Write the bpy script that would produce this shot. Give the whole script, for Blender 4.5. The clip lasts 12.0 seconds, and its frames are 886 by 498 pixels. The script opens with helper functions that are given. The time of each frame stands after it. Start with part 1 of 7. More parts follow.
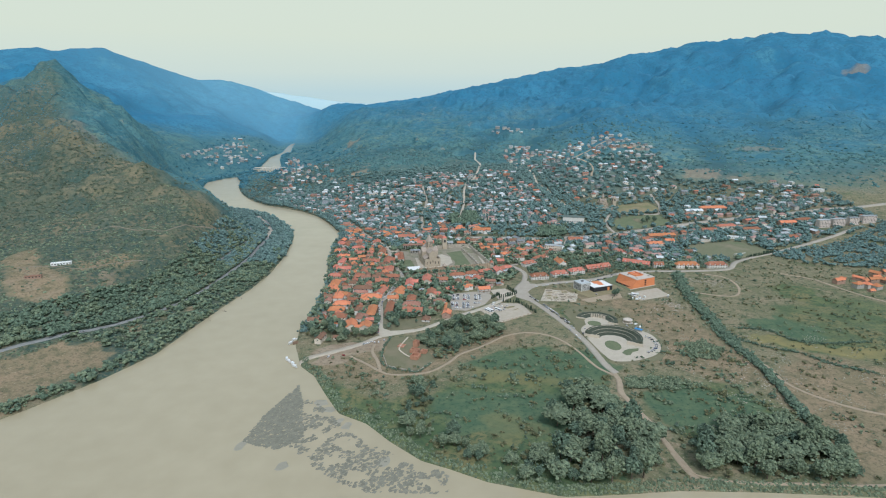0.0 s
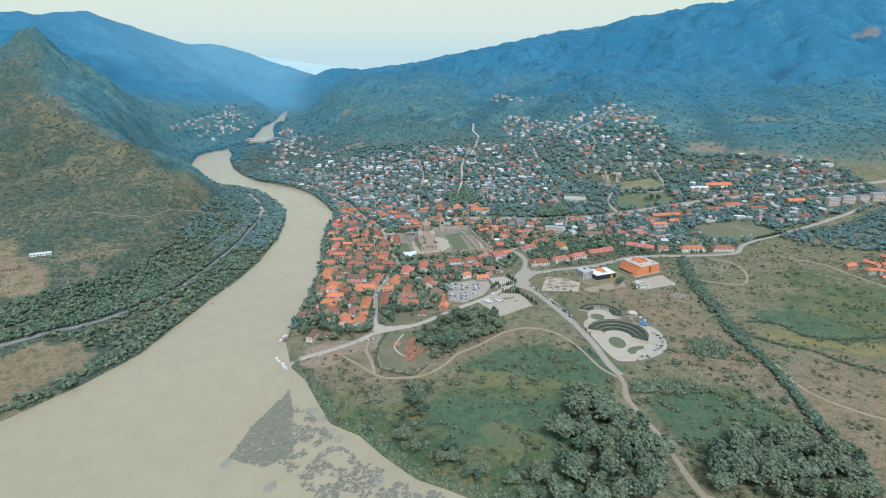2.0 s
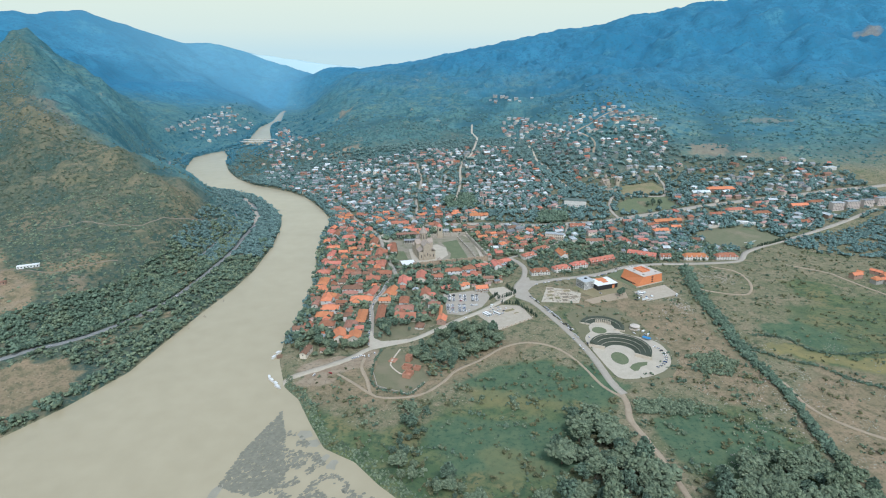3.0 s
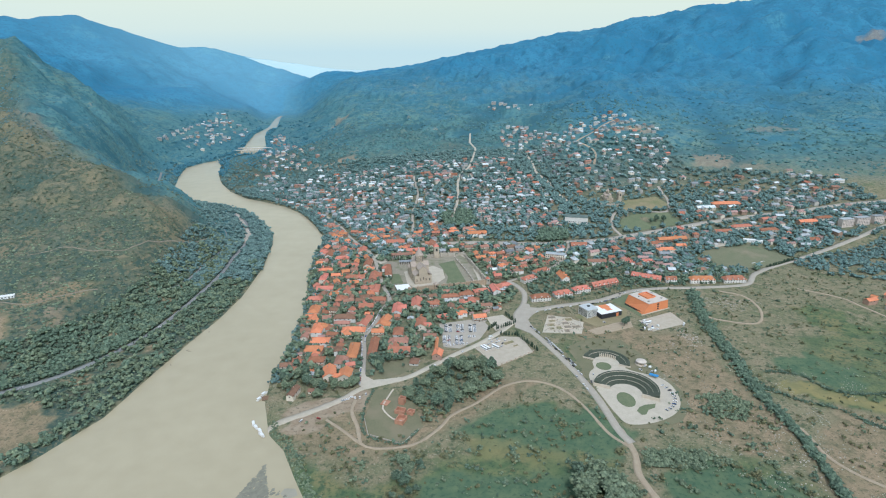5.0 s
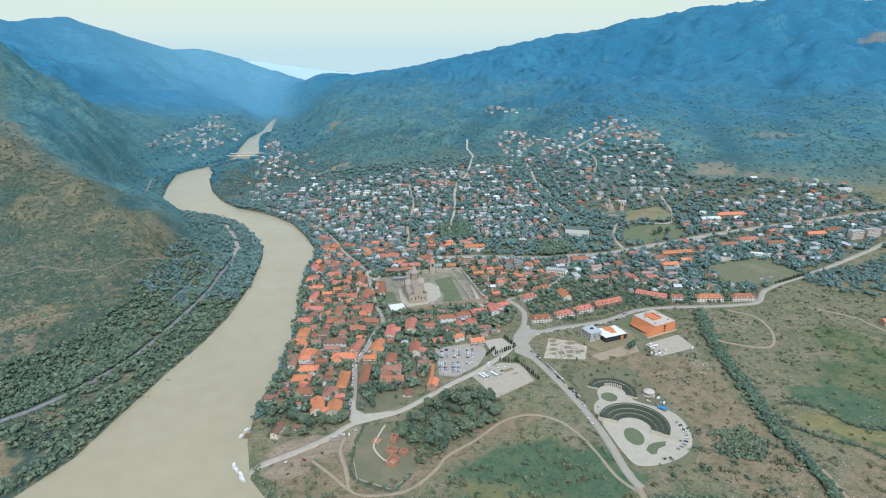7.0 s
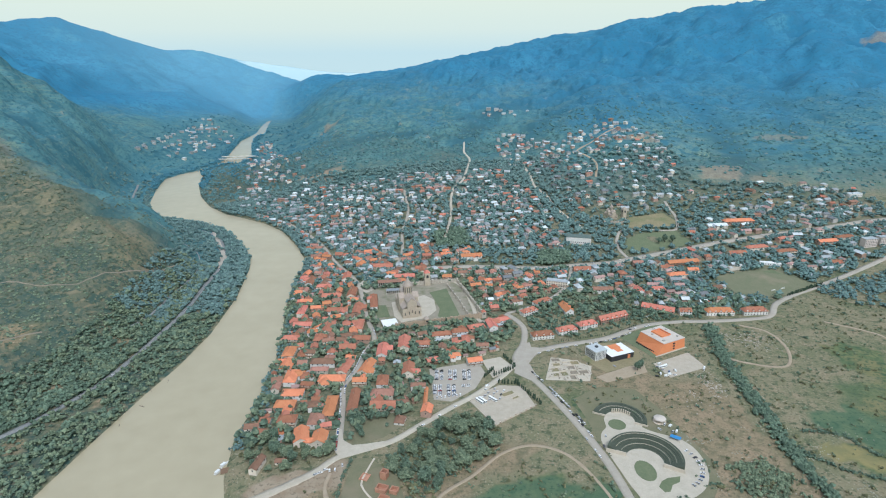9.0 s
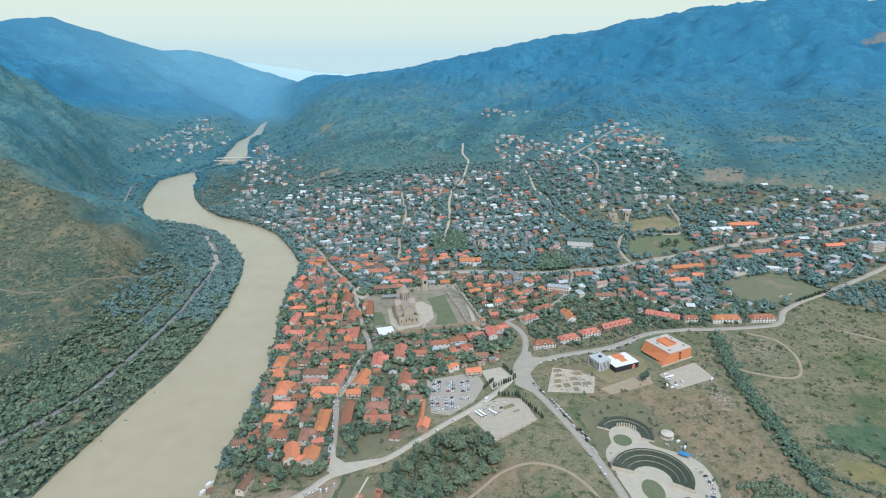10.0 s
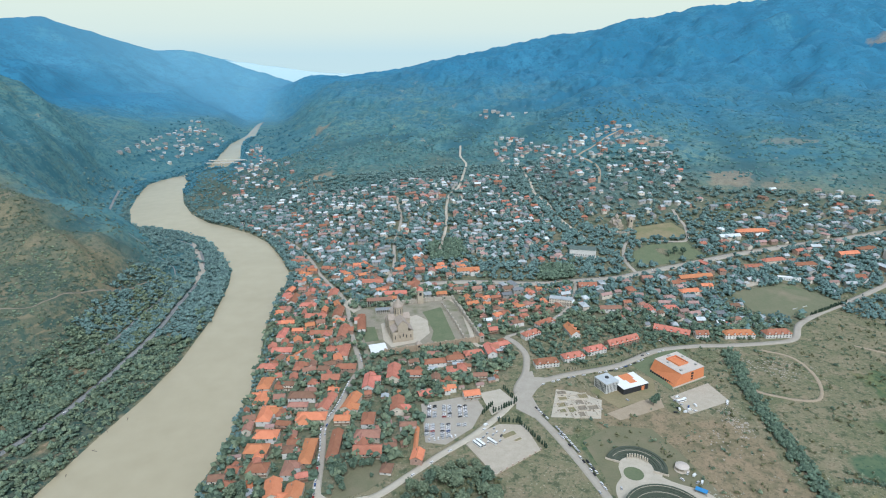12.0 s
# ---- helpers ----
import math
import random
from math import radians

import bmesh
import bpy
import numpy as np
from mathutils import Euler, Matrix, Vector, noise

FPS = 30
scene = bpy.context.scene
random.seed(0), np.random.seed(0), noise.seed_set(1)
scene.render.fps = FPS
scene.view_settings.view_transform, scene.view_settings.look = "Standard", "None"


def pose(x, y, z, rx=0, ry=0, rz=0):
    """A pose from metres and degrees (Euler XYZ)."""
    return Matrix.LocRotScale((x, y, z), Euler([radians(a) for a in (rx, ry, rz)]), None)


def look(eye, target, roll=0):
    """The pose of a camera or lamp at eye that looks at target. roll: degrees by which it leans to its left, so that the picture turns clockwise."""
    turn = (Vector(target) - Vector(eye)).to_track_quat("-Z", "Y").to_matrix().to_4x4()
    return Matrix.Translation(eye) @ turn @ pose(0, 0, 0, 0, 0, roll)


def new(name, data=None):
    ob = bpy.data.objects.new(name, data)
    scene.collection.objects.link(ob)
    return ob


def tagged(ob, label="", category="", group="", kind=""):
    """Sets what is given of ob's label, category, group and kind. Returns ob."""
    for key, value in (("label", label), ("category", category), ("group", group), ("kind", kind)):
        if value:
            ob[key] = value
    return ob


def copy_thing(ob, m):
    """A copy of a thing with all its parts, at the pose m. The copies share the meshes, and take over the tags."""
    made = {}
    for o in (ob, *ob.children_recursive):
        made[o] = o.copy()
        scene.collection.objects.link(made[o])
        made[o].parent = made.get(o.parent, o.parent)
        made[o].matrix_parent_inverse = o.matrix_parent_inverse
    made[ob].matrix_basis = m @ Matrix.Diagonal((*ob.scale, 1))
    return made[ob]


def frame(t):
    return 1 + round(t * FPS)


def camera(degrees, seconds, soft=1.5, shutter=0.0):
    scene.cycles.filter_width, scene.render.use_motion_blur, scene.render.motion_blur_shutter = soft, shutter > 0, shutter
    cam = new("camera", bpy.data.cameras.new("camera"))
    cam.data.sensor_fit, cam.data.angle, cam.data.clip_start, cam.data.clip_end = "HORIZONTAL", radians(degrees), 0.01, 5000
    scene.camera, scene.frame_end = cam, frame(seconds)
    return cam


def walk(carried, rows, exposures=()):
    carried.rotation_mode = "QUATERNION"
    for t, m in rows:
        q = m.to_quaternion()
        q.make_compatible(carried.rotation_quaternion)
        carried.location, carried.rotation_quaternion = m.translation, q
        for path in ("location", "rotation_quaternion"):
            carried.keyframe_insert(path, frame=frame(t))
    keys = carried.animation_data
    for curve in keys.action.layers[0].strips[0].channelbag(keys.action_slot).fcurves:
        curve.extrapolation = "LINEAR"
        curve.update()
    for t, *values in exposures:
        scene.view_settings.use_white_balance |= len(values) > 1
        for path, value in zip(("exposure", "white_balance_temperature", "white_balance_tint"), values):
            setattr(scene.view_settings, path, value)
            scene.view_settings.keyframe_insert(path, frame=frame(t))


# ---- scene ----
cam = camera(75.0, 12.0, 1.1)
ROWS = [
    (0, 0.1, 0.0, 297.2, 75.00, -0.04, 0.67),
    (0.5, 0.1, 10.5, 303.6, 73.66, -0.04, 0.58),
    (1, 1.1, 22.6, 308.7, 72.47, 0.03, 0.55),
    (1.5, 1.4, 33.7, 314.9, 71.76, 0.05, 0.50),
    (2, 1.3, 45.1, 321.0, 71.42, 0.11, 0.43),
    (2.5, 2.1, 57.3, 327.0, 71.24, 0.13, 0.34),
    (3, 2.9, 69.4, 332.5, 71.15, 0.19, 0.30),
    (5, 7.2, 117.9, 356.0, 71.15, 0.32, 0.17),
    (5.5, 7.8, 130.6, 362.0, 71.11, 0.35, 0.14),
    (6, 8.4, 142.2, 366.4, 71.14, 0.36, 0.07),
    (6.5, 9.4, 153.3, 368.1, 71.12, 0.37, -0.02),
    (7, 9.9, 165.7, 368.2, 71.14, 0.36, -0.09),
    (9, 13.4, 216.6, 367.9, 71.20, 0.40, -0.36),
    (9.5, 14.3, 229.6, 367.7, 71.18, 0.40, -0.39),
    (10, 14.8, 244.0, 365.5, 71.28, 0.36, -0.48),
    (10.5, 16.0, 256.6, 365.5, 71.25, 0.36, -0.53),
    (11, 17.1, 268.1, 365.0, 71.30, 0.33, -0.59),
    (11.5, 17.0, 280.4, 365.6, 71.29, 0.36, -0.63),
    (12, 18.1, 293.5, 365.0, 71.28, 0.37, -0.67),
]
walk(cam, [(t, pose(x, y, z, rx, ry, rz)) for t, x, y, z, rx, ry, rz in ROWS], [(0.0, 0.28, 5520, 10), (3.0, 0.47, 5370, 10), (12.0, 0.48, 5390, 10)])

# ---- daylight: a hazy, thinly overcast afternoon ----
SUN_EL, SUN_AZ = radians(54), radians(165)
world = bpy.data.worlds.new("hazy_sky")
scene.world = world
world.use_nodes = True
wn, wl = world.node_tree.nodes, world.node_tree.links
sky = wn.new("ShaderNodeTexSky")
sky.sky_type, sky.sun_disc = "NISHITA", False
sky.sun_elevation, sky.sun_rotation = SUN_EL, SUN_AZ
sky.air_density, sky.dust_density, sky.ozone_density = 1.6, 4.0, 2.0
# thin cloud that whitens the lower sky: bluish at the horizon, cream above it
look_up = wn.new("ShaderNodeTexCoord")
axis = wn.new("ShaderNodeSeparateXYZ")
wl.new(look_up.outputs["Generated"], axis.inputs[0])
band = wn.new("ShaderNodeValToRGB")
band.color_ramp.elements[0].position, band.color_ramp.elements[0].color = 0.0, (0.60, 0.71, 0.64, 1)
band.color_ramp.elements[1].position, band.color_ramp.elements[1].color = 0.09, (0.78, 0.785, 0.575, 1)
middle = band.color_ramp.elements.new(0.035)
middle.color = (0.72, 0.76, 0.605, 1)
wl.new(axis.outputs["Z"], band.inputs["Fac"])
bright = wn.new("ShaderNodeVectorMath")
bright.operation = "SCALE"
bright.inputs["Scale"].default_value = 8.0
wl.new(band.outputs["Color"], bright.inputs[0])
share = wn.new("ShaderNodeMapRange")
share.inputs["From Min"].default_value, share.inputs["From Max"].default_value = 0.15, 0.6
share.inputs["To Min"].default_value, share.inputs["To Max"].default_value = 0.95, 0.25
wl.new(axis.outputs["Z"], share.inputs["Value"])
veil = wn.new("ShaderNodeMix")
veil.data_type = "RGBA"
wl.new(share.outputs["Result"], veil.inputs["Factor"])
wl.new(sky.outputs["Color"], veil.inputs["A"])
wl.new(bright.outputs["Vector"], veil.inputs["B"])
wl.new(veil.outputs["Result"], wn["Background"].inputs["Color"])
wn["Background"].inputs["Strength"].default_value = 0.1

sun = new("sun", bpy.data.lights.new("sun", "SUN"))
sun.data.energy, sun.data.angle, sun.data.color = 1.3, radians(18), (1.0, 0.95, 0.87)
to_sun = Vector((math.sin(SUN_AZ) * math.cos(SUN_EL), math.cos(SUN_AZ) * math.cos(SUN_EL), math.sin(SUN_EL)))
sun.matrix_world = look(to_sun * 900, (0, 0, 0))


# ---- materials ----
def material(name, a, b, size=6.0, rough=0.85, bump=0.3, tint=0.0, island=0.0, c=None, fine=0.15, metal=0.0, spots=0.5):
    """Two colours mixed by a coarse and a fine noise, with relief; tint and island vary the value per object or per piece."""
    m = bpy.data.materials.new(name)
    m.use_nodes = True
    n, l = m.node_tree.nodes, m.node_tree.links
    bsdf = n["Principled BSDF"]
    bsdf.inputs["Roughness"].default_value, bsdf.inputs["Metallic"].default_value = rough, metal
    bsdf.inputs["Specular IOR Level"].default_value = 0.25
    geo = n.new("ShaderNodeNewGeometry")
    big, small = n.new("ShaderNodeTexNoise"), n.new("ShaderNodeTexNoise")
    for tex, s in ((big, size), (small, size * fine)):
        tex.inputs["Scale"].default_value = 1 / s
        tex.inputs["Detail"].default_value = 5
        l.new(geo.outputs["Position"], tex.inputs["Vector"])
    ramp = n.new("ShaderNodeMapRange")
    ramp.inputs["From Min"].default_value, ramp.inputs["From Max"].default_value = spots - 0.17, spots + 0.17
    add = n.new("ShaderNodeMath")
    add.operation = "MULTIPLY_ADD"
    add.inputs[1].default_value = 0.5
    half = n.new("ShaderNodeMath")
    half.operation = "MULTIPLY"
    half.inputs[1].default_value = 0.5
    l.new(small.outputs["Fac"], half.inputs[0])
    l.new(big.outputs["Fac"], add.inputs[0])
    l.new(half.outputs[0], add.inputs[2])
    l.new(add.outputs[0], ramp.inputs["Value"])
    mix = n.new("ShaderNodeMix")
    mix.data_type = "RGBA"
    mix.inputs["A"].default_value, mix.inputs["B"].default_value = (*a, 1), (*b, 1)
    l.new(ramp.outputs["Result"], mix.inputs["Factor"])
    out = mix.outputs["Result"]
    if c:
        third = n.new("ShaderNodeTexNoise")
        third.inputs["Scale"].default_value, third.inputs["Detail"].default_value = 1 / (size * 2.7), 4
        l.new(geo.outputs["Position"], third.inputs["Vector"])
        r3 = n.new("ShaderNodeMapRange")
        r3.inputs["From Min"].default_value, r3.inputs["From Max"].default_value = 0.5, 0.66
        l.new(third.outputs["Fac"], r3.inputs["Value"])
        m3 = n.new("ShaderNodeMix")
        m3.data_type = "RGBA"
        m3.inputs["B"].default_value = (*c, 1)
        l.new(out, m3.inputs["A"])
        l.new(r3.outputs["Result"], m3.inputs["Factor"])
        out = m3.outputs["Result"]
    if tint or island:
        hsv = n.new("ShaderNodeHueSaturation")
        span = n.new("ShaderNodeMapRange")
        amount = tint or island
        span.inputs["To Min"].default_value, span.inputs["To Max"].default_value = 1 - amount, 1 + amount
        if tint:
            info = n.new("ShaderNodeObjectInfo")
            both = n.new("ShaderNodeMath")
            both.operation = "ADD"
            l.new(info.outputs["Random"], both.inputs[0])
            l.new(geo.outputs["Random Per Island"], both.inputs[1])
            wrap = n.new("ShaderNodeMath")
            wrap.operation = "FRACT"
            l.new(both.outputs[0], wrap.inputs[0])
            l.new(wrap.outputs[0], span.inputs["Value"])
        else:
            l.new(geo.outputs["Random Per Island"], span.inputs["Value"])
        l.new(span.outputs["Result"], hsv.inputs["Value"])
        hue = n.new("ShaderNodeMapRange")
        hue.inputs["To Min"].default_value, hue.inputs["To Max"].default_value = 0.5 + amount * 0.035, 0.5 - amount * 0.035
        l.new(span.inputs["Value"].links[0].from_socket, hue.inputs["Value"])
        l.new(hue.outputs["Result"], hsv.inputs["Hue"])
        l.new(out, hsv.inputs["Color"])
        out = hsv.outputs["Color"]
    l.new(out, bsdf.inputs["Base Color"])
    if bump:
        b_ = n.new("ShaderNodeBump")
        b_.inputs["Strength"].default_value, b_.inputs["Distance"].default_value = bump, size * fine
        l.new(small.outputs["Fac"], b_.inputs["Height"])
        l.new(b_.outputs["Normal"], bsdf.inputs["Normal"])
    return m


TAR = material("dark_highway_asphalt", (0.20, 0.21, 0.205), (0.27, 0.275, 0.265), 9, 0.9, 0.1)
ASPHALT = material("worn_asphalt", (0.355, 0.320, 0.262), (0.435, 0.395, 0.328), 9, 0.9, 0.1)
CONCRETE = material("pale_paving", (0.43, 0.385, 0.305), (0.54, 0.49, 0.395), 8, 0.9, 0.1)
GRAVEL = material("dusty_gravel", (0.40, 0.352, 0.275), (0.50, 0.445, 0.355), 7, 0.95, 0.2)
DIRT = material("dry_dirt_track", (0.335, 0.268, 0.185), (0.415, 0.345, 0.25), 6, 0.95, 0.3)
LAWN = material("short_lawn", (0.126, 0.158, 0.086), (0.178, 0.200, 0.116), 14, 0.95, 0.2)
DUST = material("dusty_trodden_ground", (0.25, 0.225, 0.165), (0.33, 0.30, 0.235), 10, 0.95, 0.3, c=(0.17, 0.18, 0.10))
DRYGRASS = material("dry_grass", (0.22, 0.20, 0.11), (0.30, 0.25, 0.15), 16, 0.95, 0.3, c=(0.17, 0.19, 0.09))
WORN_LAWN = material("worn_pitch_grass", (0.150, 0.170, 0.098), (0.205, 0.198, 0.125), 18, 0.95, 0.2, c=(0.25, 0.22, 0.15))
TRIM_GRASS = material("trimmed_olive_grass", (0.155, 0.158, 0.092), (0.205, 0.192, 0.118), 12, 0.95, 0.2, c=(0.225, 0.20, 0.13))
ROOF_RED = material("terracotta_roof_tiles", (0.365, 0.142, 0.088), (0.475, 0.208, 0.138), 5, 0.85, 0.3, tint=0.35)
ROOF_ORANGE = material("new_orange_roof_tiles", (0.53, 0.196, 0.092), (0.63, 0.262, 0.135), 5, 0.8, 0.3, tint=0.2)
ROOF_BROWN = material("old_brown_roof_tiles", (0.26, 0.14, 0.10), (0.36, 0.20, 0.14), 4, 0.9, 0.3, tint=0.35)
ROOF_DULL_RED = material("dull_red_roof", (0.29, 0.19, 0.16), (0.39, 0.265, 0.235), 5, 0.85, 0.2, tint=0.3)
ROOF_GREY = material("grey_sheet_roof", (0.24, 0.26, 0.27), (0.38, 0.40, 0.41), 5, 0.6, 0.1, tint=0.5)
ROOF_PALE = material("pale_sheet_roof", (0.44, 0.48, 0.49), (0.60, 0.63, 0.635), 5, 0.55, 0.1, tint=0.3)
WALL_CREAM = material("cream_plaster", (0.60, 0.53, 0.43), (0.72, 0.66, 0.56), 4, 0.9, 0.1, tint=0.2)
WALL_WHITE = material("white_plaster", (0.62, 0.60, 0.56), (0.76, 0.74, 0.70), 4, 0.9, 0.1, tint=0.1)
WALL_BRICK = material("brown_brick", (0.30, 0.20, 0.15), (0.42, 0.30, 0.23), 3, 0.9, 0.2, tint=0.25)
GLASS = material("dark_window_glass", (0.03, 0.035, 0.04), (0.06, 0.065, 0.07), 2, 0.15, 0)
WOOD = material("weathered_wood", (0.16, 0.10, 0.06), (0.26, 0.17, 0.11), 2, 0.85, 0.2)
SANDSTONE = material("yellow_sandstone", (0.40, 0.34, 0.26), (0.52, 0.45, 0.35), 5, 0.9, 0.2)
STONE = material("grey_rubble_stone", (0.36, 0.32, 0.26), (0.50, 0.46, 0.39), 3, 0.95, 0.4)
WHITE = material("white_sheet", (0.76, 0.77, 0.76), (0.84, 0.84, 0.82), 6, 0.6, 0.05)
LEAF_DARK = material("dark_foliage", (0.082, 0.132, 0.096), (0.146, 0.196, 0.130), 3, 0.8, 0.8, island=0.4)
SOIL = material("dug_brown_earth", (0.20, 0.17, 0.125), (0.30, 0.265, 0.20), 6, 0.95, 0.4)
WALL_DULL = material("weathered_plaster", (0.33, 0.32, 0.29), (0.47, 0.45, 0.41), 4, 0.9, 0.1, tint=0.25)
LEAF_MID = material("green_foliage", (0.116, 0.166, 0.108), (0.190, 0.226, 0.138), 3, 0.8, 0.8, island=0.4)
# foliage with bluish haze mixed into its colour, for trees farther off
LEAF_HAZY = material("hazed_garden_foliage", (0.108, 0.184, 0.178), (0.164, 0.238, 0.214), 4, 0.85, 0.6, island=0.28)
LEAF_OLIVE = material("olive_foliage", (0.115, 0.130, 0.068), (0.172, 0.165, 0.085), 3, 0.85, 0.8, island=0.35)
LEAF_CYPRESS = material("cypress_foliage", (0.03, 0.055, 0.035), (0.05, 0.08, 0.05), 2, 0.85, 0.8)
LEAF_SCRUB = material("dry_hillside_scrub", (0.078, 0.112, 0.080), (0.135, 0.158, 0.104), 8, 0.9, 0.1, island=0.25)
# distant copy of the scrub, haze put into its colour
SCRUB_UPPER = material("hazed_upper_scrub", (0.092, 0.162, 0.168), (0.136, 0.200, 0.190), 12, 0.9, 0.0, island=0.2)
TUFT = material("pale_dry_tufts", (0.30, 0.30, 0.23), (0.42, 0.41, 0.33), 3, 0.95, 0.1, island=0.3)
BARK = material("grey_brown_bark", (0.10, 0.08, 0.06), (0.18, 0.14, 0.11), 1, 0.95, 0.5)
# crowns tinted blue for haze: the hills, then the farthest woods
WOODS_HILL = material("hazed_hill_crowns", (0.074, 0.168, 0.178), (0.110, 0.205, 0.196), 30, 0.85, 0.1, island=0.2)
WOODS_FAR = material("hazed_far_crowns", (0.066, 0.186, 0.240), (0.092, 0.220, 0.268), 120, 0.9, 0.0, island=0.12)

# ---- the lie of the land ----
LEFT_BANK = [(-900, 60), (-620, 220), (-480, 420), (-419, 497), (-379, 563), (-350, 630), (-338, 730), (-328, 800), (-317, 860), (-310, 945), (-316, 1075), (-335, 1200), (-352, 1265), (-388, 1335), (-430, 1400), (-480, 1460), (-535, 1503), (-590, 1528), (-650, 1553), (-690, 1585), (-755, 1709), (-815, 1877), (-850, 2010), (-835, 2080), (-808, 2130), (-794, 2190), (-780, 2250), (-778, 2300), (-795, 2420), (-825, 2550), (-880, 2836), (-885, 3000), (-893, 3110), (-965, 3480), (-990, 3700)]
RIGHT_BANK = [(1500, 395), (600, 380), (336, 384), (250, 389), (181, 390), (134, 385), (89, 382), (31, 399), (1, 415), (-23, 426), (-53, 454), (-77, 482), (-107, 500), (-131, 543), (-148, 576), (-169, 600), (-189, 654), (-199, 718), (-195, 767), (-198, 823), (-200, 878), (-209, 943), (-228, 1039), (-238, 1139), (-240, 1211), (-245, 1251), (-276, 1325), (-331, 1430), (-393, 1500), (-459, 1549), (-510, 1583), (-580, 1660), (-647, 1774), (-705, 1907), (-738, 2030), (-785, 2115), (-780, 2190), (-764, 2250), (-705, 2290), (-702, 2408), (-798, 2720), (-845, 2920), (-853, 3109), (-938, 3480), (-978, 3700)]
WATER_Z = -3.0


def smooth(a, b, v):
    s = np.clip((v - a) / (b - a), 0, 1)
    return s * s * (3 - 2 * s)


def along(px, py, line):
    """Distance from points to a line of points, and how far along it (as a running index)."""
    best = np.full(np.shape(px), 1e12)
    where = np.zeros(np.shape(px))
    for k in range(len(line) - 1):
        ax, ay, bx, by = *line[k][:2], *line[k + 1][:2]
        vx, vy = bx - ax, by - ay
        s = np.clip(((px - ax) * vx + (py - ay) * vy) / (vx * vx + vy * vy), 0, 1)
        d = (px - ax - s * vx) ** 2 + (py - ay - s * vy) ** 2
        near = d < best
        best, where = np.where(near, d, best), np.where(near, k + s, where)
    return np.sqrt(best), where


def inside(px, py, ring):
    odd = np.zeros(np.shape(px), bool)
    for (ax, ay), (bx, by) in zip(ring, ring[1:] + ring[:1]):
        cross = (ay > py) != (by > py)
        at = ax + (py - ay) * (bx - ax) / ((by - ay) if by != ay else 1e-9)
        odd ^= cross & (px < at)
    return odd


RIVER = LEFT_BANK + RIGHT_BANK[::-1] + [(1500, 190), (200, 120)]


def shore(px, py):
    """Distance to the water's edge: above 0 on land, below 0 in the river."""
    d = np.minimum(along(px, py, LEFT_BANK)[0], along(px, py, RIGHT_BANK)[0])
    return np.where(inside(px, py, RIVER), -d, d)


def waves(px, py, size, octaves=4, seed=0.0):
    """Smooth rolling noise from turned sine waves, about -1 to 1."""
    total, amp = 0, 1.0
    for k in range(octaves):
        a = 0.7 + 1.9 * k + seed
        c, s = math.cos(a), math.sin(a)
        u, v = (px * c + py * s) / size, (py * c - px * s) / size
        total = total + amp * np.sin(u * 6.28 + 1.7 * np.sin(v * 4.1 + seed + k)) * np.cos(v * 5.3 + 1.3 * np.sin(u * 3.7 + k))
        size, amp = size * 0.53, amp * 0.55
    return total / 1.8


# crest lines: x, y, height
SPUR = [(-385, 1040, 40), (-520, 1075, 92), (-670, 1215, 150), (-800, 1280, 204), (-930, 1415, 235), (-1120, 1690, 305), (-1330, 1970, 352), (-1600, 2300, 290), (-1900, 2700, 250)]
LEFT_RANGE = [(-2663, 2849, 504), (-2503, 3119, 514), (-2422, 3245, 511), (-2286, 3343, 539), (-2241, 3409, 524), (-2195, 3521, 549), (-2121, 3682, 570), (-2057, 3775, 535), (-1916, 4016, 461), (-1789, 4237, 396), (-1650, 4347, 402), (-1504, 4452, 356)]
RIGHT_RANGE = [(-980, 4340, 113), (-808, 4325, 182), (-572, 4261, 171), (-206, 4244, 220), (133, 4197, 291), (477, 4122, 356), (774, 4077, 418), (988, 4030, 433), (1157, 3985, 492), (1323, 3933, 499), (1569, 3841, 545), (1743, 3765, 544), (1878, 3700, 574), (2106, 3575, 565), (2202, 3517, 560), (2397, 3387, 518), (2733, 3122, 469), (2919, 2879, 416)]
KNOLL = [(440, 1700, 12), (533, 1905, 55), (600, 2150, 90), (700, 2600, 60)]
FAR_RIM = [(-1600, 4440, 310), (-1400, 4540, 255), (-1250, 4620, 205), (-1130, 4680, 133), (-1000, 4690, 150), (-860, 4720, 190), (-600, 4740, 185), (0, 4790, 160)]
DISTANCE = [(-2900, 4700, 435), (-2000, 4800, 383), (-1600, 4860, 340), (-1300, 4900, 295), (-1090, 4920, 265), (-830, 4930, 232), (-430, 4930, 215), (200, 4930, 185)]


def crest(px, py, line, reach, power=1.15, folds=0, keep=(60, 700), ragged=0):
    """A ridge that falls off from its crest line; folds furrow its flanks but leave the crest."""
    d, s = along(px, py, line)
    top = np.interp(s, range(len(line)), [p[2] for p in line]) + ragged * waves(px, py, 190, 4, 0.6)
    return top * np.exp(-((d / reach) ** power)) * (1 + folds * smooth(*keep, d))


def furrows(px, py):
    """East hills: above 0 on the ribs, below 0 in the ravines."""
    ridged = 0.55 - np.abs(waves(px + 60 * waves(px, py, 300, 2), py, 520, 4, 0.9))
    ravines = 0.5 - np.abs(waves(px + 40 * waves(px, py, 210, 2, 1.1), 0.55 * py, 250, 3, 1.7))
    return ridged, ravines


def spur_ribs(px, py):
    """West spur: above 0 on the dry ribs, below 0 in the gullies."""
    return 0.45 - np.abs(waves(0.8 * px + 30 * waves(px, py, 150, 2), 0.45 * py, 190, 3, 2.2))


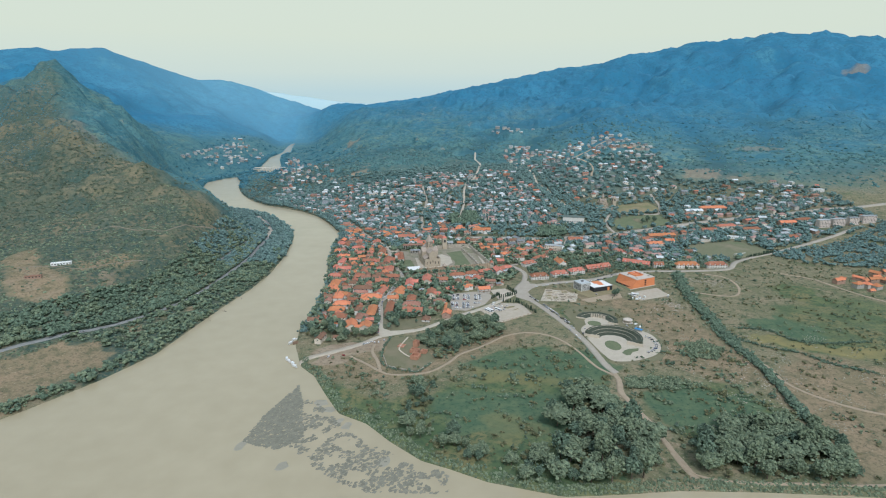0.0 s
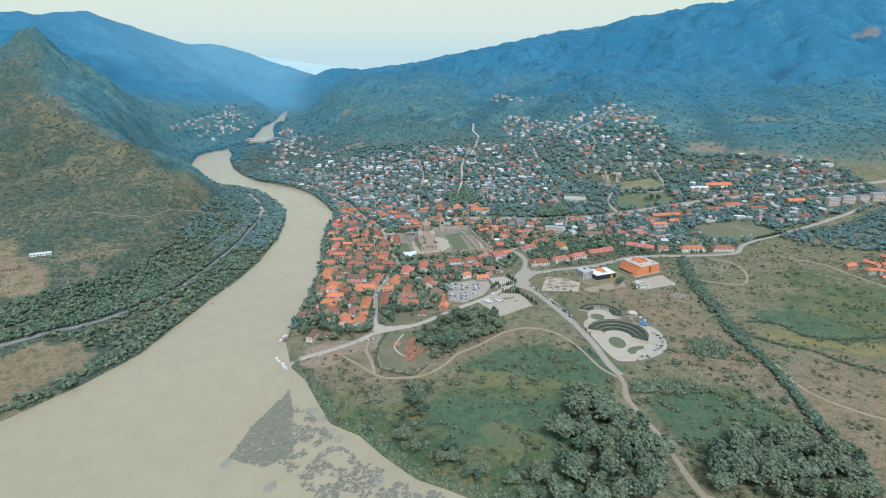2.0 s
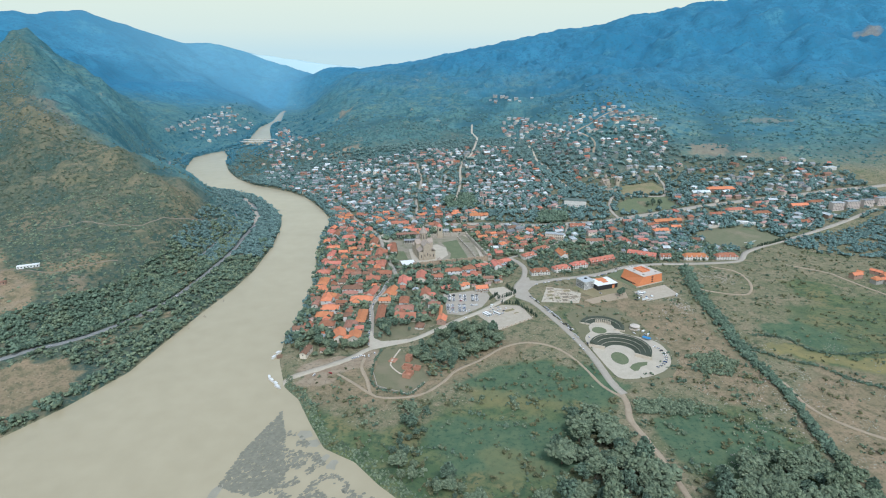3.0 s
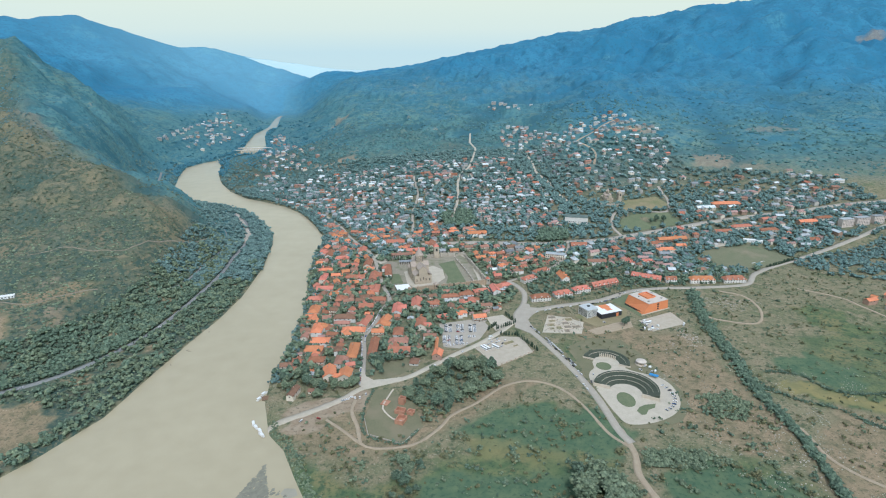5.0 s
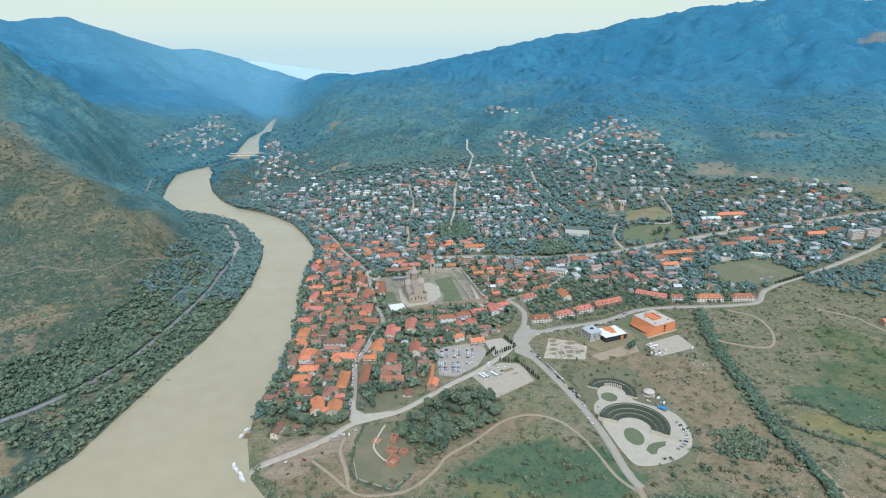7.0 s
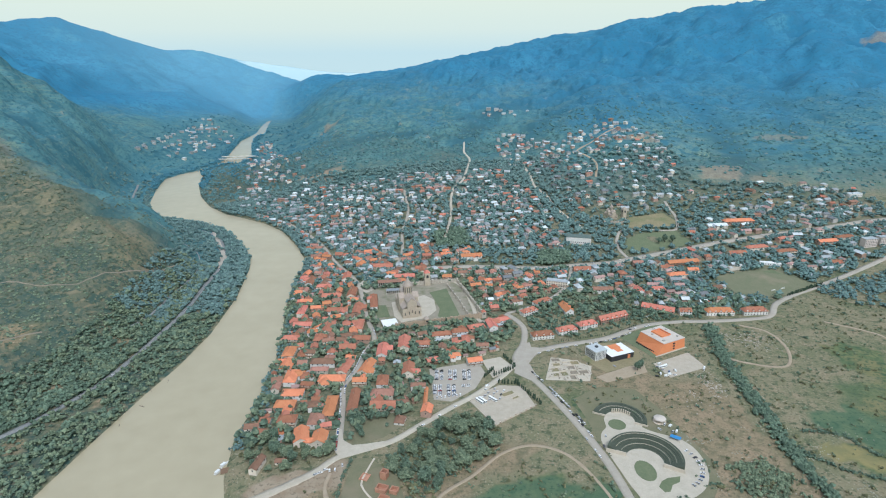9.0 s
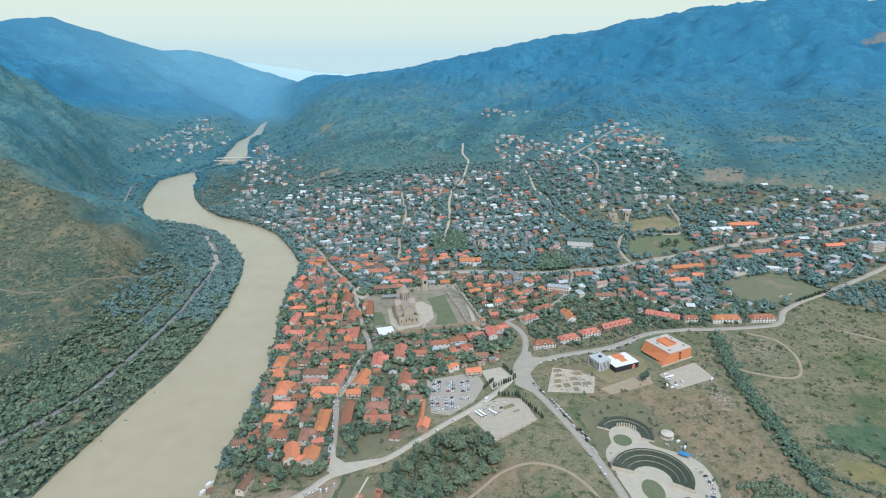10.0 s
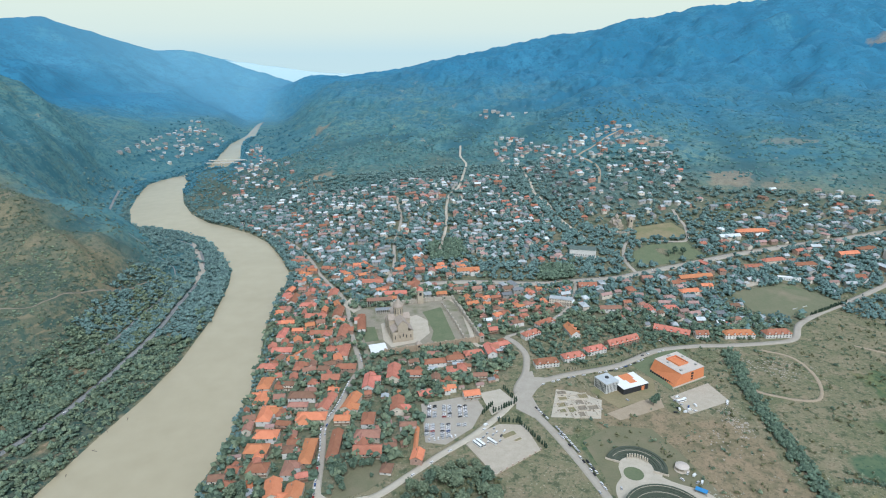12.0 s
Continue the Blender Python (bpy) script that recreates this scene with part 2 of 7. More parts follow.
def height(px, py):
    px, py = np.asarray(px, float), np.asarray(py, float)
    sd = shore(px, py)
    land = np.clip(sd * 0.45 - 3, -8, 0.0)
    west = inside(px, py, LEFT_BANK + [(-1300, 6000), (-6000, 6000), (-6000, -200)])
    rise = np.where(west, smooth(38, 165, sd), smooth(60, 420, sd))
    folds = waves(px, py, 900, 5)
    # east side: the town climbs gently to the foot of the range
    town = 0.1 * np.clip(py - 1060, 0, 560) * smooth(1000, 1300, py) * smooth(4650, 4250, py)
    hills = crest(px, py, RIGHT_RANGE, 1060, 1.25, 0.30 * folds, ragged=9) + crest(px, py, KNOLL, 230, 1.6)
    hills = hills + 9 * waves(px, py, 420, 3, 2.0) * smooth(1500, 2200, py) * smooth(3900, 3300, py)
    ridged, ravines = furrows(px, py)
    hills = hills + 52 * ridged * smooth(1900, 2600, py) * smooth(4050, 3650, py)
    hills = hills + 20 * ravines * smooth(1750, 2300, py) * smooth(4100, 3800, py)
    east_z = town + hills * smooth(1150, 1900, py + 0.15 * np.abs(px))
    # west side: a terrace, the near spur and the range behind
    terrace = 39 * smooth(40, 190, sd) * smooth(1500, 1150, py) * smooth(520, 800, py - 0.2 * px - 100)
    shady = py > np.interp(-px, [-p[0] for p in SPUR], [p[1] for p in SPUR])
    spur = crest(px, py, SPUR, np.where(shady, np.interp(px, [-1150, -820], [330, 185]), 330), 1.35, ragged=5)
    off_crest = smooth(10, 160, along(px, py, SPUR)[0])
    gully = 1 + 0.20 * waves(px, py, 330, 4, 1.0) + 0.16 * off_crest * spur_ribs(px, py)
    west_z = np.maximum(terrace, spur * gully * 0.55 + terrace * 0.45) + 0.45 * spur * gully + crest(px, py, LEFT_RANGE, 620, 1.25, 0.30 * folds, ragged=6)
    upper = smooth(3300, 3800, py)
    rise = rise * (1 - upper) + smooth(60, 420, sd) * upper
    z = land + rise * (np.where(west, west_z, east_z) * (1 - upper) + np.maximum(west_z, east_z) * upper)
    rim = crest(px, py, FAR_RIM, 240, 1.8) * smooth(3900, 4300, py)
    z = np.where(py > 3900, np.maximum(z, rim), z)
    return np.where(py > 4600, np.maximum(z, crest(px, py, DISTANCE, 150, 1.5)), z)


def spaced(stops):
    """Grid lines from (place, step) stops, the step changing evenly between them."""
    out = [stops[0][0]]
    while out[-1] < stops[-1][0]:
        out.append(out[-1] + float(np.interp(out[-1], [s[0] for s in stops], [s[1] for s in stops])))
    return np.array(out)


def sheet(name, gx, gy, gz, mat, attrs=(), cells=None):
    """A grid mesh over the lines gx and gy, or the chosen cells of it."""
    nx, ny = len(gx), len(gy)
    X, Y = np.meshgrid(gx, gy)
    co = np.stack([X, Y, gz], -1).reshape(-1, 3)
    i = (np.arange(ny - 1)[:, None] * nx + np.arange(nx - 1)).ravel()
    faces = np.stack([i, i + 1, i + nx + 1, i + nx], -1)
    if cells is not None:
        faces = faces[cells.ravel()]
        used, faces = np.unique(faces, return_inverse=True)
        faces, co = faces.reshape(-1, 4), co[used]
        attrs = [(key, np.asarray(values, float).ravel()[used]) for key, values in attrs]
    return pieces(name, co, faces, mat, attrs)


def pieces(name, co, faces, mat, attrs=(), flat=False):
    """A mesh from arrays of corners and of faces of one size."""
    me = bpy.data.meshes.new(name)
    n, k = faces.shape
    me.vertices.add(len(co))
    me.vertices.foreach_set("co", np.asarray(co, np.float32).ravel())
    me.loops.add(n * k)
    me.loops.foreach_set("vertex_index", faces.astype(np.int32).ravel())
    me.polygons.add(n)
    me.polygons.foreach_set("loop_start", np.arange(0, n * k, k, dtype=np.int32))
    me.polygons.foreach_set("use_smooth", np.full(n, not flat))
    me.update(calc_edges=True)
    for key, values in attrs:
        me.attributes.new(key, "FLOAT", "POINT").data.foreach_set("value", np.asarray(values, np.float32).ravel())
    me.materials.append(mat)
    return new(name, me)


def ground_material():
    m = bpy.data.materials.new("valley_ground")
    m.use_nodes = True
    n, l = m.node_tree.nodes, m.node_tree.links
    bsdf = n["Principled BSDF"]
    bsdf.inputs["Roughness"].default_value, bsdf.inputs["Specular IOR Level"].default_value = 0.95, 0.15
    geo = n.new("ShaderNodeNewGeometry")

    def tex(size, detail=6):
        t = n.new("ShaderNodeTexNoise")
        t.inputs["Scale"].default_value, t.inputs["Detail"].default_value, t.inputs["Roughness"].default_value = 1 / size, detail, 0.6
        l.new(geo.outputs["Position"], t.inputs["Vector"])
        return t.outputs["Fac"]

    def step(v, a, b):
        r = n.new("ShaderNodeMapRange")
        r.inputs["From Min"].default_value, r.inputs["From Max"].default_value = a, b
        l.new(v, r.inputs["Value"])
        return r.outputs["Result"]

    def blend(fac, a, b):
        x = n.new("ShaderNodeMix")
        x.data_type = "RGBA"
        l.new(fac, x.inputs["Factor"])
        for key, v in (("A", a), ("B", b)):
            if isinstance(v, tuple):
                x.inputs[key].default_value = (*v, 1)
            else:
                l.new(v, x.inputs[key])
        return x.outputs["Result"]

    def attr(key):
        a = n.new("ShaderNodeAttribute")
        a.attribute_name = key
        return a.outputs["Fac"]

    def times(a, b):
        x = n.new("ShaderNodeMath")
        x.operation = "MULTIPLY"
        l.new(a, x.inputs[0])
        l.new(b, x.inputs[1])
        return x.outputs[0]

    def shelves(rise, bend, seed_size):
        """Narrow level steps that follow the slope, in patches."""
        cut = n.new("ShaderNodeSeparateXYZ")
        l.new(geo.outputs["Position"], cut.inputs[0])
        wavy = n.new("ShaderNodeMath")
        wavy.operation = "MULTIPLY_ADD"
        wavy.inputs[1].default_value = bend
        l.new(tex(70, 3), wavy.inputs[0])
        l.new(cut.outputs["Z"], wavy.inputs[2])
        turns = n.new("ShaderNodeMath")
        turns.operation = "DIVIDE"
        turns.inputs[1].default_value = rise
        l.new(wavy.outputs[0], turns.inputs[0])
        tooth = n.new("ShaderNodeMath")
        tooth.operation = "FRACT"
        l.new(turns.outputs[0], tooth.inputs[0])
        return times(step(tooth.outputs[0], 0.62, 0.82), step(tex(seed_size, 5), 0.46, 0.60))

    grass = blend(step(tex(38), 0.38, 0.62), (0.172, 0.174, 0.098), (0.240, 0.214, 0.134))
    grass = blend(step(tex(90), 0.50, 0.64), grass, (0.132, 0.152, 0.078))
    grass = blend(step(tex(17, 8), 0.50, 0.62), grass, (0.262, 0.222, 0.142))
    grass = blend(step(tex(9, 8), 0.52, 0.62), grass, (0.098, 0.116, 0.066))
    grass = blend(step(tex(2.2), 0.57, 0.68), grass, (0.37, 0.33, 0.24))
    grass = blend(step(tex(3.1), 0.55, 0.66), grass, (0.078, 0.096, 0.056))
    meadow = blend(step(tex(26), 0.40, 0.60), (0.090, 0.136, 0.066), (0.158, 0.182, 0.084))
    meadow = blend(step(tex(55), 0.50, 0.60), meadow, (0.196, 0.186, 0.090))
    meadow = blend(step(tex(11, 8), 0.50, 0.62), meadow, (0.070, 0.112, 0.062))
    meadow = blend(step(tex(4, 6), 0.52, 0.66), meadow, (0.062, 0.098, 0.056))
    lush = blend(step(tex(14), 0.4, 0.62), (0.084, 0.138, 0.080), (0.124, 0.168, 0.092))
    lush = blend(step(tex(4, 6), 0.52, 0.66), lush, (0.055, 0.100, 0.064))
    gold = blend(step(tex(13), 0.4, 0.62), (0.255, 0.225, 0.100), (0.205, 0.195, 0.092))
    dry = blend(step(tex(30), 0.40, 0.62), (0.300, 0.232, 0.148), (0.232, 0.196, 0.118))
    dry = blend(step(tex(12, 8), 0.50, 0.62), dry, (0.165, 0.150, 0.088))
    dry = blend(step(tex(4), 0.52, 0.68), dry, (0.135, 0.125, 0.080))
    dry = blend(step(tex(1.8), 0.60, 0.72), dry, (0.43, 0.37, 0.27))
    dry = blend(step(tex(2.7), 0.57, 0.68), dry, (0.105, 0.105, 0.068))
    wood = blend(step(tex(60), 0.40, 0.62), (0.088, 0.116, 0.084), (0.138, 0.142, 0.096))
    wood = blend(step(tex(120, 8), 0.53, 0.65), wood, (0.205, 0.176, 0.114))
    wood = blend(shelves(8.0, 16.0, 150), wood, (0.220, 0.190, 0.120))
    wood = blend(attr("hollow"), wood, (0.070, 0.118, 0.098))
    wood = blend(step(tex(9, 8), 0.44, 0.56), wood, (0.056, 0.094, 0.076))
    wood = blend(step(tex(3.5, 6), 0.56, 0.68), wood, (0.190, 0.178, 0.118))
    # hill and range colours, made bluer to stand in for haze
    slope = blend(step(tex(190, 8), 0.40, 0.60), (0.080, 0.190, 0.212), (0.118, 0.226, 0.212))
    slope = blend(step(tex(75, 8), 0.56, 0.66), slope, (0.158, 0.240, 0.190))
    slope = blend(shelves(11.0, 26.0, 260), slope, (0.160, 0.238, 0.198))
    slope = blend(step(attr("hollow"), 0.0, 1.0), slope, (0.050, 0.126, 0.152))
    slope = blend(step(attr("pasture"), 0.0, 1.6), slope, (0.205, 0.270, 0.190))
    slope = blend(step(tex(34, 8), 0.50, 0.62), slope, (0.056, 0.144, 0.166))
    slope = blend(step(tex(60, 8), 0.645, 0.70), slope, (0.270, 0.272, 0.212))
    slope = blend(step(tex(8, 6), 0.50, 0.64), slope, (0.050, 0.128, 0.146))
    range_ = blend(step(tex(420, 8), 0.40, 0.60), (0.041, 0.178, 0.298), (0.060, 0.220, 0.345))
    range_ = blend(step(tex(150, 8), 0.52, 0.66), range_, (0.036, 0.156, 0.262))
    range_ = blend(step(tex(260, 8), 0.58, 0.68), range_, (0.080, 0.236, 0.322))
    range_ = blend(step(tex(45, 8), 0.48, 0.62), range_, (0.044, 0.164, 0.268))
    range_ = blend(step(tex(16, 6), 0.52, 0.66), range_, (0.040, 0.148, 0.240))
    soil = blend(step(tex(12), 0.4, 0.6), (0.285, 0.222, 0.152), (0.345, 0.285, 0.205))
    soil = blend(step(tex(4, 6), 0.54, 0.66), soil, (0.190, 0.160, 0.110))
    colour = blend(step(attr("meadow"), 0.2, 0.8), grass, meadow)
    colour = blend(step(attr("lush"), 0.2, 0.8), colour, lush)
    colour = blend(step(attr("dry"), 0.2, 0.8), colour, dry)
    colour = blend(step(attr("gold"), 0.2, 0.8), colour, gold)
    colour = blend(step(attr("wood"), 0.2, 0.8), colour, wood)
    # the farther the land, the more haze is put into its base colour
    colour = blend(step(attr("haze_blue"), 0.05, 0.40), colour, slope)
    colour = blend(step(attr("haze_blue"), 0.40, 0.95), colour, range_)
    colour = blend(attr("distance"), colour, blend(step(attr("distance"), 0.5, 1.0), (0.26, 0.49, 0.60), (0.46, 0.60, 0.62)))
    colour = blend(step(attr("bare"), 0.3, 0.7), colour, soil)
    l.new(colour, bsdf.inputs["Base Color"])
    b = n.new("ShaderNodeBump")
    b.inputs["Strength"].default_value, b.inputs["Distance"].default_value = 0.6, 1.2
    l.new(tex(4), b.inputs["Height"])
    l.new(b.outputs["Normal"], bsdf.inputs["Normal"])
    return m


GX = spaced([(-4600, 160), (-2600, 40), (-1200, 18), (-640, 8), (-440, 6), (560, 6), (760, 9), (1300, 20), (2600, 40), (4600, 160)])
GY = spaced([(-1800, 200), (100, 60), (370, 5), (1100, 6), (1800, 11), (2600, 24), (4200, 36), (4600, 24), (5060, 24), (5300, 60)])
MX, MY = np.meshgrid(GX, GY)
GZ = height(MX, MY)
SD = shore(MX, MY)
WEST = inside(MX, MY, LEFT_BANK + [(-1300, 6000), (-6000, 6000), (-6000, -200)])
soft = waves(MX, MY, 70, 3, 0.4) * 14
wet = [(-150, 570), (-60, 520), (20, 560), (60, 640), (120, 650), (150, 600), (165, 540), (120, 470), (150, 400), (120, 380), (0, 400), (-110, 490)]
wet_right = [(205, 560), (300, 560), (330, 500), (320, 430), (215, 430)]
fields = [(400, 640), (560, 600), (700, 700), (620, 840), (470, 800)]


def zone(ring, feather=18):
    d = along(MX, MY, ring + ring[:1])[0]
    return smooth(-feather, feather, np.where(inside(MX, MY, ring), d, -d) + soft)


meadow_ = np.clip(zone(wet) + zone(wet_right) + 0.7 * zone(fields), 0, 1) * ~WEST
lush_ = np.clip(zone([(5, 598), (72, 642), (172, 636), (189, 600), (160, 562), (95, 568)], 10) + zone([(-30, 536), (22, 537), (120, 538), (127, 468), (54, 458), (4, 467)], 10) + zone([(201, 539), (244, 563), (294, 540), (322, 508), (261, 470), (212, 478)], 10) + zone([(405, 743), (453, 756), (490, 708), (465, 672), (427, 691), (402, 713)], 10), 0, 1) * ~WEST
meadow_ = np.clip(meadow_ + zone([(162, 777), (213, 794), (237, 794), (242, 744), (221, 704), (204, 728), (177, 736), (154, 722)], 8) + zone([(381, 688), (411, 686), (434, 665), (475, 655), (465, 636), (414, 652)], 8), 0, 1)
STRIP_UPPER = [(-416, 829), (-407, 869), (-403, 917), (-393, 941), (-389, 893), (-398, 844), (-422, 774), (-437, 757)]
STRIP_LOWER = [(-407, 687), (-393, 703), (-381, 742), (-364, 772), (-372, 784), (-387, 747), (-402, 712), (-425, 690)]
dry_ = np.clip(zone(STRIP_UPPER, 8) + zone(STRIP_LOWER, 8) + zone([(140, 880), (205, 850), (335, 800), (345, 560), (200, 620), (190, 780)]) * 0.9 + zone([(340, 560), (420, 640), (560, 560), (560, 400), (330, 400)]) + zone([(-160, 600), (-100, 550), (-10, 585), (60, 650), (110, 690), (60, 700), (-40, 640), (-100, 650)]) + WEST * smooth(780, 580, MY + 0.6 * MX + 400) * 0.9 + 0.08 * WEST * smooth(220, 10, along(MX, MY, SPUR[1:7])[0] + 5 * soft) + WEST * smooth(44, 90, SD) * smooth(0.15, 0.6, waves(MX, MY, 330, 4, 1.0) + 0.3 * waves(MX, MY, 90, 3, 2.0)) * 0.22, 0, 1)
in_town = zone([(-190, 690), (-90, 690), (-20, 745), (10, 860), (100, 905), (130, 1000), (330, 990), (520, 1015), (640, 1110), (960, 1250), (960, 1480), (620, 1560), (-560, 1660)], 10)
STRIP_WEST = [(-620, 470), (-500, 589), (-492, 601), (-459, 639), (-428, 650), (-406, 629), (-387, 592), (-400, 566), (-423, 548), (-436, 520), (-470, 470), (-560, 380), (-700, 300)]
SHED_EARTH = [(-663, 825), (-640, 850), (-595, 801), (-525, 757), (-496, 707), (-524, 697), (-581, 706), (-635, 778)]
PALE_SHELF = [(-565, 826), (-525, 846), (-484, 867), (-482, 840), (-493, 803), (-531, 779)]
PINK_EARTH = [(283, 776), (322, 781), (334, 700), (295, 675), (271, 701), (268, 734)]
STONY = [(297, 614), (347, 635), (349, 600), (348, 563), (286, 561), (257, 588)]
OCHRE = [(18, 603), (92, 586), (133, 570), (103, 548), (56, 553), (19, 563)]
TEAL_PLOT = [(417, 743), (447, 748), (463, 699), (444, 678), (425, 686), (419, 718)]
YELLOW_PLOT = [(383, 695), (403, 691), (429, 669), (468, 657), (560, 640), (560, 600), (452, 634), (428, 653), (383, 674)]
EAST_PLOT = [(511, 896), (571, 888), (569, 820), (538, 802), (505, 834)]
dry_ = np.clip(dry_ + zone(STRIP_WEST, 5) + 0.8 * zone(PALE_SHELF, 8) + 0.9 * zone(SHED_EARTH, 14) + zone(PINK_EARTH, 8) + 0.7 * zone(STONY, 10) + 0.2 * WEST * smooth(90, 20, along(MX, MY, SPUR[2:7])[0] + 2 * soft) + 0.22 * WEST * smooth(0.05, 0.35, spur_ribs(MX, MY)) * smooth(50, 90, GZ) * smooth(1800, 1300, MY), 0, 1)
lush_ = np.clip(lush_ + zone(TEAL_PLOT, 5) + zone([(45, 636), (94, 643), (126, 617), (100, 598), (50, 610)], 6), 0, 1)
meadow_ = np.clip(meadow_ + zone(EAST_PLOT, 8), 0, 1)
gold_ = np.clip(0.55 * zone(OCHRE, 14) + zone(YELLOW_PLOT, 5) + 0.42 * zone([(30, 492), (70, 500), (88, 470), (60, 440), (30, 452)], 8), 0, 1) * ~WEST
wood_ = np.clip(WEST * (0.9 - dry_) + smooth(1500, 1900, MY + 0.1 * np.abs(MX)) + 0.42 * in_town, 0, 1)
# blue haze painted into the land: behind the spur, up the ranges and farther off
spur_line = np.interp(-MX, [-p[0] for p in SPUR], [p[1] for p in SPUR])
spur_haze = np.maximum(0.46 * smooth(-90, 110, MY - spur_line + 2 * soft) * smooth(1000, 1350, MY), 0.24 * smooth(1250, 2000, MY + 3 * soft))
left_haze = 0.95 * smooth(6, 110, crest(MX, MY, LEFT_RANGE, 620, 1.25) + 0.6 * soft)
right_haze = 0.92 * smooth(-60, 310, GZ + 40 * waves(MX, MY, 500, 3) + 1.2 * soft) * smooth(1250, 1750, MY)
haze_blue_ = np.where(WEST, np.maximum(spur_haze, left_haze), right_haze)
haze_blue_ = np.maximum(haze_blue_, 0.45 * smooth(1900, 2500, MY) + 0.5 * smooth(3300, 4300, MY))
bare_ = zone([(-168, 645), (-150, 652), (-105, 656), (-80, 672), (-84, 640), (-112, 622), (-128, 598), (-158, 596)], 6) * ~WEST + 0.55 * (zone([(-475, 2560), (-400, 2540), (-385, 2600), (-450, 2640)], 14) + zone([(1880, 2900), (2010, 2890), (2040, 2980), (1920, 3010)], 20) + 0.8 * zone([(-960, 1400), (-900, 1360), (-790, 1260), (-760, 1275), (-860, 1390)], 12) + zone([(-330, 1790), (-250, 1780), (-240, 1830), (-310, 1840)], 14) + zone([(634, 1567), (655, 1650), (781, 1654), (715, 1546)], 12) + zone([(545, 1858), (612, 1895), (666, 1868), (575, 1785)], 12) + zone([(-400, 1850), (-311, 1813), (-248, 1737), (-290, 1707), (-360, 1735)], 16) + 1.1 * zone([(-444, 1043), (-433, 1106), (-413, 1096), (-421, 1042)], 8) + 0.9 * zone([(-551, 830), (-548, 880), (-527, 859), (-531, 832)], 8) + 0.9 * zone(SHED_EARTH, 10) * smooth(-0.1, 0.3, waves(MX, MY, 55, 3, 0.8)) + 0.9 * zone([(800, 1395), (845, 1425), (950, 1440), (930, 1360), (830, 1330), (800, 1350)], 12) + 0.9 * zone([(-502, 791), (-486, 797), (-467, 769), (-480, 764)], 4))
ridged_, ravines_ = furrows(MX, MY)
# mask that darkens the land's colour in gullies and ravines
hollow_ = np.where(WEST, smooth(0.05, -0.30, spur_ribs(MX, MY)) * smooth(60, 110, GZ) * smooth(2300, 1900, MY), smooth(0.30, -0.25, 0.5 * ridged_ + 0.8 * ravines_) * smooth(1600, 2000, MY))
# ravine lines with a darker tone, and open pastures, of the east hills
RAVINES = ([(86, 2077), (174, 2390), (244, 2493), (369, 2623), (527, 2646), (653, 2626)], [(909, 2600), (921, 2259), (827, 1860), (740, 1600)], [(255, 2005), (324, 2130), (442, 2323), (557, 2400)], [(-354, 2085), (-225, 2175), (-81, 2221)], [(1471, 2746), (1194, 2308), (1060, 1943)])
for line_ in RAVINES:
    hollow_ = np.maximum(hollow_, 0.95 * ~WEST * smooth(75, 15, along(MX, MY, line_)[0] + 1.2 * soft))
PASTURES = ([(184, 2862), (367, 3186), (574, 3448), (638, 3116), (458, 2904), (270, 2750)], [(-248, 3047), (-78, 3500), (-2, 3276), (-158, 2860)], [(546, 2016), (711, 2007), (775, 1747), (736, 1666), (587, 1709), (543, 1896)])
pasture_ = np.clip(sum(zone(ring_, 30) for ring_ in PASTURES) * smooth(-0.5, 0.4, waves(MX, MY, 130, 3, 0.4)), 0, 1) * ~WEST
SCARS = ([(930, 1925), (1020, 1929), (1093, 1911), (1065, 1871), (984, 1864), (912, 1888)], [(511, 1880), (550, 1868), (581, 1838), (538, 1801), (495, 1824)], [(948, 1622), (968, 1596), (946, 1571), (915, 1583)], [(757, 1587), (818, 1579), (806, 1546), (736, 1531)])
bare_ = np.clip(bare_ + 0.46 * sum(zone(ring_, 10) for ring_ in SCARS), 0, 1.5)
# paler haze painted on the last ridges
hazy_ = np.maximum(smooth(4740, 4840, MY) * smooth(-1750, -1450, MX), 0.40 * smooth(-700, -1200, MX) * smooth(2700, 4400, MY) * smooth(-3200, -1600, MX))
LAND = (("meadow", meadow_), ("dry", dry_), ("gold", gold_), ("lush", lush_), ("wood", wood_), ("haze_blue", haze_blue_), ("bare", bare_), ("hollow", hollow_), ("pasture", pasture_), ("distance", hazy_))
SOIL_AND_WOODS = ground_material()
high = (haze_blue_ > 0.80) & (MY > 2700)
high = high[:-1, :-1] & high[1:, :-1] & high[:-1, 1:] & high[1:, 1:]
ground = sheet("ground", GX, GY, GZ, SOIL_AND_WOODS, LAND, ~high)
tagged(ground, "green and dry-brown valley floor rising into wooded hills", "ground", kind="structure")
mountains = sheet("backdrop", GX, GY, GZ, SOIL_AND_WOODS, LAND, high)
tagged(mountains, "far mountain ranges with blue haze in their colour", "mountains", kind="structure")


def lie(px, py):
    """The height of the ground sheet itself at points, between its corners."""
    px, py = np.asarray(px, float), np.asarray(py, float)
    i = np.clip(np.searchsorted(GX, px) - 1, 0, len(GX) - 2)
    j = np.clip(np.searchsorted(GY, py) - 1, 0, len(GY) - 2)
    u, v = (px - GX[i]) / (GX[i + 1] - GX[i]), (py - GY[j]) / (GY[j + 1] - GY[j])
    return (GZ[j, i] * (1 - u) + GZ[j, i + 1] * u) * (1 - v) + (GZ[j + 1, i] * (1 - u) + GZ[j + 1, i + 1] * u) * v


def ground_z(px, py):
    return float(lie(px, py))


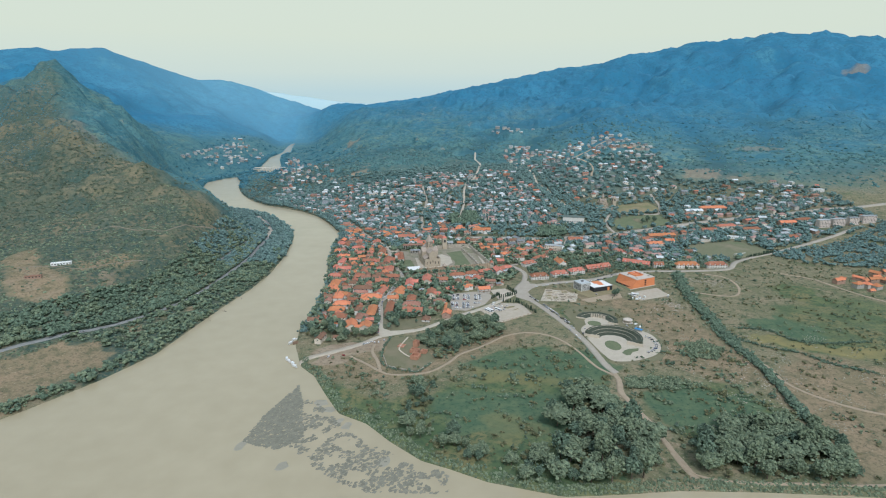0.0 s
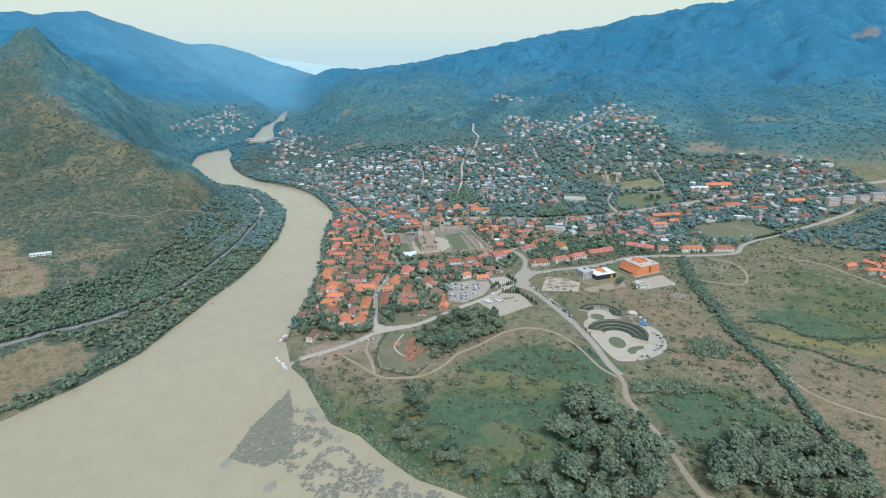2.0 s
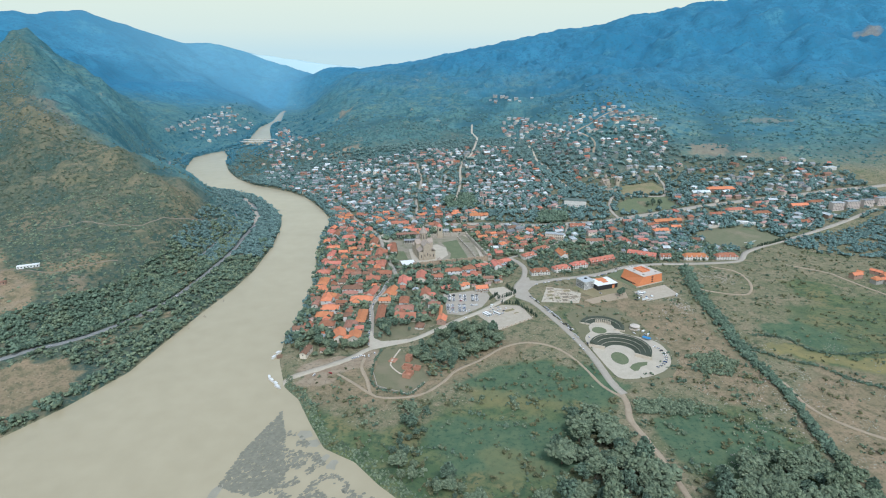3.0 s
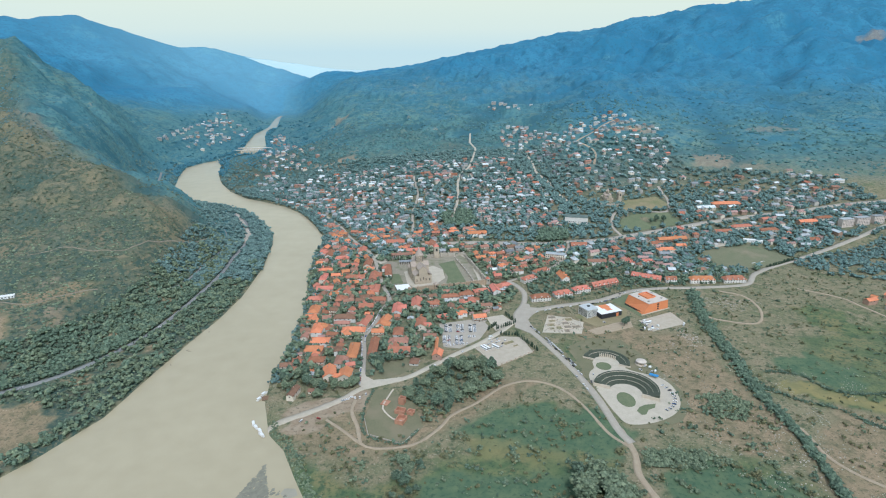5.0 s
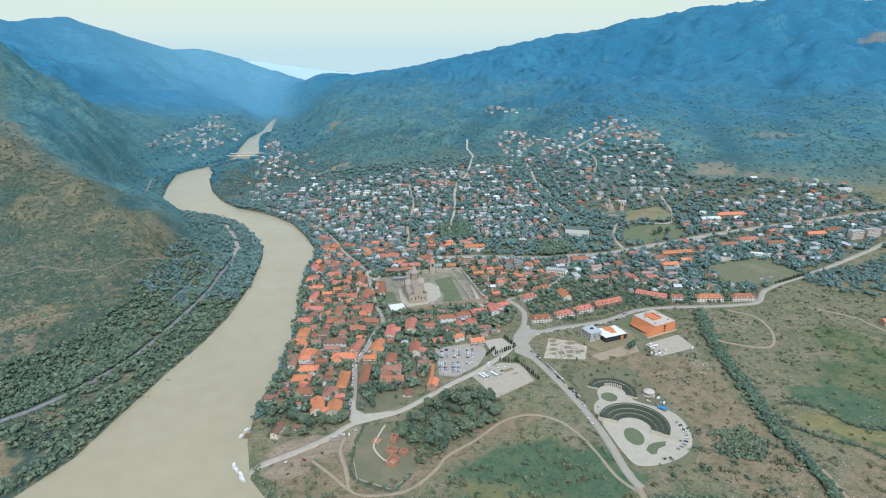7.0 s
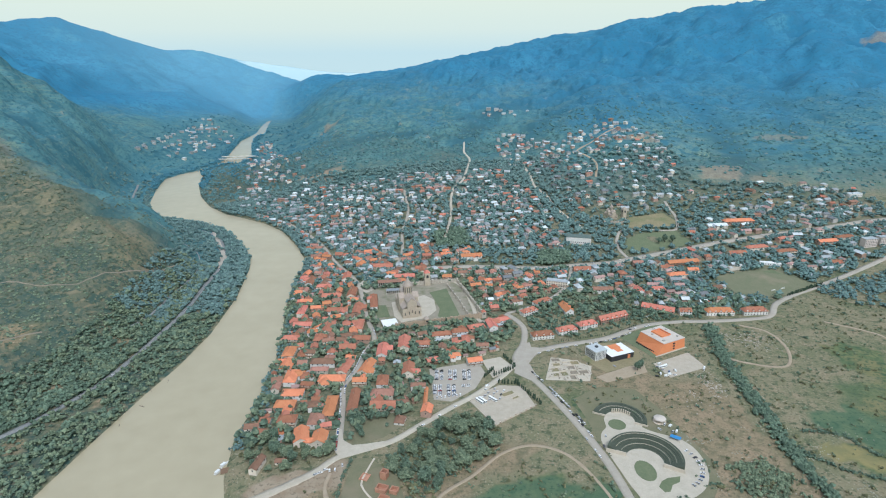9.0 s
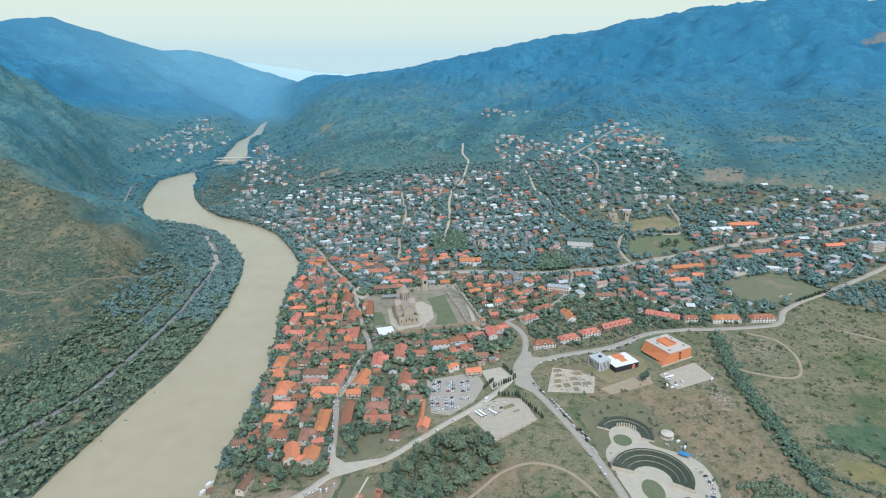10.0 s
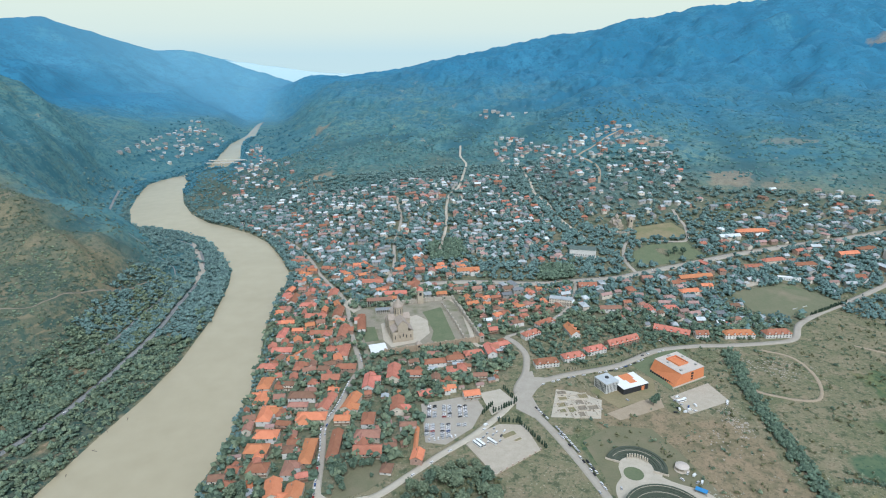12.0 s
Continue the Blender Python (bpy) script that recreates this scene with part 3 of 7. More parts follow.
# ---- the river ----
def water_material():
    m = material("silty_river_water", (0.395, 0.345, 0.226), (0.445, 0.39, 0.262), 160, 0.22, 0.0)
    n, l = m.node_tree.nodes, m.node_tree.links
    bsdf = n["Principled BSDF"]
    bsdf.inputs["Specular IOR Level"].default_value = 0.4
    t = n.new("ShaderNodeTexNoise")
    t.inputs["Scale"].default_value, t.inputs["Detail"].default_value = 0.5, 3
    b = n.new("ShaderNodeBump")
    b.inputs["Strength"].default_value, b.inputs["Distance"].default_value = 0.12, 0.3
    geo = n.new("ShaderNodeNewGeometry")
    l.new(geo.outputs["Position"], t.inputs["Vector"])
    l.new(t.outputs["Fac"], b.inputs["Height"])
    l.new(b.outputs["Normal"], bsdf.inputs["Normal"])
    return m


wx, wy = spaced([(-1500, 60), (1550, 60)]), spaced([(0, 60), (4350, 60)])
river = sheet("water", wx, wy, np.full((len(wy), len(wx)), WATER_Z - 0.0), water_material())
tagged(river, "broad silty beige river with a smooth surface", "river", kind="structure")


# ---- roads, yards and fields, laid on the ground ----
def curve(points, step=6.0):
    """A smooth line through the points, in even steps."""
    p = [np.array(q, float) for q in points]
    p = [2 * p[0] - p[1], *p, 2 * p[-1] - p[-2]]
    out = []
    for a, b, c, d in zip(p, p[1:], p[2:], p[3:]):
        n = max(2, int(np.linalg.norm(c - b) / step))
        for s in np.arange(n) / n:
            out.append(0.5 * (2 * b + (c - a) * s + (2 * a - 5 * b + 4 * c - d) * s**2 + (3 * b - a - 3 * c + d) * s**3))
    return np.array(out + [p[-2]])


def ribbon(name, points, width, mat, lift=0.35, uneven=0.0, label="", category="road"):
    line = curve(points)
    way = np.gradient(line, axis=0)
    side = np.stack([way[:, 1], -way[:, 0]], -1) / np.linalg.norm(way, axis=1)[:, None]
    half = width / 2 * (1 + uneven * waves(line[:, 0], line[:, 1], 23, 3))[:, None]
    cols = [line - side * half, line - side * half * 0.33, line + side * half * 0.33, line + side * half]
    co = np.stack([np.concatenate([c, (lie(c[:, 0], c[:, 1]) + lift)[:, None]], 1) for c in cols], 1)
    low = co[:, [0, 3]] - np.array([0, 0, 0.9])
    co = np.concatenate([low[:, :1], co, low[:, 1:]], 1)
    n, k = co.shape[:2]
    i = (np.arange(n - 1)[:, None] * k + np.arange(k - 1)).ravel()
    ob = pieces(name, co.reshape(-1, 3), np.stack([i, i + 1, i + k + 1, i + k], -1), mat)
    return tagged(ob, label, category, kind="structure")


def patch(name, ring, mat, lift=0.25, label="", category="yard", cell=5.0):
    """A flat area with the outline of ring, draped on the ground, with a low edge."""
    bm = bmesh.new()
    edge = []
    for (ax, ay), (bx, by) in zip(ring, ring[1:] + ring[:1]):
        n = max(1, int(math.hypot(bx - ax, by - ay) / cell))
        edge += [(ax + (bx - ax) * s / n, ay + (by - ay) * s / n) for s in range(n)]
    face = bm.faces.new([bm.verts.new((x, y, 0)) for x, y in edge])
    down = bmesh.ops.extrude_face_region(bm, geom=[face])["geom"]
    lower = {v for v in down if isinstance(v, bmesh.types.BMVert)}
    bmesh.ops.triangulate(bm, faces=[f for f in bm.faces if len(f.verts) > 4])
    for v in bm.verts:
        v.co.z = ground_z(v.co.x, v.co.y) + (lift if v in lower else -0.8)
    bmesh.ops.recalc_face_normals(bm, faces=bm.faces)
    me = bpy.data.meshes.new(name)
    bm.to_mesh(me)
    bm.free()
    me.materials.append(mat)
    return tagged(new(name, me), label, category, kind="structure")


MAIN_ROAD = [(185, 582), (178, 603), (170, 664), (154, 728), (132, 792), (113, 836), (107, 866), (122, 903), (129, 944), (122, 974), (109, 996)]
EAST_ROAD = [(112, 872), (168, 896), (235, 916), (297, 952), (353, 964), (398, 965), (453, 970), (494, 981), (526, 1023), (577, 1059), (630, 1088), (744, 1152), (900, 1240)]
OLD_STREET = [(-88, 684), (-96, 762), (-101, 802), (-92, 837), (-84, 895), (-78, 921), (-98, 996), (-118, 1087), (-135, 1140), (-183, 1228), (-238, 1348), (-330, 1480), (-450, 1590)]
QUAY_ROAD = [(-108, 656), (-102, 661), (-85, 680), (-40, 700), (-12, 725), (19, 755), (53, 785), (90, 828), (110, 862)]
NORTH_STREET = [(109, 996), (165, 1032), (207, 1078), (228, 1120), (246, 1175)]
HIGHWAY = [(-40, 1180), (40, 1182), (106, 1177), (180, 1169), (246, 1177), (315, 1186), (357, 1199), (400, 1213), (466, 1233), (547, 1259), (664, 1286), (760, 1307), (872, 1334), (1100, 1390)]
STADIUM_LANE = [(354, 1199), (347, 1239), (355, 1281), (375, 1316), (416, 1319), (467, 1313), (487, 1323), (504, 1375), (505, 1414), (509, 1455)]
UPTOWN_LANE = [(20, 1300), (36, 1425), (37, 1495), (45, 1570), (69, 1619), (83, 1711), (96, 1832), (85, 1926), (90, 2061)]
UPTOWN_EAST = [(300, 1330), (264, 1442), (257, 1503), (237, 1568), (237, 1654), (231, 1710)]
HILL_LANE = [(392, 1600), (417, 1710), (389, 1797), (441, 1858), (507, 1910), (539, 1941)]
WEST_HIGHWAY = [(-560, 540), (-507, 615), (-450, 677), (-412, 740), (-388, 815), (-375, 910), (-372, 1013), (-380, 1106), (-389, 1206), (-412, 1291), (-455, 1380), (-520, 1440), (-640, 1490), (-740, 1580), (-800, 1700), (-880, 1900)]
DIRT_MAIN = [(180, 604), (183, 567), (178, 540), (183, 511), (189, 479), (192, 448), (195, 420), (198, 401)]
LOOP_PATH = [(184, 573), (167, 597), (156, 634), (143, 665), (126, 685), (99, 693), (69, 680), (40, 650), (13, 628), (0, 606), (-24, 581), (-60, 575), (-76, 583), (-94, 601), (-116, 621)]
FORK_PATH = [(-76, 583), (-82, 608), (-92, 635), (-91, 656)]
FIELD_TRACK = [(470, 480), (412, 503), (387, 520), (368, 542), (359, 566), (360, 598), (352, 631), (352, 700), (356, 770), (371, 882), (385, 938)]
DIG_LOOP = [(385, 938), (373, 869), (398, 845), (437, 839), (462, 882), (462, 930), (433, 952)]
LANE_EAST = [(35, 1123), (52, 1092), (61, 1026), (70, 972), (105, 985)]
MARKET_STREET = [(-67, 1200), (-61, 1266), (-67, 1376), (-60, 1480), (-75, 1600)]
VILLAGE_TRACK = [(560, 960), (605, 923), (616, 890), (642, 825), (700, 760)]
TERRACE_TRACK = [(-618, 783), (-579, 795), (-526, 794), (-512, 813), (-492, 836), (-475, 855)]
WEST_TRACK = [(-599, 905), (-568, 928), (-539, 931), (-500, 932), (-470, 965), (-453, 1015), (-435, 1059), (-430, 1135)]
UPPER_LINE = [(-520, 1262), (-477, 1251), (-443, 1240), (-419, 1188), (-406, 1127), (-401, 1021), (-404, 948), (-415, 911)]
LAYBY = [(-488, 1430), (-470, 1412), (-408, 1284), (-392, 1262), (-382, 1190), (-394, 1200), (-412, 1275), (-455, 1360)]
SHORE_PATH = [(191, 435), (197, 410), (214, 400), (248, 396), (282, 396), (316, 394), (343, 395), (420, 400)]
ROADS = [
    ("shore_path", SHORE_PATH, 2.6, DIRT, 0.4, 0.5, "muddy path along the river shore"),
    ("main_road", MAIN_ROAD, 8.5, ASPHALT, 0.35, 0, "worn grey asphalt road with parked cars along it"),
    ("east_road", EAST_ROAD, 9, ASPHALT, 0.37, 0, "grey asphalt road past red-roofed terraces and fields"),
    ("old_street", OLD_STREET, 6.5, ASPHALT, 0.35, 0, "narrow grey street through the old town"),
    ("quay_road", QUAY_ROAD, 7.5, CONCRETE, 0.39, 0.05, "pale dusty road from the quay to the car park"),
    ("quay_track", [(-178, 602), (-160, 618), (-136, 634), (-112, 652), (-98, 664)], 9, GRAVEL, 0.30, 0.25, "dusty pale track along the quay"),
    ("north_street", NORTH_STREET, 6, ASPHALT, 0.33, 0, "narrow grey street between walled gardens"),
    ("highway", HIGHWAY, 13, ASPHALT, 0.41, 0, "wide grey main road through the upper town"),
    ("stadium_lane", STADIUM_LANE, 6, ASPHALT, 0.37, 0, "grey lane round the playing field"),
    ("uptown_lane", UPTOWN_LANE, 6, CONCRETE, 0.4, 0, "pale lane climbing through the upper town"),
    ("uptown_east_lane", UPTOWN_EAST, 6, CONCRETE, 0.4, 0, "pale lane winding up between houses"),
    ("hill_lane", HILL_LANE, 6, DIRT, 0.5, 0, "pale dirt lane up the hill village"),
    ("market_street", MARKET_STREET, 6, ASPHALT, 0.4, 0, "grey street running up from the church wall"),
    ("west_highway", WEST_HIGHWAY, 5.5, TAR, 0.45, 0, "grey riverside highway between trees"),
    ("lane_east", LANE_EAST, 6, CONCRETE, 0.35, 0, "pale lane outside the churchyard wall"),
    ("dirt_track", DIRT_MAIN, 6, DIRT, 0.3, 0.3, "rutted pale dirt track to the water"),
    ("loop_path", LOOP_PATH, 3.2, DIRT, 0.28, 0.3, "worn pale footpath through dry grass"),
    ("fork_path", FORK_PATH, 4, DIRT, 0.3, 0.3, "worn pale footpath through dry grass"),
    ("field_track", FIELD_TRACK, 3.4, DIRT, 0.3, 0.3, "faint dirt track beside a hedge of bushes"),
    ("dig_path", DIG_LOOP, 4, DIRT, 0.32, 0.3, "pale dirt track round a stony field"),
    ("village_track", VILLAGE_TRACK, 4, DIRT, 0.32, 0.3, "dirt track along the edge of a village"),
    ("terrace_track", TERRACE_TRACK, 1.7, SOIL, 0.5, 0.4, "dirt track across the hillside"),
    ("upper_lane", UPPER_LINE, 2.0, TAR, 0.4, 0.4, "gravel lane among trees above the highway"),
    ("west_track", WEST_TRACK, 1.2, SOIL, 0.5, 0.4, "dirt track across the hillside"),
]
for name_, line_, width_, mat_, lift_, uneven_, label_ in ROADS:
    ribbon(name_, line_, width_, mat_, lift_, uneven_, label_)

patch("layby", LAYBY, ASPHALT, 0.5, "pale asphalt layby beside the riverside highway")
COMPOUND = [(-108, 1092), (-74, 938), (-50, 950), (76, 984), (40, 1121), (-9, 1114), (-55, 1100)]
CAR_PARK = [(-2, 840), (58, 857), (66, 830), (52, 796), (24, 770), (4, 774)]
BUS_YARD = [(44, 770), (68, 725), (116, 760), (106, 800), (80, 802), (62, 790)]
CYPRESS_YARD = [(64, 860), (88, 868), (104, 840), (74, 818)]
FIELD = [(372, 1275), (403, 1300), (479, 1310), (494, 1254), (396, 1226), (360, 1238)]
DRY_FIELD = [(390, 1330), (408, 1380), (484, 1396), (497, 1357), (482, 1328)]
FOOTBALL = [(478, 1130), (588, 1160), (632, 1096), (594, 1064), (516, 1046), (486, 1064)]
PLAZA = [(250, 702), (258, 690), (261, 672), (257, 648), (243, 628), (217, 614), (191, 612), (183, 630), (178, 655), (172, 700), (184, 722), (205, 735), (225, 715)]
ORANGE_YARD = [(276, 848), (330, 875), (338, 838), (285, 815)]
ORANGE_LAWN = [(255, 918), (282, 862), (336, 886), (332, 960), (300, 948)]
BLACK_YARD = [(190, 862), (212, 828), (262, 850), (270, 886), (252, 902), (222, 902)]
EXCAVATION = [(136, 813), (152, 866), (174, 860), (198, 843), (188, 809)]
RUIN_GARDEN = [(-72, 676), (-56, 677), (-28, 650), (-16, 608), (-36, 581), (-70, 596), (-77, 622)]
STREET_LAWN = [(-78, 694), (-46, 708), (-26, 730), (-40, 748), (-64, 742), (-74, 722)]
patch("street_fork", [(-94, 690), (-84, 676), (-52, 690), (-44, 702), (-62, 698), (-76, 696), (-86, 704), (-91, 722), (-96, 722)], CONCRETE, 0.41, "pale dusty fork where a street meets the quay road", "road")
patch("car_park", CAR_PARK, ASPHALT, 0.3, "grey asphalt car park full of cars")
patch("bus_yard", BUS_YARD, GRAVEL, 0.3, "pale dusty coach park with low walls")
patch("cypress_yard", CYPRESS_YARD, CONCRETE, 0.3, "pale paved yard beside a row of cypresses")
patch("playing_field", FIELD, LAWN, 0.3, "green playing field beside the main road", "field")
patch("dry_field", DRY_FIELD, DRYGRASS, 0.3, "dry brown grass field below a monastery", "field")
patch("football_ground", FOOTBALL, WORN_LAWN, 0.3, "worn ochre and green grass round a football pitch", "field")
patch("football_pitch", [(499, 1122), (590, 1153), (612, 1102), (512, 1056)], LAWN, 0.45, "dark green football pitch inside worn grass", "pitch")
patch("stadium_terrace", [(508, 1146), (515, 1162), (560, 1178), (566, 1166)], GRAVEL, 0.5, "pale concrete terrace beside the football pitch", "paving")
patch("theatre_forecourt", [(184, 735), (190, 748), (206, 752), (220, 744), (224, 728), (214, 712), (196, 706), (182, 712)], CONCRETE, 0.33, "pale paving inside the smaller theatre", "paving")
patch("plaza_paving", [tuple(p) for p in curve(PLAZA + PLAZA[:1], 4)[:-1]], CONCRETE, 0.3, "pale paved forecourt round the open-air theatre", "paving")
patch("orange_building_yard", ORANGE_YARD, GRAVEL, 0.3, "pale gravel yard beside an orange building")
patch("office_lawn", ORANGE_LAWN, LAWN, 0.2, "trimmed lawn round an orange building", "lawn")
patch("gallery_drive", [(197, 818), (241, 841), (264, 848), (262, 828), (232, 815), (207, 806)], DIRT, 0.28, "dusty drive behind a gallery")
patch("excavation_floor", EXCAVATION, CONCRETE, 0.3, "uneven pale earth floor of an excavation", "excavation")
patch("gallery_yard", BLACK_YARD, DRYGRASS, 0.22, "green yard round a white and black building", "lawn")
patch("ruin_lawn", RUIN_GARDEN, TRIM_GRASS, 0.25, "green lawn round brick ruins", "lawn")
patch("street_lawn", STREET_LAWN, TRIM_GRASS, 0.2, "patchy green lawn beside the old street", "lawn")
patch("churchyard", COMPOUND, DUST, 0.2, "dusty grassy churchyard inside stone walls", "churchyard")
patch("church_lawn", [(-6, 1078), (22, 1094), (42, 984), (16, 977), (8, 990), (11, 1015), (3, 1050)], LAWN, 0.45, "green lawn beside the cathedral", "lawn")
patch("church_lawn_west", [(-92, 1030), (-72, 1030), (-62, 990), (-80, 985)], LAWN, 0.45, "green strip of lawn in the churchyard", "lawn")
patch("church_terrace", [(-64, 1040), (-14, 1068), (2, 1050), (6, 1010), (-8, 985), (-44, 970), (-56, 990)], CONCRETE, 0.5, "pale stone terrace round the cathedral", "paving")
patch("market_square", [(-128, 1106), (-112, 1160), (-92, 1100), (-108, 1078)], CONCRETE, 0.45, "pale paved square beside the churchyard", "square")
patch("fork_paving", [(101, 829), (108, 868), (121, 904), (131, 906), (131, 893), (150, 890), (131, 868), (122, 852), (128, 818), (118, 812)], ASPHALT, 0.43, "wide grey road junction", "road")


# ---- building kit ----
rnd = random.Random(7)


def part(name, bm, mat, parent=None, label="", smooth_=False):
    """Links a bmesh as one mesh object under a thing or a part."""
    me = bpy.data.meshes.new(name)
    bmesh.ops.recalc_face_normals(bm, faces=bm.faces)
    bm.to_mesh(me)
    bm.free()
    me.materials.append(mat)
    if smooth_:
        me.polygons.foreach_set("use_smooth", [True] * len(me.polygons))
    ob = new(name, me)
    ob.parent = parent
    return tagged(ob, label)


def thing(name, label, category, group="", at=(0, 0, 0), turn=0.0):
    ob = new(name)
    ob.empty_display_size = 0.5
    ob.matrix_basis = pose(*at, 0, 0, turn)
    return tagged(ob, label, category, group)


def box(bm, x0, x1, y0, y1, z0, z1, turn=None, bevel=0.0):
    v = [bm.verts.new(p) for p in ((x0, y0, z0), (x1, y0, z0), (x1, y1, z0), (x0, y1, z0), (x0, y0, z1), (x1, y0, z1), (x1, y1, z1), (x0, y1, z1))]
    for f in ((0, 3, 2, 1), (4, 5, 6, 7), (0, 1, 5, 4), (1, 2, 6, 5), (2, 3, 7, 6), (3, 0, 4, 7)):
        bm.faces.new([v[k] for k in f])
    if bevel:
        bmesh.ops.bevel(bm, geom=list({e for w in v for e in w.link_edges}), offset=bevel, segments=1, affect="EDGES")
    elif turn:
        bmesh.ops.transform(bm, matrix=turn, verts=v)
    return bm


def boxes(*args, **kw):
    bm = bmesh.new()
    for a in args:
        box(bm, *a, **kw)
    return bm


def tube(bm, x, y, z0, z1, r0, r1, n=10):
    bmesh.ops.create_cone(bm, cap_ends=True, segments=n, radius1=r0, radius2=max(r1, 0.001), depth=z1 - z0, matrix=pose(x, y, (z0 + z1) / 2))
    return bm


def gable(bm, l, w, z, rise, over=0.6, hip=0.0, thick=0.25):
    """A tiled roof with eaves, over a plan l by w; hip: how far the ridge ends are drawn in."""
    a, b = l / 2 + over, w / 2 + over
    drop = z - over * rise / (w / 2)
    r = a - hip
    top = [bm.verts.new(p) for p in ((-a, -b, drop), (a, -b, drop), (a, b, drop), (-a, b, drop), (-r, 0, z + rise), (r, 0, z + rise))]
    low = [bm.verts.new((v.co.x * 0.985, v.co.y * 0.985, v.co.z - thick)) for v in top]
    for k, s in ((top, 1), (low, -1)):
        for f in ((0, 1, 5, 4), (2, 3, 4, 5), (1, 2, 5), (3, 0, 4)):
            if hip > 0 or len(f) == 4:
                bm.faces.new([k[i] for i in f][::s])
    edge = (0, 1, 2, 3) if hip > 0 else (0, 1, 5, 2, 3, 4)
    for i, j in zip(edge, edge[1:] + edge[:1]):
        bm.faces.new((top[j], top[i], low[i], low[j]))
    # ridge tiles
    box(bm, -r, r, -0.22, 0.22, z + rise - 0.1, z + rise + 0.14)
    return bm


def walls(bm, l, w, z, rise, hip):
    """A house body down into the slope, with gable ends where the roof has them."""
    box(bm, -l / 2, l / 2, -w / 2, w / 2, -3.0, z - 0.05)
    if not hip:
        for s in (-1, 1):
            x = s * (l / 2 - 0.15)
            f = [[bm.verts.new((x + d, y, zz)) for y, zz in ((-w / 2 + 0.1, z - 0.1), (w / 2 - 0.1, z - 0.1), (0, z + rise - 0.35))] for d in (-0.14, 0.14)]
            bm.faces.new(f[0][::-1]), bm.faces.new(f[1])
            for k in range(3):
                bm.faces.new((f[0][k - 1], f[0][k], f[1][k], f[1][k - 1]))
    return bm


def house(name, label, l, w, storeys, rise, hip, roof, wall, rich=True, balcony=False, group="houses of the old town", wing=0, floors=1):
    """A house on its own base: body, roof, chimney, windows, door and perhaps a wooden balcony."""
    z = 3.1 * storeys + 0.3
    base = thing(name, label, "house", group)
    part("wall", walls(bmesh.new(), l, w, z, rise, hip), wall, base)
    part("roof", gable(bmesh.new(), l, w, z, rise, 0.6, w / 2 * 0.9 if hip else 0.0), roof, base)
    if not rich:
        for s in (-1, 1):
            part("window", boxes(*[(x - 0.65, x + 0.65, s * w / 2 - 0.05, s * w / 2 + 0.05, z - 2.2, z - 0.7) for x in (-l * 0.28,)]), GLASS, base)
            part("window", boxes((l * 0.05, l * 0.05 + 1.3, s * w / 2 - 0.05, s * w / 2 + 0.05, z - 2.2, z - 0.7)), GLASS, base)
        return base
    part("chimney", boxes((l * 0.2, l * 0.2 + 0.7, w * 0.12, w * 0.12 + 0.7, z, z + rise + 0.9), (l * 0.2 - 0.1, l * 0.2 + 0.8, w * 0.12 - 0.1, w * 0.12 + 0.8, z + rise + 0.9, z + rise + 1.1)), WALL_BRICK, base)
    n = max(2, int(l / (6.0 if floors == 1 else 4.2)))
    for s in (-1, 1):
        for k in range(n):
            x = (k + 0.5) / n * l - l / 2
            for f in range(storeys - floors, storeys):
                zz = 3.1 * f + 0.95
                part("window", boxes((x - 0.65, x + 0.65, s * w / 2 - 0.06, s * w / 2 + 0.05, zz, zz + 1.6)), GLASS, base)
                if s > 0 and floors > 1:
                    break
        x = s * l / 2
        part("window", boxes((x - 0.06, x + 0.05, -0.6, 0.6, 3.1 * (storeys - 1) + 0.95, 3.1 * (storeys - 1) + 2.55)), GLASS, base)
    if wing:
        s, x, d = wing, l * 0.22 * (1 if l % 2 < 1 else -1), w * 0.5
        wl_ = min(l * 0.42, w * 0.9)
        zz = z - 0.35
        bm = boxes((x - wl_ / 2, x + wl_ / 2, *sorted((s * w * 0.3, s * (w / 2 + d))), -3.0, zz))
        part("wing", bm, wall, base)
        bm = gable(bmesh.new(), d + w * 0.5, wl_, zz, wl_ * 0.28, 0.5, wl_ * 0.3 if hip else 0.0)
        bmesh.ops.transform(bm, matrix=pose(x, s * (w * 0.25 + d / 2), 0, 0, 0, 90), verts=bm.verts)
        part("wing_roof", bm, roof, base)
        y = s * (w / 2 + d)
        part("window", boxes((x - 0.6, x + 0.6, y - 0.06, y + 0.06, zz - 2.1, zz - 0.6)), GLASS, base)
    part("door", boxes((-l * 0.1, -l * 0.1 + 1.1, -w / 2 - 0.08, -w / 2 + 0.05, 0, 2.2)), WOOD, base)
    if balcony:
        bm = boxes((-l / 2, l / 2, -w / 2 - 1.5, -w / 2, 3.0, 3.2), (-l / 2, l / 2, -w / 2 - 1.5, -w / 2 - 1.4, 4.0, 4.12))
        for k in range(n + 1):
            x = k / n * (l - 0.2) - l / 2
            box(bm, x, x + 0.2, -w / 2 - 1.5, -w / 2 - 1.3, -2.0, z - 0.3)
        part("balcony", bm, WOOD, base, "wooden balcony on posts")
    return base


def keep_apart(x, y, r, taken):
    return all((x - a) ** 2 + (y - b) ** 2 > (r + c) ** 2 for a, b, c in taken)


TAKEN = []


TAKEN += [(212, 873, 22), (238, 880, 18), (295, 902, 40), (280, 1268, 28), (378, 1388, 34), (590, 1172, 20), (815, 1232, 22), (850, 1242, 22), (890, 1250, 22), (925, 1258, 22), (-20, 1118, 12)]
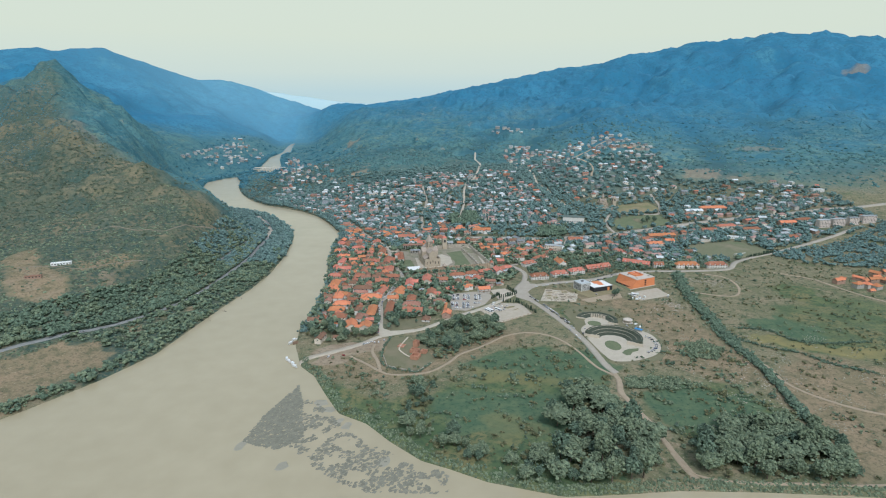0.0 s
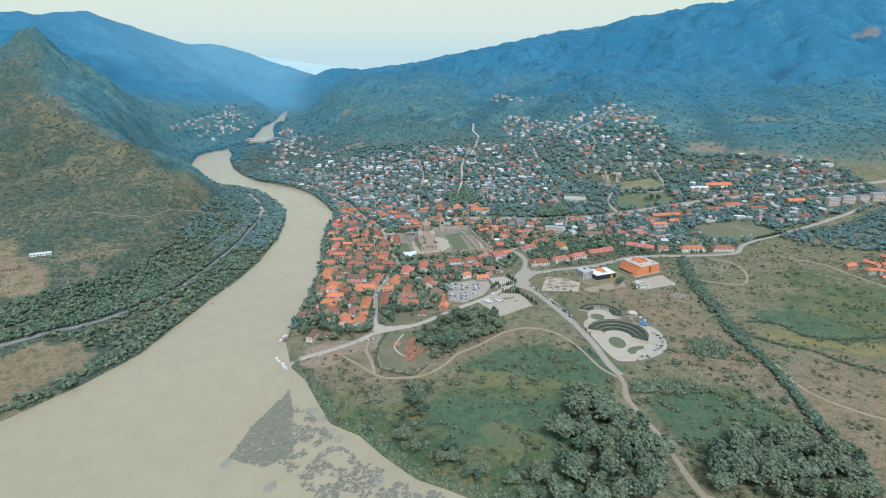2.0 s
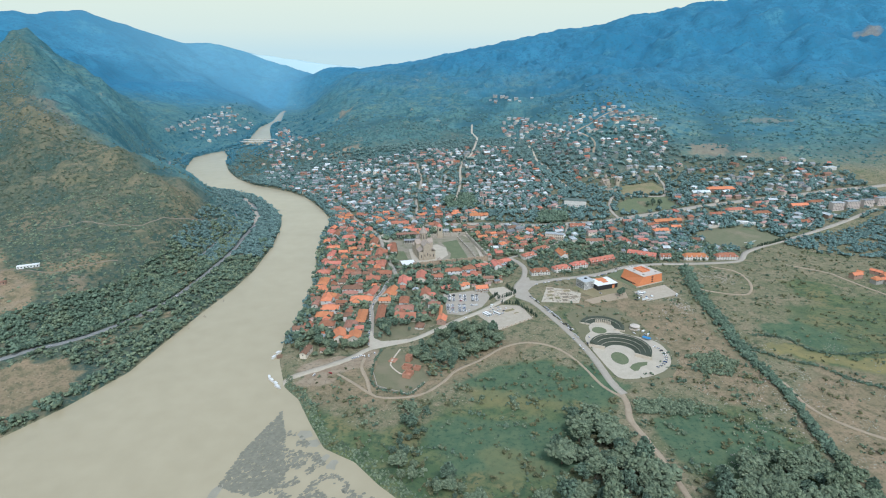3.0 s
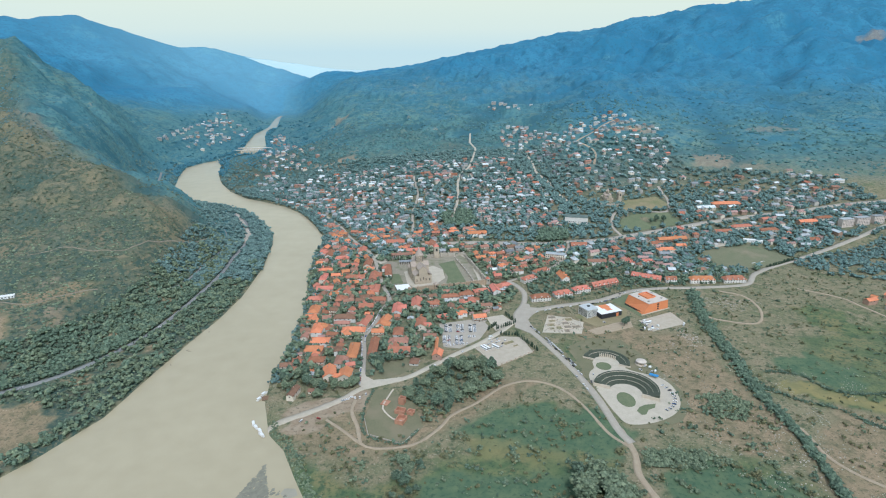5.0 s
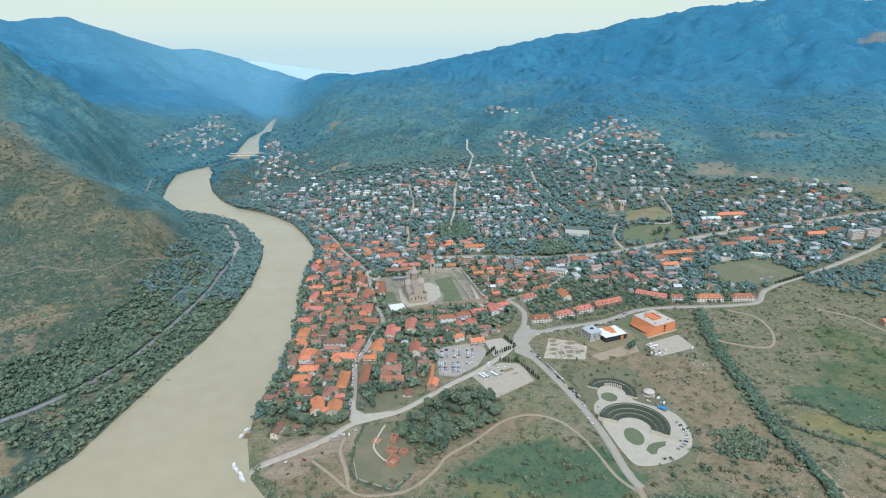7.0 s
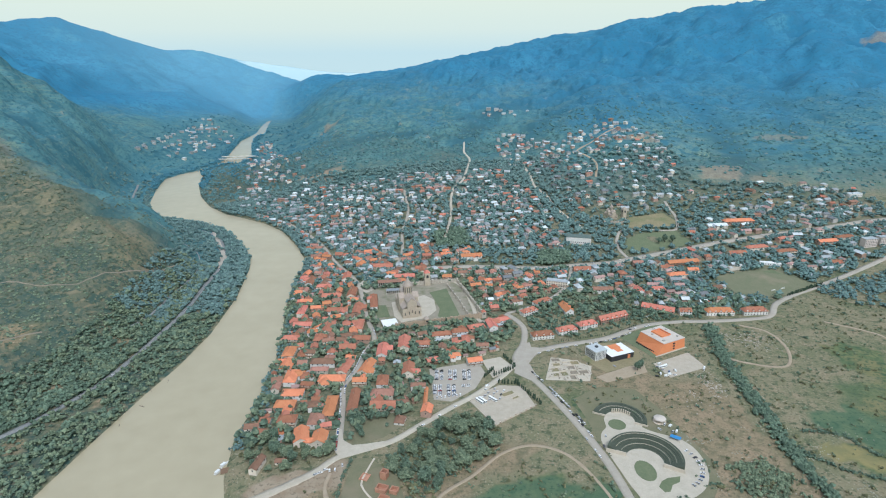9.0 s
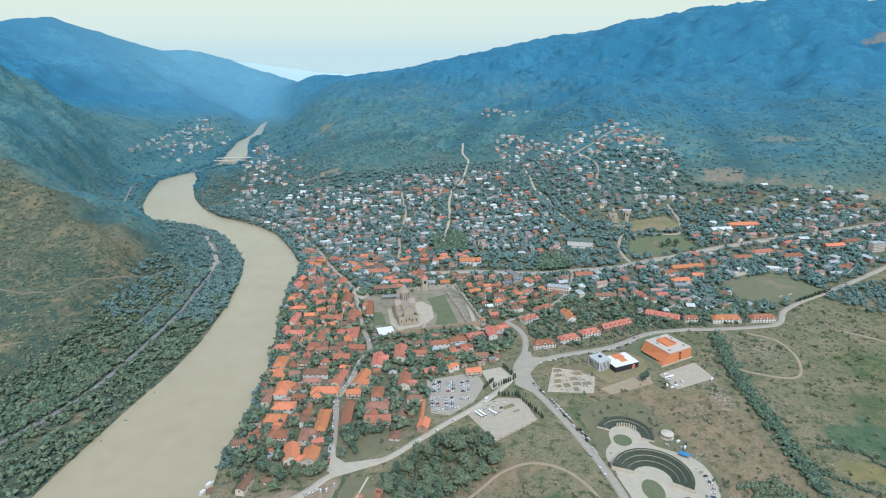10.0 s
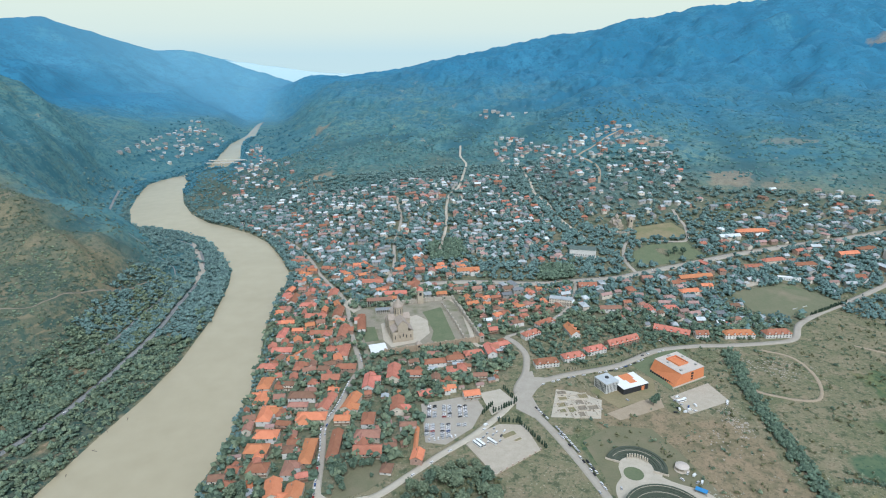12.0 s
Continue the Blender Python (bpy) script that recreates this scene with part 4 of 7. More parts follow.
# ---- houses placed to fit the camera's view: x, y, length, width, turn, roof (0 red, 1 orange, 2 brown, 4 tan, 5 white) ----
RIVERSIDE = [(-182, 877, 25, 17, 90, 1), (-177, 847, 26, 17, 90, 1), (-165, 817, 28, 17, 90, 1), (-155, 782, 24, 17, 0, 1), (-158, 760, 22, 17, 0, 1), (-149, 733, 19, 16, 0, 0), (-128, 705, 23, 17, 100, 1), (-109, 701, 19, 17, 90, 1), (-121, 732, 20, 12, 90, 2), (-108, 756, 37, 14, 90, 1), (-116, 812, 31, 17, 0, 1), (-134, 852, 30, 16, 0, 2), (-135, 833, 21, 11, 0, 2), (-190, 915, 22, 15, 0, 0), (-160, 664, 20, 9, 80, 2), (-140, 671, 10, 7, 0, 2)]
STREET = [(-84, 766, 42, 12, 90, 0), (-51, 757, 27, 17, 0, 0), (-54, 781, 25, 16, 0, 2), (-56, 807, 21, 15, 90, 0), (-78, 838, 31, 15, 75, 1), (-83, 808, 16, 12, 0, 1), (-104, 838, 30, 14, 78, 0), (-109, 889, 21, 15, 0, 0), (-63, 879, 30, 15, 90, 0), (-36, 899, 32, 17, 90, 0), (-27, 832, 25, 17, 90, 0), (-30, 766, 12, 12, 0, 2), (-31, 734, 13, 12, 80, 2), (-11, 897, 18, 13, 0, 0)]
WESTROWS = [(-95, 913, 24, 14, 0, 0), (-103, 954, 30, 14, 90, 0), (-112, 1006, 36, 15, 90, 0), (-145, 941, 24, 15, 90, 0), (-152, 915, 20, 13, 90, 0), (-182, 956, 26, 15, 0, 0), (-194, 1004, 28, 13, 90, 0), (-206, 1119, 32, 15, 90, 0), (-179, 1097, 24, 14, 0, 0), (-129, 1070, 34, 15, 90, 0), (-141, 1003, 30, 15, 0, 0), (-159, 1057, 30, 15, 0, 0), (-148, 1139, 30, 15, 90, 0), (-91, 1036, 48, 12, 97, 0)]
SOUTHROW = [(13, 923, 27, 14, 10, 0), (38, 932, 22, 14, 10, 0), (46, 908, 18, 13, 90, 0), (62, 944, 24, 14, 14, 0), (84, 952, 26, 14, 100, 0), (99, 966, 24, 13, 20, 0), (-3, 748, 15, 13, 80, 1), (-5, 777, 34, 4, 88, 1), (-14, 796, 17, 9, 0, 2), (54, 852, 18, 13, 12, 1), (69, 1214, 38, 16, 8, 1), (-19, 1165, 32, 15, 90, 0), (-49, 1137, 34, 14, 5, 0), (-90, 1186, 34, 16, 0, 0)]
TERRACES = [(150, 920, 30, 14, 10, 0), (186, 934, 28, 14, 16, 0), (218, 951, 28, 14, 20, 0), (259, 972, 48, 15, 24, 0), (336, 1000, 46, 14, -28, 0), (372, 990, 17, 12, 0, 0), (422, 989, 40, 15, 0, 1), (474, 990, 36, 15, 3, 0), (143, 996, 26, 13, 30, 0), (168, 1030, 30, 12, 32, 0), (200, 1003, 30, 15, 100, 1), (258, 1152, 29, 14, 0, 0), (330, 1067, 22, 14, 90, 0), (361, 1072, 24, 13, 0, 0)]
EASTBLOCKS = [(415, 1129, 34, 15, 8, 1), (442, 1177, 58, 15, 10, 1), (448, 1147, 18, 12, 0, 1), (599, 1228, 43, 15, 12, 0), (553, 1208, 33, 14, 8, 0), (645, 1212, 39, 14, 8, 0), (740, 1246, 39, 15, 10, 1), (784, 1262, 36, 14, 10, 0), (709, 1169, 20, 14, 0, 0), (616, 1338, 63, 17, 5, 1), (564, 1319, 41, 15, 8, 5), (407, 1157, 22, 13, 0, 0), (273, 1074, 32, 14, 0, 2), (208, 1100, 34, 13, -20, 5)]
ROOFS = {0: (ROOF_RED, "red tiled"), 1: (ROOF_ORANGE, "bright orange tiled"), 2: (ROOF_BROWN, "old brown tiled"), 4: (WALL_CREAM, "tan sheet"), 5: (ROOF_PALE, "pale sheet")}
for street in (RIVERSIDE, STREET, WESTROWS, SOUTHROW, TERRACES, EASTBLOCKS):
    for k, (x, y, l, w, turn, roof) in enumerate(street):
        row = street is TERRACES
        storeys = 2 if l > 14 and w > 8 else 1
        w = w * 0.86
        kind = rnd.random() < (0.75 if row else 0.45)
        coat, coat_word = ((WALL_WHITE, "white") if row or rnd.random() < 0.3 else (WALL_CREAM, "cream")) if rnd.random() < 0.8 else (WALL_BRICK, "brown brick")
        label = f"{coat_word} house with a {'hipped ' if kind else ''}{ROOFS[roof][1]} roof"
        ob = house("house", label, l, w, storeys, w * (0.36 if row else 0.27), kind, ROOFS[roof][0], coat, balcony=(not row and k % 4 == 1), wing=0 if row or w < 8 or k % 3 == 0 else (-1, 1)[k % 2], floors=storeys if row else 1)
        if row:
            for d in range(max(2, int(l / 8))):
                xx = (d + 0.5) / max(2, int(l / 8)) * l - l / 2
                zz = 3.1 * storeys + 0.3
                bm = boxes((xx - 1.2, xx + 1.2, -w / 2 + 0.2, -w * 0.15, zz - 0.6, zz + 1.7))
                part("dormer", bm, WALL_WHITE, ob, "white-framed dormer")
                bm = gable(bmesh.new(), w * 0.42, 2.6, zz + 1.7, 0.9, 0.3)
                bmesh.ops.transform(bm, matrix=pose(xx, -w * 0.28, 0, 0, 0, 90), verts=bm.verts)
                part("dormer_roof", bm, ROOFS[roof][0], ob)
        ob.matrix_basis = pose(x, y, ground_z(x, y), 0, 0, turn)
        for s in (-0.3, 0, 0.3):
            TAKEN.append((x + s * l * math.cos(radians(turn)), y + s * l * math.sin(radians(turn)), max(w, l * 0.36) / 2 + 1))

# ---- the rest of the town, street by street ----
def template_set(rich, roofs, group):
    made = []
    for roof, roof_word in roofs:
        for l, w, storeys, hip in ((13, 10, 2, True), (16, 9.5, 2, False), (11, 9, 1, False)):
            coats = ((WALL_CREAM, "cream"), (WALL_WHITE, "white"), (WALL_BRICK, "brown brick"), (WALL_BRICK, "brown brick"))
            coat, word = rnd.choice(coats if rich else coats[2:3] + coats[:1] + ((WALL_DULL, "weathered grey"), (WALL_DULL, "weathered grey")))
            made.append(house("house", f"{word} house with a {roof_word} roof", l, w, storeys, w * 0.26, hip, roof, coat, rich, rich and l == 16, group, (0 if l == 16 else -1 if l == 13 else 1) if rich else 0))
    return made


RED_SET = template_set(True, ((ROOF_RED, "red tiled"), (ROOF_BROWN, "brown tiled"), (ROOF_ORANGE, "orange tiled")), "houses of the old town")
GREY_SET = template_set(False, ((ROOF_GREY, "grey sheet"), (ROOF_PALE, "pale sheet"), (ROOF_GREY, "grey sheet")), "houses of the upper town")
MIX_SET = template_set(False, ((ROOF_DULL_RED, "dull red"), (ROOF_BROWN, "brown tiled"), (ROOF_DULL_RED, "dull red"), (ROOF_RED, "red tiled")), "houses of the upper town")
ORANGE_SET = template_set(False, ((ROOF_ORANGE, "bright orange tiled"),), "houses of the field village")
USED = set()
BEYOND = []
NEAR_TOWN = 1210


def place(kit, x, y, turn, sx, sy, sz):
    first = kit[rnd.randrange(len(kit))]
    m = pose(x, y, ground_z(x, y), 0, 0, turn) @ Matrix.Diagonal((sx, sy, sz, 1))
    if y > NEAR_TOWN or (x > 330 and y > 1130):
        BEYOND.append((first, m))
    elif first.name in USED:
        copy_thing(first, m)
    else:
        USED.add(first.name)
        first.matrix_basis = m


GROVE_UPPER = [(0, 1337), (50, 1350), (68, 1310), (66, 1268), (8, 1262)]
GROVE_HALL = [(189, 1216), (250, 1235), (245, 1158), (184, 1160)]
RAVINE = [(170, 1640), (205, 1650), (268, 1530), (290, 1325), (305, 1195), (272, 1195), (256, 1330), (232, 1520)]
CLEAR = [GROVE_UPPER, GROVE_HALL, RAVINE, COMPOUND, CAR_PARK, BUS_YARD, CYPRESS_YARD, FIELD, DRY_FIELD, FOOTBALL, PLAZA, ORANGE_YARD, ORANGE_LAWN, BLACK_YARD, EXCAVATION, RUIN_GARDEN, STREET_LAWN, [(262, 1240), (312, 1240), (312, 1300), (262, 1300)]]
ROAD_LINES = [(curve(line, 8), width) for _, line, width, *_ in ROADS]


def free_spots(ring, step, turn, jitter=0.36, keep=0.85, off_road=7.0, off_water=14.0, seed=1):
    """Points on a turned, jittered grid inside ring, clear of roads, yards and water."""
    r = np.random.RandomState(seed)
    c, s = math.cos(radians(turn)), math.sin(radians(turn))
    n = int(900 / step[0]), int(900 / step[1])
    u, v = np.meshgrid(np.arange(-n[0], n[0]) * step[0], np.arange(-n[1], n[1]) * step[1])
    u = (u + r.uniform(-jitter, jitter, u.shape) * step[0]).ravel()
    v = (v + r.uniform(-jitter, jitter, v.shape) * step[1]).ravel()
    mx, my = np.mean([p[0] for p in ring]), np.mean([p[1] for p in ring])
    x, y = mx + c * u - s * v, my + s * u + c * v
    ok = inside(x, y, ring) & (r.uniform(size=x.shape) < keep)
    x, y = x[ok], y[ok]
    ok = shore(x, y) > off_water
    for line, width in ROAD_LINES:
        ok &= along(x, y, line)[0] > width / 2 + off_road
    for ring_ in CLEAR:
        ok &= ~inside(x, y, ring_) & (along(x, y, ring_ + ring_[:1])[0] > off_road * 0.7)
    return list(zip(x[ok], y[ok]))


def fill(ring, step, turn, kits, keep, seed, spread=(0.85, 1.2), room=6.5):
    for x, y in free_spots(ring, step, turn, keep=keep, seed=seed):
        if not keep_apart(x, y, room, TAKEN):
            continue
        k = rnd.choices(range(len(kits)), [w for _, w in kits])[0]
        place(kits[k][0], x, y, turn + rnd.choice((0, 0, 90)) + rnd.uniform(-16, 16), rnd.uniform(*spread), rnd.uniform(*spread), rnd.uniform(0.9, 1.1))
        TAKEN.append((x, y, 6.0))


OLD_WEST = [(-180, 700), (-95, 700), (-85, 900), (-80, 925), (-118, 1090), (-190, 1230), (-235, 1330), (-262, 1290), (-232, 1200), (-222, 1040), (-205, 900), (-190, 800)]
OLD_EAST = [(-88, 750), (-10, 760), (0, 845), (60, 866), (95, 890), (105, 975), (85, 970), (-50, 935), (-70, 920)]
OLD_NORTH = [(-112, 1165), (-60, 1112), (40, 1130), (78, 1000), (110, 1005), (205, 1085), (232, 1165), (100, 1172), (60, 1290), (-60, 1300), (-200, 1270), (-140, 1150)]
UPPER = [(-262, 1310), (-200, 1270), (60, 1290), (240, 1190), (300, 1240), (280, 1420), (255, 1560), (180, 1690), (60, 1690), (-150, 1690), (-330, 1720), (-500, 1640), (-420, 1540)]
HILL = [(264, 1600), (366, 1531), (567, 1560), (618, 1699), (640, 1850), (565, 2000), (330, 1960), (255, 2180), (190, 2040), (160, 1700)]
EAST = [(230, 1080), (320, 1015), (480, 1005), (500, 1035), (460, 1130), (560, 1180), (640, 1120), (760, 1180), (930, 1290), (900, 1430), (640, 1420), (540, 1330), (420, 1240), (300, 1180), (240, 1160)]
FIELD_VILLAGE = [(622, 880), (632, 915), (735, 960), (860, 960), (860, 860), (700, 815)]
FAR_WEST_VILLAGE = [(-970, 2090), (-890, 2250), (-900, 2860), (-1000, 3000), (-1140, 3100), (-1080, 2500)]
FAR_EAST_VILLAGE = [(-660, 2230), (-610, 2100), (-560, 1750), (-480, 1670), (-330, 1740), (-420, 2000), (-560, 2300), (-740, 2800), (-770, 2700)]
RIDGE_HAMLET = [(120, 2350), (330, 2380), (360, 2480), (160, 2500)]
fill(OLD_WEST, (16, 15), 4, ((RED_SET, 1),), 0.95, 11, (0.8, 1.15), 5.0)
fill(OLD_EAST, (19, 18), 8, ((RED_SET, 1),), 0.38, 12, (0.8, 1.15), 5.5)
fill(OLD_NORTH, (20, 18), 12, ((RED_SET, 0.75), (GREY_SET, 0.25)), 0.9, 13, (0.85, 1.2), 5.5)
fill(UPPER, (18.5, 16), 8, ((GREY_SET, 0.64), (MIX_SET, 0.36)), 0.74, 14, (0.55, 1.15), 3.9)
fill(HILL, (26, 24), 20, ((GREY_SET, 0.7), (MIX_SET, 0.3)), 0.66, 15, (0.6, 1.15), 5.0)
fill(EAST, (24, 21), 12, ((GREY_SET, 0.45), (MIX_SET, 0.55)), 0.82, 16, (0.65, 1.3), 5.5)
fill([(540, 1440), (640, 1430), (960, 1440), (940, 1540), (700, 1570), (560, 1540)], (34, 30), 15, ((GREY_SET, 0.7), (MIX_SET, 0.3)), 0.45, 21, (0.7, 1.3), 5.5)
fill([(300, 1400), (380, 1405), (520, 1425), (560, 1540), (366, 1531), (275, 1590)], (25, 22), 10, ((GREY_SET, 0.6), (MIX_SET, 0.4)), 0.6, 22, (0.65, 1.1), 5.0)
fill(FIELD_VILLAGE, (17, 15), 25, ((ORANGE_SET, 1),), 0.8, 17, (0.8, 1.1))
fill(FAR_WEST_VILLAGE, (33, 28), 10, ((GREY_SET, 1),), 0.5, 18, (0.7, 1.3))
fill(FAR_EAST_VILLAGE, (33, 30), 30, ((GREY_SET, 0.65), (MIX_SET, 0.35)), 0.6, 19, (0.65, 1.1))
fill(RIDGE_HAMLET, (34, 30), 0, ((GREY_SET, 1),), 0.5, 20, (0.9, 1.2))


# sheds and lean-tos squeezed between the old houses
SHEDS = []
for roof, word, coat in ((ROOF_BROWN, "rusty brown", WALL_BRICK), (ROOF_RED, "red tiled", WALL_CREAM), (ROOF_GREY, "grey sheet", WALL_BRICK), (ROOF_DULL_RED, "dull red", WALL_CREAM)):
    base = thing("shed", f"small outbuilding with a {word} roof beside a house", "shed", "outbuildings of the old town")
    part("wall", walls(bmesh.new(), 7, 5, 2.8, 1.0, False), coat, base)
    part("roof", gable(bmesh.new(), 7, 5, 2.8, 1.0, 0.4, 0.0), roof, base)
    part("door", boxes((-0.6, 0.6, -2.56, -2.45, 0, 2.0)), WOOD, base)
    SHEDS.append(base)
for ring_, turn_, seed_ in ((OLD_WEST, 4, 71), (OLD_EAST, 8, 72), (OLD_NORTH, 12, 73)):
    for x, y in free_spots(ring_, (15, 15), turn_, keep=0.45, off_road=3.5, off_water=9, seed=seed_):
        if keep_apart(x, y, 1.4, TAKEN):
            place(SHEDS, x, y, turn_ + rnd.choice((0, 90)) + rnd.uniform(-14, 14), rnd.uniform(0.7, 1.35), rnd.uniform(0.8, 1.3), rnd.uniform(0.85, 1.3))
            TAKEN.append((x, y, 3.4))


def join_houses(name, label, chosen):
    """Houses too far and too many to count: the same bodies, roofs and windows joined into one mesh."""
    co, faces, mats, index = [], [], [], []
    for first, m in chosen:
        for o in first.children:
            mat = o.data.materials[0]
            if mat not in mats:
                mats.append(mat)
            start = len(co)
            co += [m @ v.co for v in o.data.vertices]
            for p in o.data.polygons:
                faces.append([start + k for k in p.vertices])
                index.append(mats.index(mat))
    me = bpy.data.meshes.new(name)
    me.from_pydata(co, [], faces)
    for mat in mats:
        me.materials.append(mat)
    me.polygons.foreach_set("material_index", index)
    return tagged(new(name, me), label, "houses", kind="stuff")


for name_, label_, test in (
    ("upper_town_houses", "grey- and red-roofed houses packed up the slope", lambda v: v.y < 1760 and v.x < 330 and v.x > -520),
    ("hill_village_houses", "pale-roofed houses scattered over a hill", lambda v: v.y >= 1500 and v.x >= 250),
    ("east_side_houses", "red- and grey-roofed houses along the main road", lambda v: v.y < 1500 and v.x >= 330),
    ("valley_village_houses", "small pale houses far up the river valley", lambda v: v.y >= 1600 and v.x < 250 and not (v.y < 1760 and v.x > -520)),
):
    join_houses(name_, label_, [(f, m) for f, m in BEYOND if test(m.translation)])
for kit in (RED_SET, GREY_SET, MIX_SET, ORANGE_SET, SHEDS):
    for first in kit:
        if first.name not in USED:
            for o in (*first.children_recursive, first):
                bpy.data.objects.remove(o)


# ---- the cathedral in its walled yard ----
def arch_band(bm, x, y, z, w, h, d):
    """A tall arched recess lining, standing proud of a wall that faces -y."""
    for s in (-1, 1):
        box(bm, x + s * w / 2 - 0.25, x + s * w / 2 + 0.25, y - d, y, z, z + h)
    for k in range(6):
        a, b = math.pi * k / 6, math.pi * (k + 1) / 6
        ring = [(x + math.cos(t) * r, z + h + math.sin(t) * r) for t, r in ((a, w / 2 - 0.25), (b, w / 2 - 0.25), (b, w / 2 + 0.25), (a, w / 2 + 0.25))]
        lo, hi = [bm.verts.new((p, y - d, q)) for p, q in ring], [bm.verts.new((p, y, q)) for p, q in ring]
        bm.faces.new(lo), bm.faces.new(hi[::-1])
        for i in range(4):
            bm.faces.new((lo[i - 1], lo[i], hi[i], hi[i - 1]))


def block(bm, x0, x1, y0, y1, z0, z1, rise, axis):
    """A stone body with a pitched top; axis is the ridge's direction."""
    box(bm, x0, x1, y0, y1, z0, z1)
    if axis == "y":
        xm = (x0 + x1) / 2
        f = [[bm.verts.new(p) for p in ((x0, y, z1), (x1, y, z1), (xm, y, z1 + rise))] for y in (y0, y1)]
    else:
        ym = (y0 + y1) / 2
        f = [[bm.verts.new(p) for p in ((x, y0, z1), (x, y1, z1), (x, ym, z1 + rise))] for x in (x0, x1)]
    bm.faces.new(f[0]), bm.faces.new(f[1][::-1])
    for k in range(3):
        bm.faces.new((f[0][k - 1], f[0][k], f[1][k], f[1][k - 1]))


def slopes(bm, x0, x1, y0, y1, z, rise, axis, over=0.5, thick=0.35):
    """Two roof slabs over a pitched body."""
    half = (x1 - x0 if axis == "y" else y1 - y0) / 2
    for s in (-1, 1):
        e = -over * rise / half
        if axis == "y":
            m, a, b = (x0 + x1) / 2, y0 - over, y1 + over
            p = [(m + s * (half + over), a, z + e), (m + s * (half + over), b, z + e), (m, b, z + rise), (m, a, z + rise)]
        else:
            m, a, b = (y0 + y1) / 2, x0 - over, x1 + over
            p = [(a, m + s * (half + over), z + e), (b, m + s * (half + over), z + e), (b, m, z + rise), (a, m, z + rise)]
        lo, hi = [bm.verts.new(q) for q in p], [bm.verts.new((q[0], q[1], q[2] + thick)) for q in p]
        bm.faces.new(lo[::-1]), bm.faces.new(hi)
        for k in range(4):
            bm.faces.new((lo[k - 1], lo[k], hi[k], hi[k - 1]))


STONE_ROOF = material("pinkish_stone_roof", (0.34, 0.29, 0.24), (0.44, 0.37, 0.31), 4, 0.85, 0.2)


def church(name, label, at, turn, size=1.0, stone=SANDSTONE):
    base = thing(name, label, "church", at=at, turn=turn)
    base.scale = (size, size, size)
    bm = bmesh.new()
    block(bm, -7, 7, 0, 54, -2, 25, 6, "y")
    part("nave", bm, stone, base)
    bm = bmesh.new()
    slopes(bm, -7, 7, 0, 54, 25, 6, "y")
    part("nave_roof", bm, STONE_ROOF, base, "pinkish stone slab roof")
    for s in (-1, 1):
        bm = bmesh.new()
        x0, x1 = sorted((s * 7, s * 14))
        box(bm, x0, x1, 0.8, 53, -2, 15)
        part("aisle", bm, stone, base)
        bm = bmesh.new()
        p = [(s * 14.5, 0.2, 14.8), (s * 14.5, 53.6, 14.8), (s * 7, 53.6, 19.5), (s * 7, 0.2, 19.5)]
        lo, hi = [bm.verts.new(q) for q in p], [bm.verts.new((q[0], q[1], q[2] + 0.4)) for q in p]
        bm.faces.new(lo), bm.faces.new(hi)
        for k in range(4):
            bm.faces.new((lo[k - 1], lo[k], hi[k], hi[k - 1]))
        part("aisle_roof", bm, STONE_ROOF, base)
        bm = bmesh.new()
        block(bm, *sorted((s * 6.9, s * 14.6)), 21, 34, -2, 24, 6, "x")
        part("transept", bm, stone, base)
        bm = bmesh.new()
        slopes(bm, *sorted((s * 5.0, s * 14.6)), 21, 34, 24, 6, "x")
        part("transept_roof", bm, STONE_ROOF, base)
    part("drum", tube(bmesh.new(), 0, 27.5, 27, 41, 6.3, 6.3, 16), stone, base)
    bm = tube(bmesh.new(), 0, 27.5, 40.6, 41.6, 7.2, 7.2, 16)
    tube(bm, 0, 27.5, 41.6, 53, 7.1, 0.2, 16)
    part("dome_roof", bm, STONE_ROOF, base, "pointed conical roof of pinkish stone")
    bm = boxes((-0.12, 0.12, 27.38, 27.62, 52.6, 55.2), (-0.7, 0.7, 27.38, 27.62, 54.0, 54.3))
    part("cross", bm, WHITE, base)
    for k in range(12):
        a = 2 * math.pi * (k + 0.5) / 12
        bm = boxes((-0.45, 0.45, -0.12, 0.12, 31, 39))
        bmesh.ops.transform(bm, matrix=pose(6.25 * math.cos(a), 27.5 + 6.25 * math.sin(a), 0, 0, 0, math.degrees(a) + 90), verts=bm.verts)
        part("window", bm, GLASS, base)
    bm = bmesh.new()
    for x, h, z in ((0, 17, 1), (-4.4, 13, 1), (4.4, 13, 1)):
        arch_band(bm, x, 0, z, 3.2, h, 0.5)
    for x in (-10.5, 10.5):
        arch_band(bm, x, 0.8, 1, 3.6, 8, 0.5)
    part("blind_arches", bm, stone, base)
    for x, z in ((0, 8), (-4.4, 6), (4.4, 6), (-10.5, 5), (10.5, 5)):
        y = 0.8 if abs(x) > 7 else 0
        part("window", boxes((x - 0.55, x + 0.55, y - 0.1, y + 0.1, z, z + 4.5)), GLASS, base)
    for s in (-1, 1):
        for k in range(5):
            y = 6 + 10.5 * k
            if not 18 < y < 36:
                part("window", boxes((s * 14 - 0.1, s * 14 + 0.1, y - 0.5, y + 0.5, 6, 10)), GLASS, base)
    return base


church("cathedral", "yellow sandstone cathedral with a pointed central dome", (-29, 985, ground_z(-29, 990)), 16)


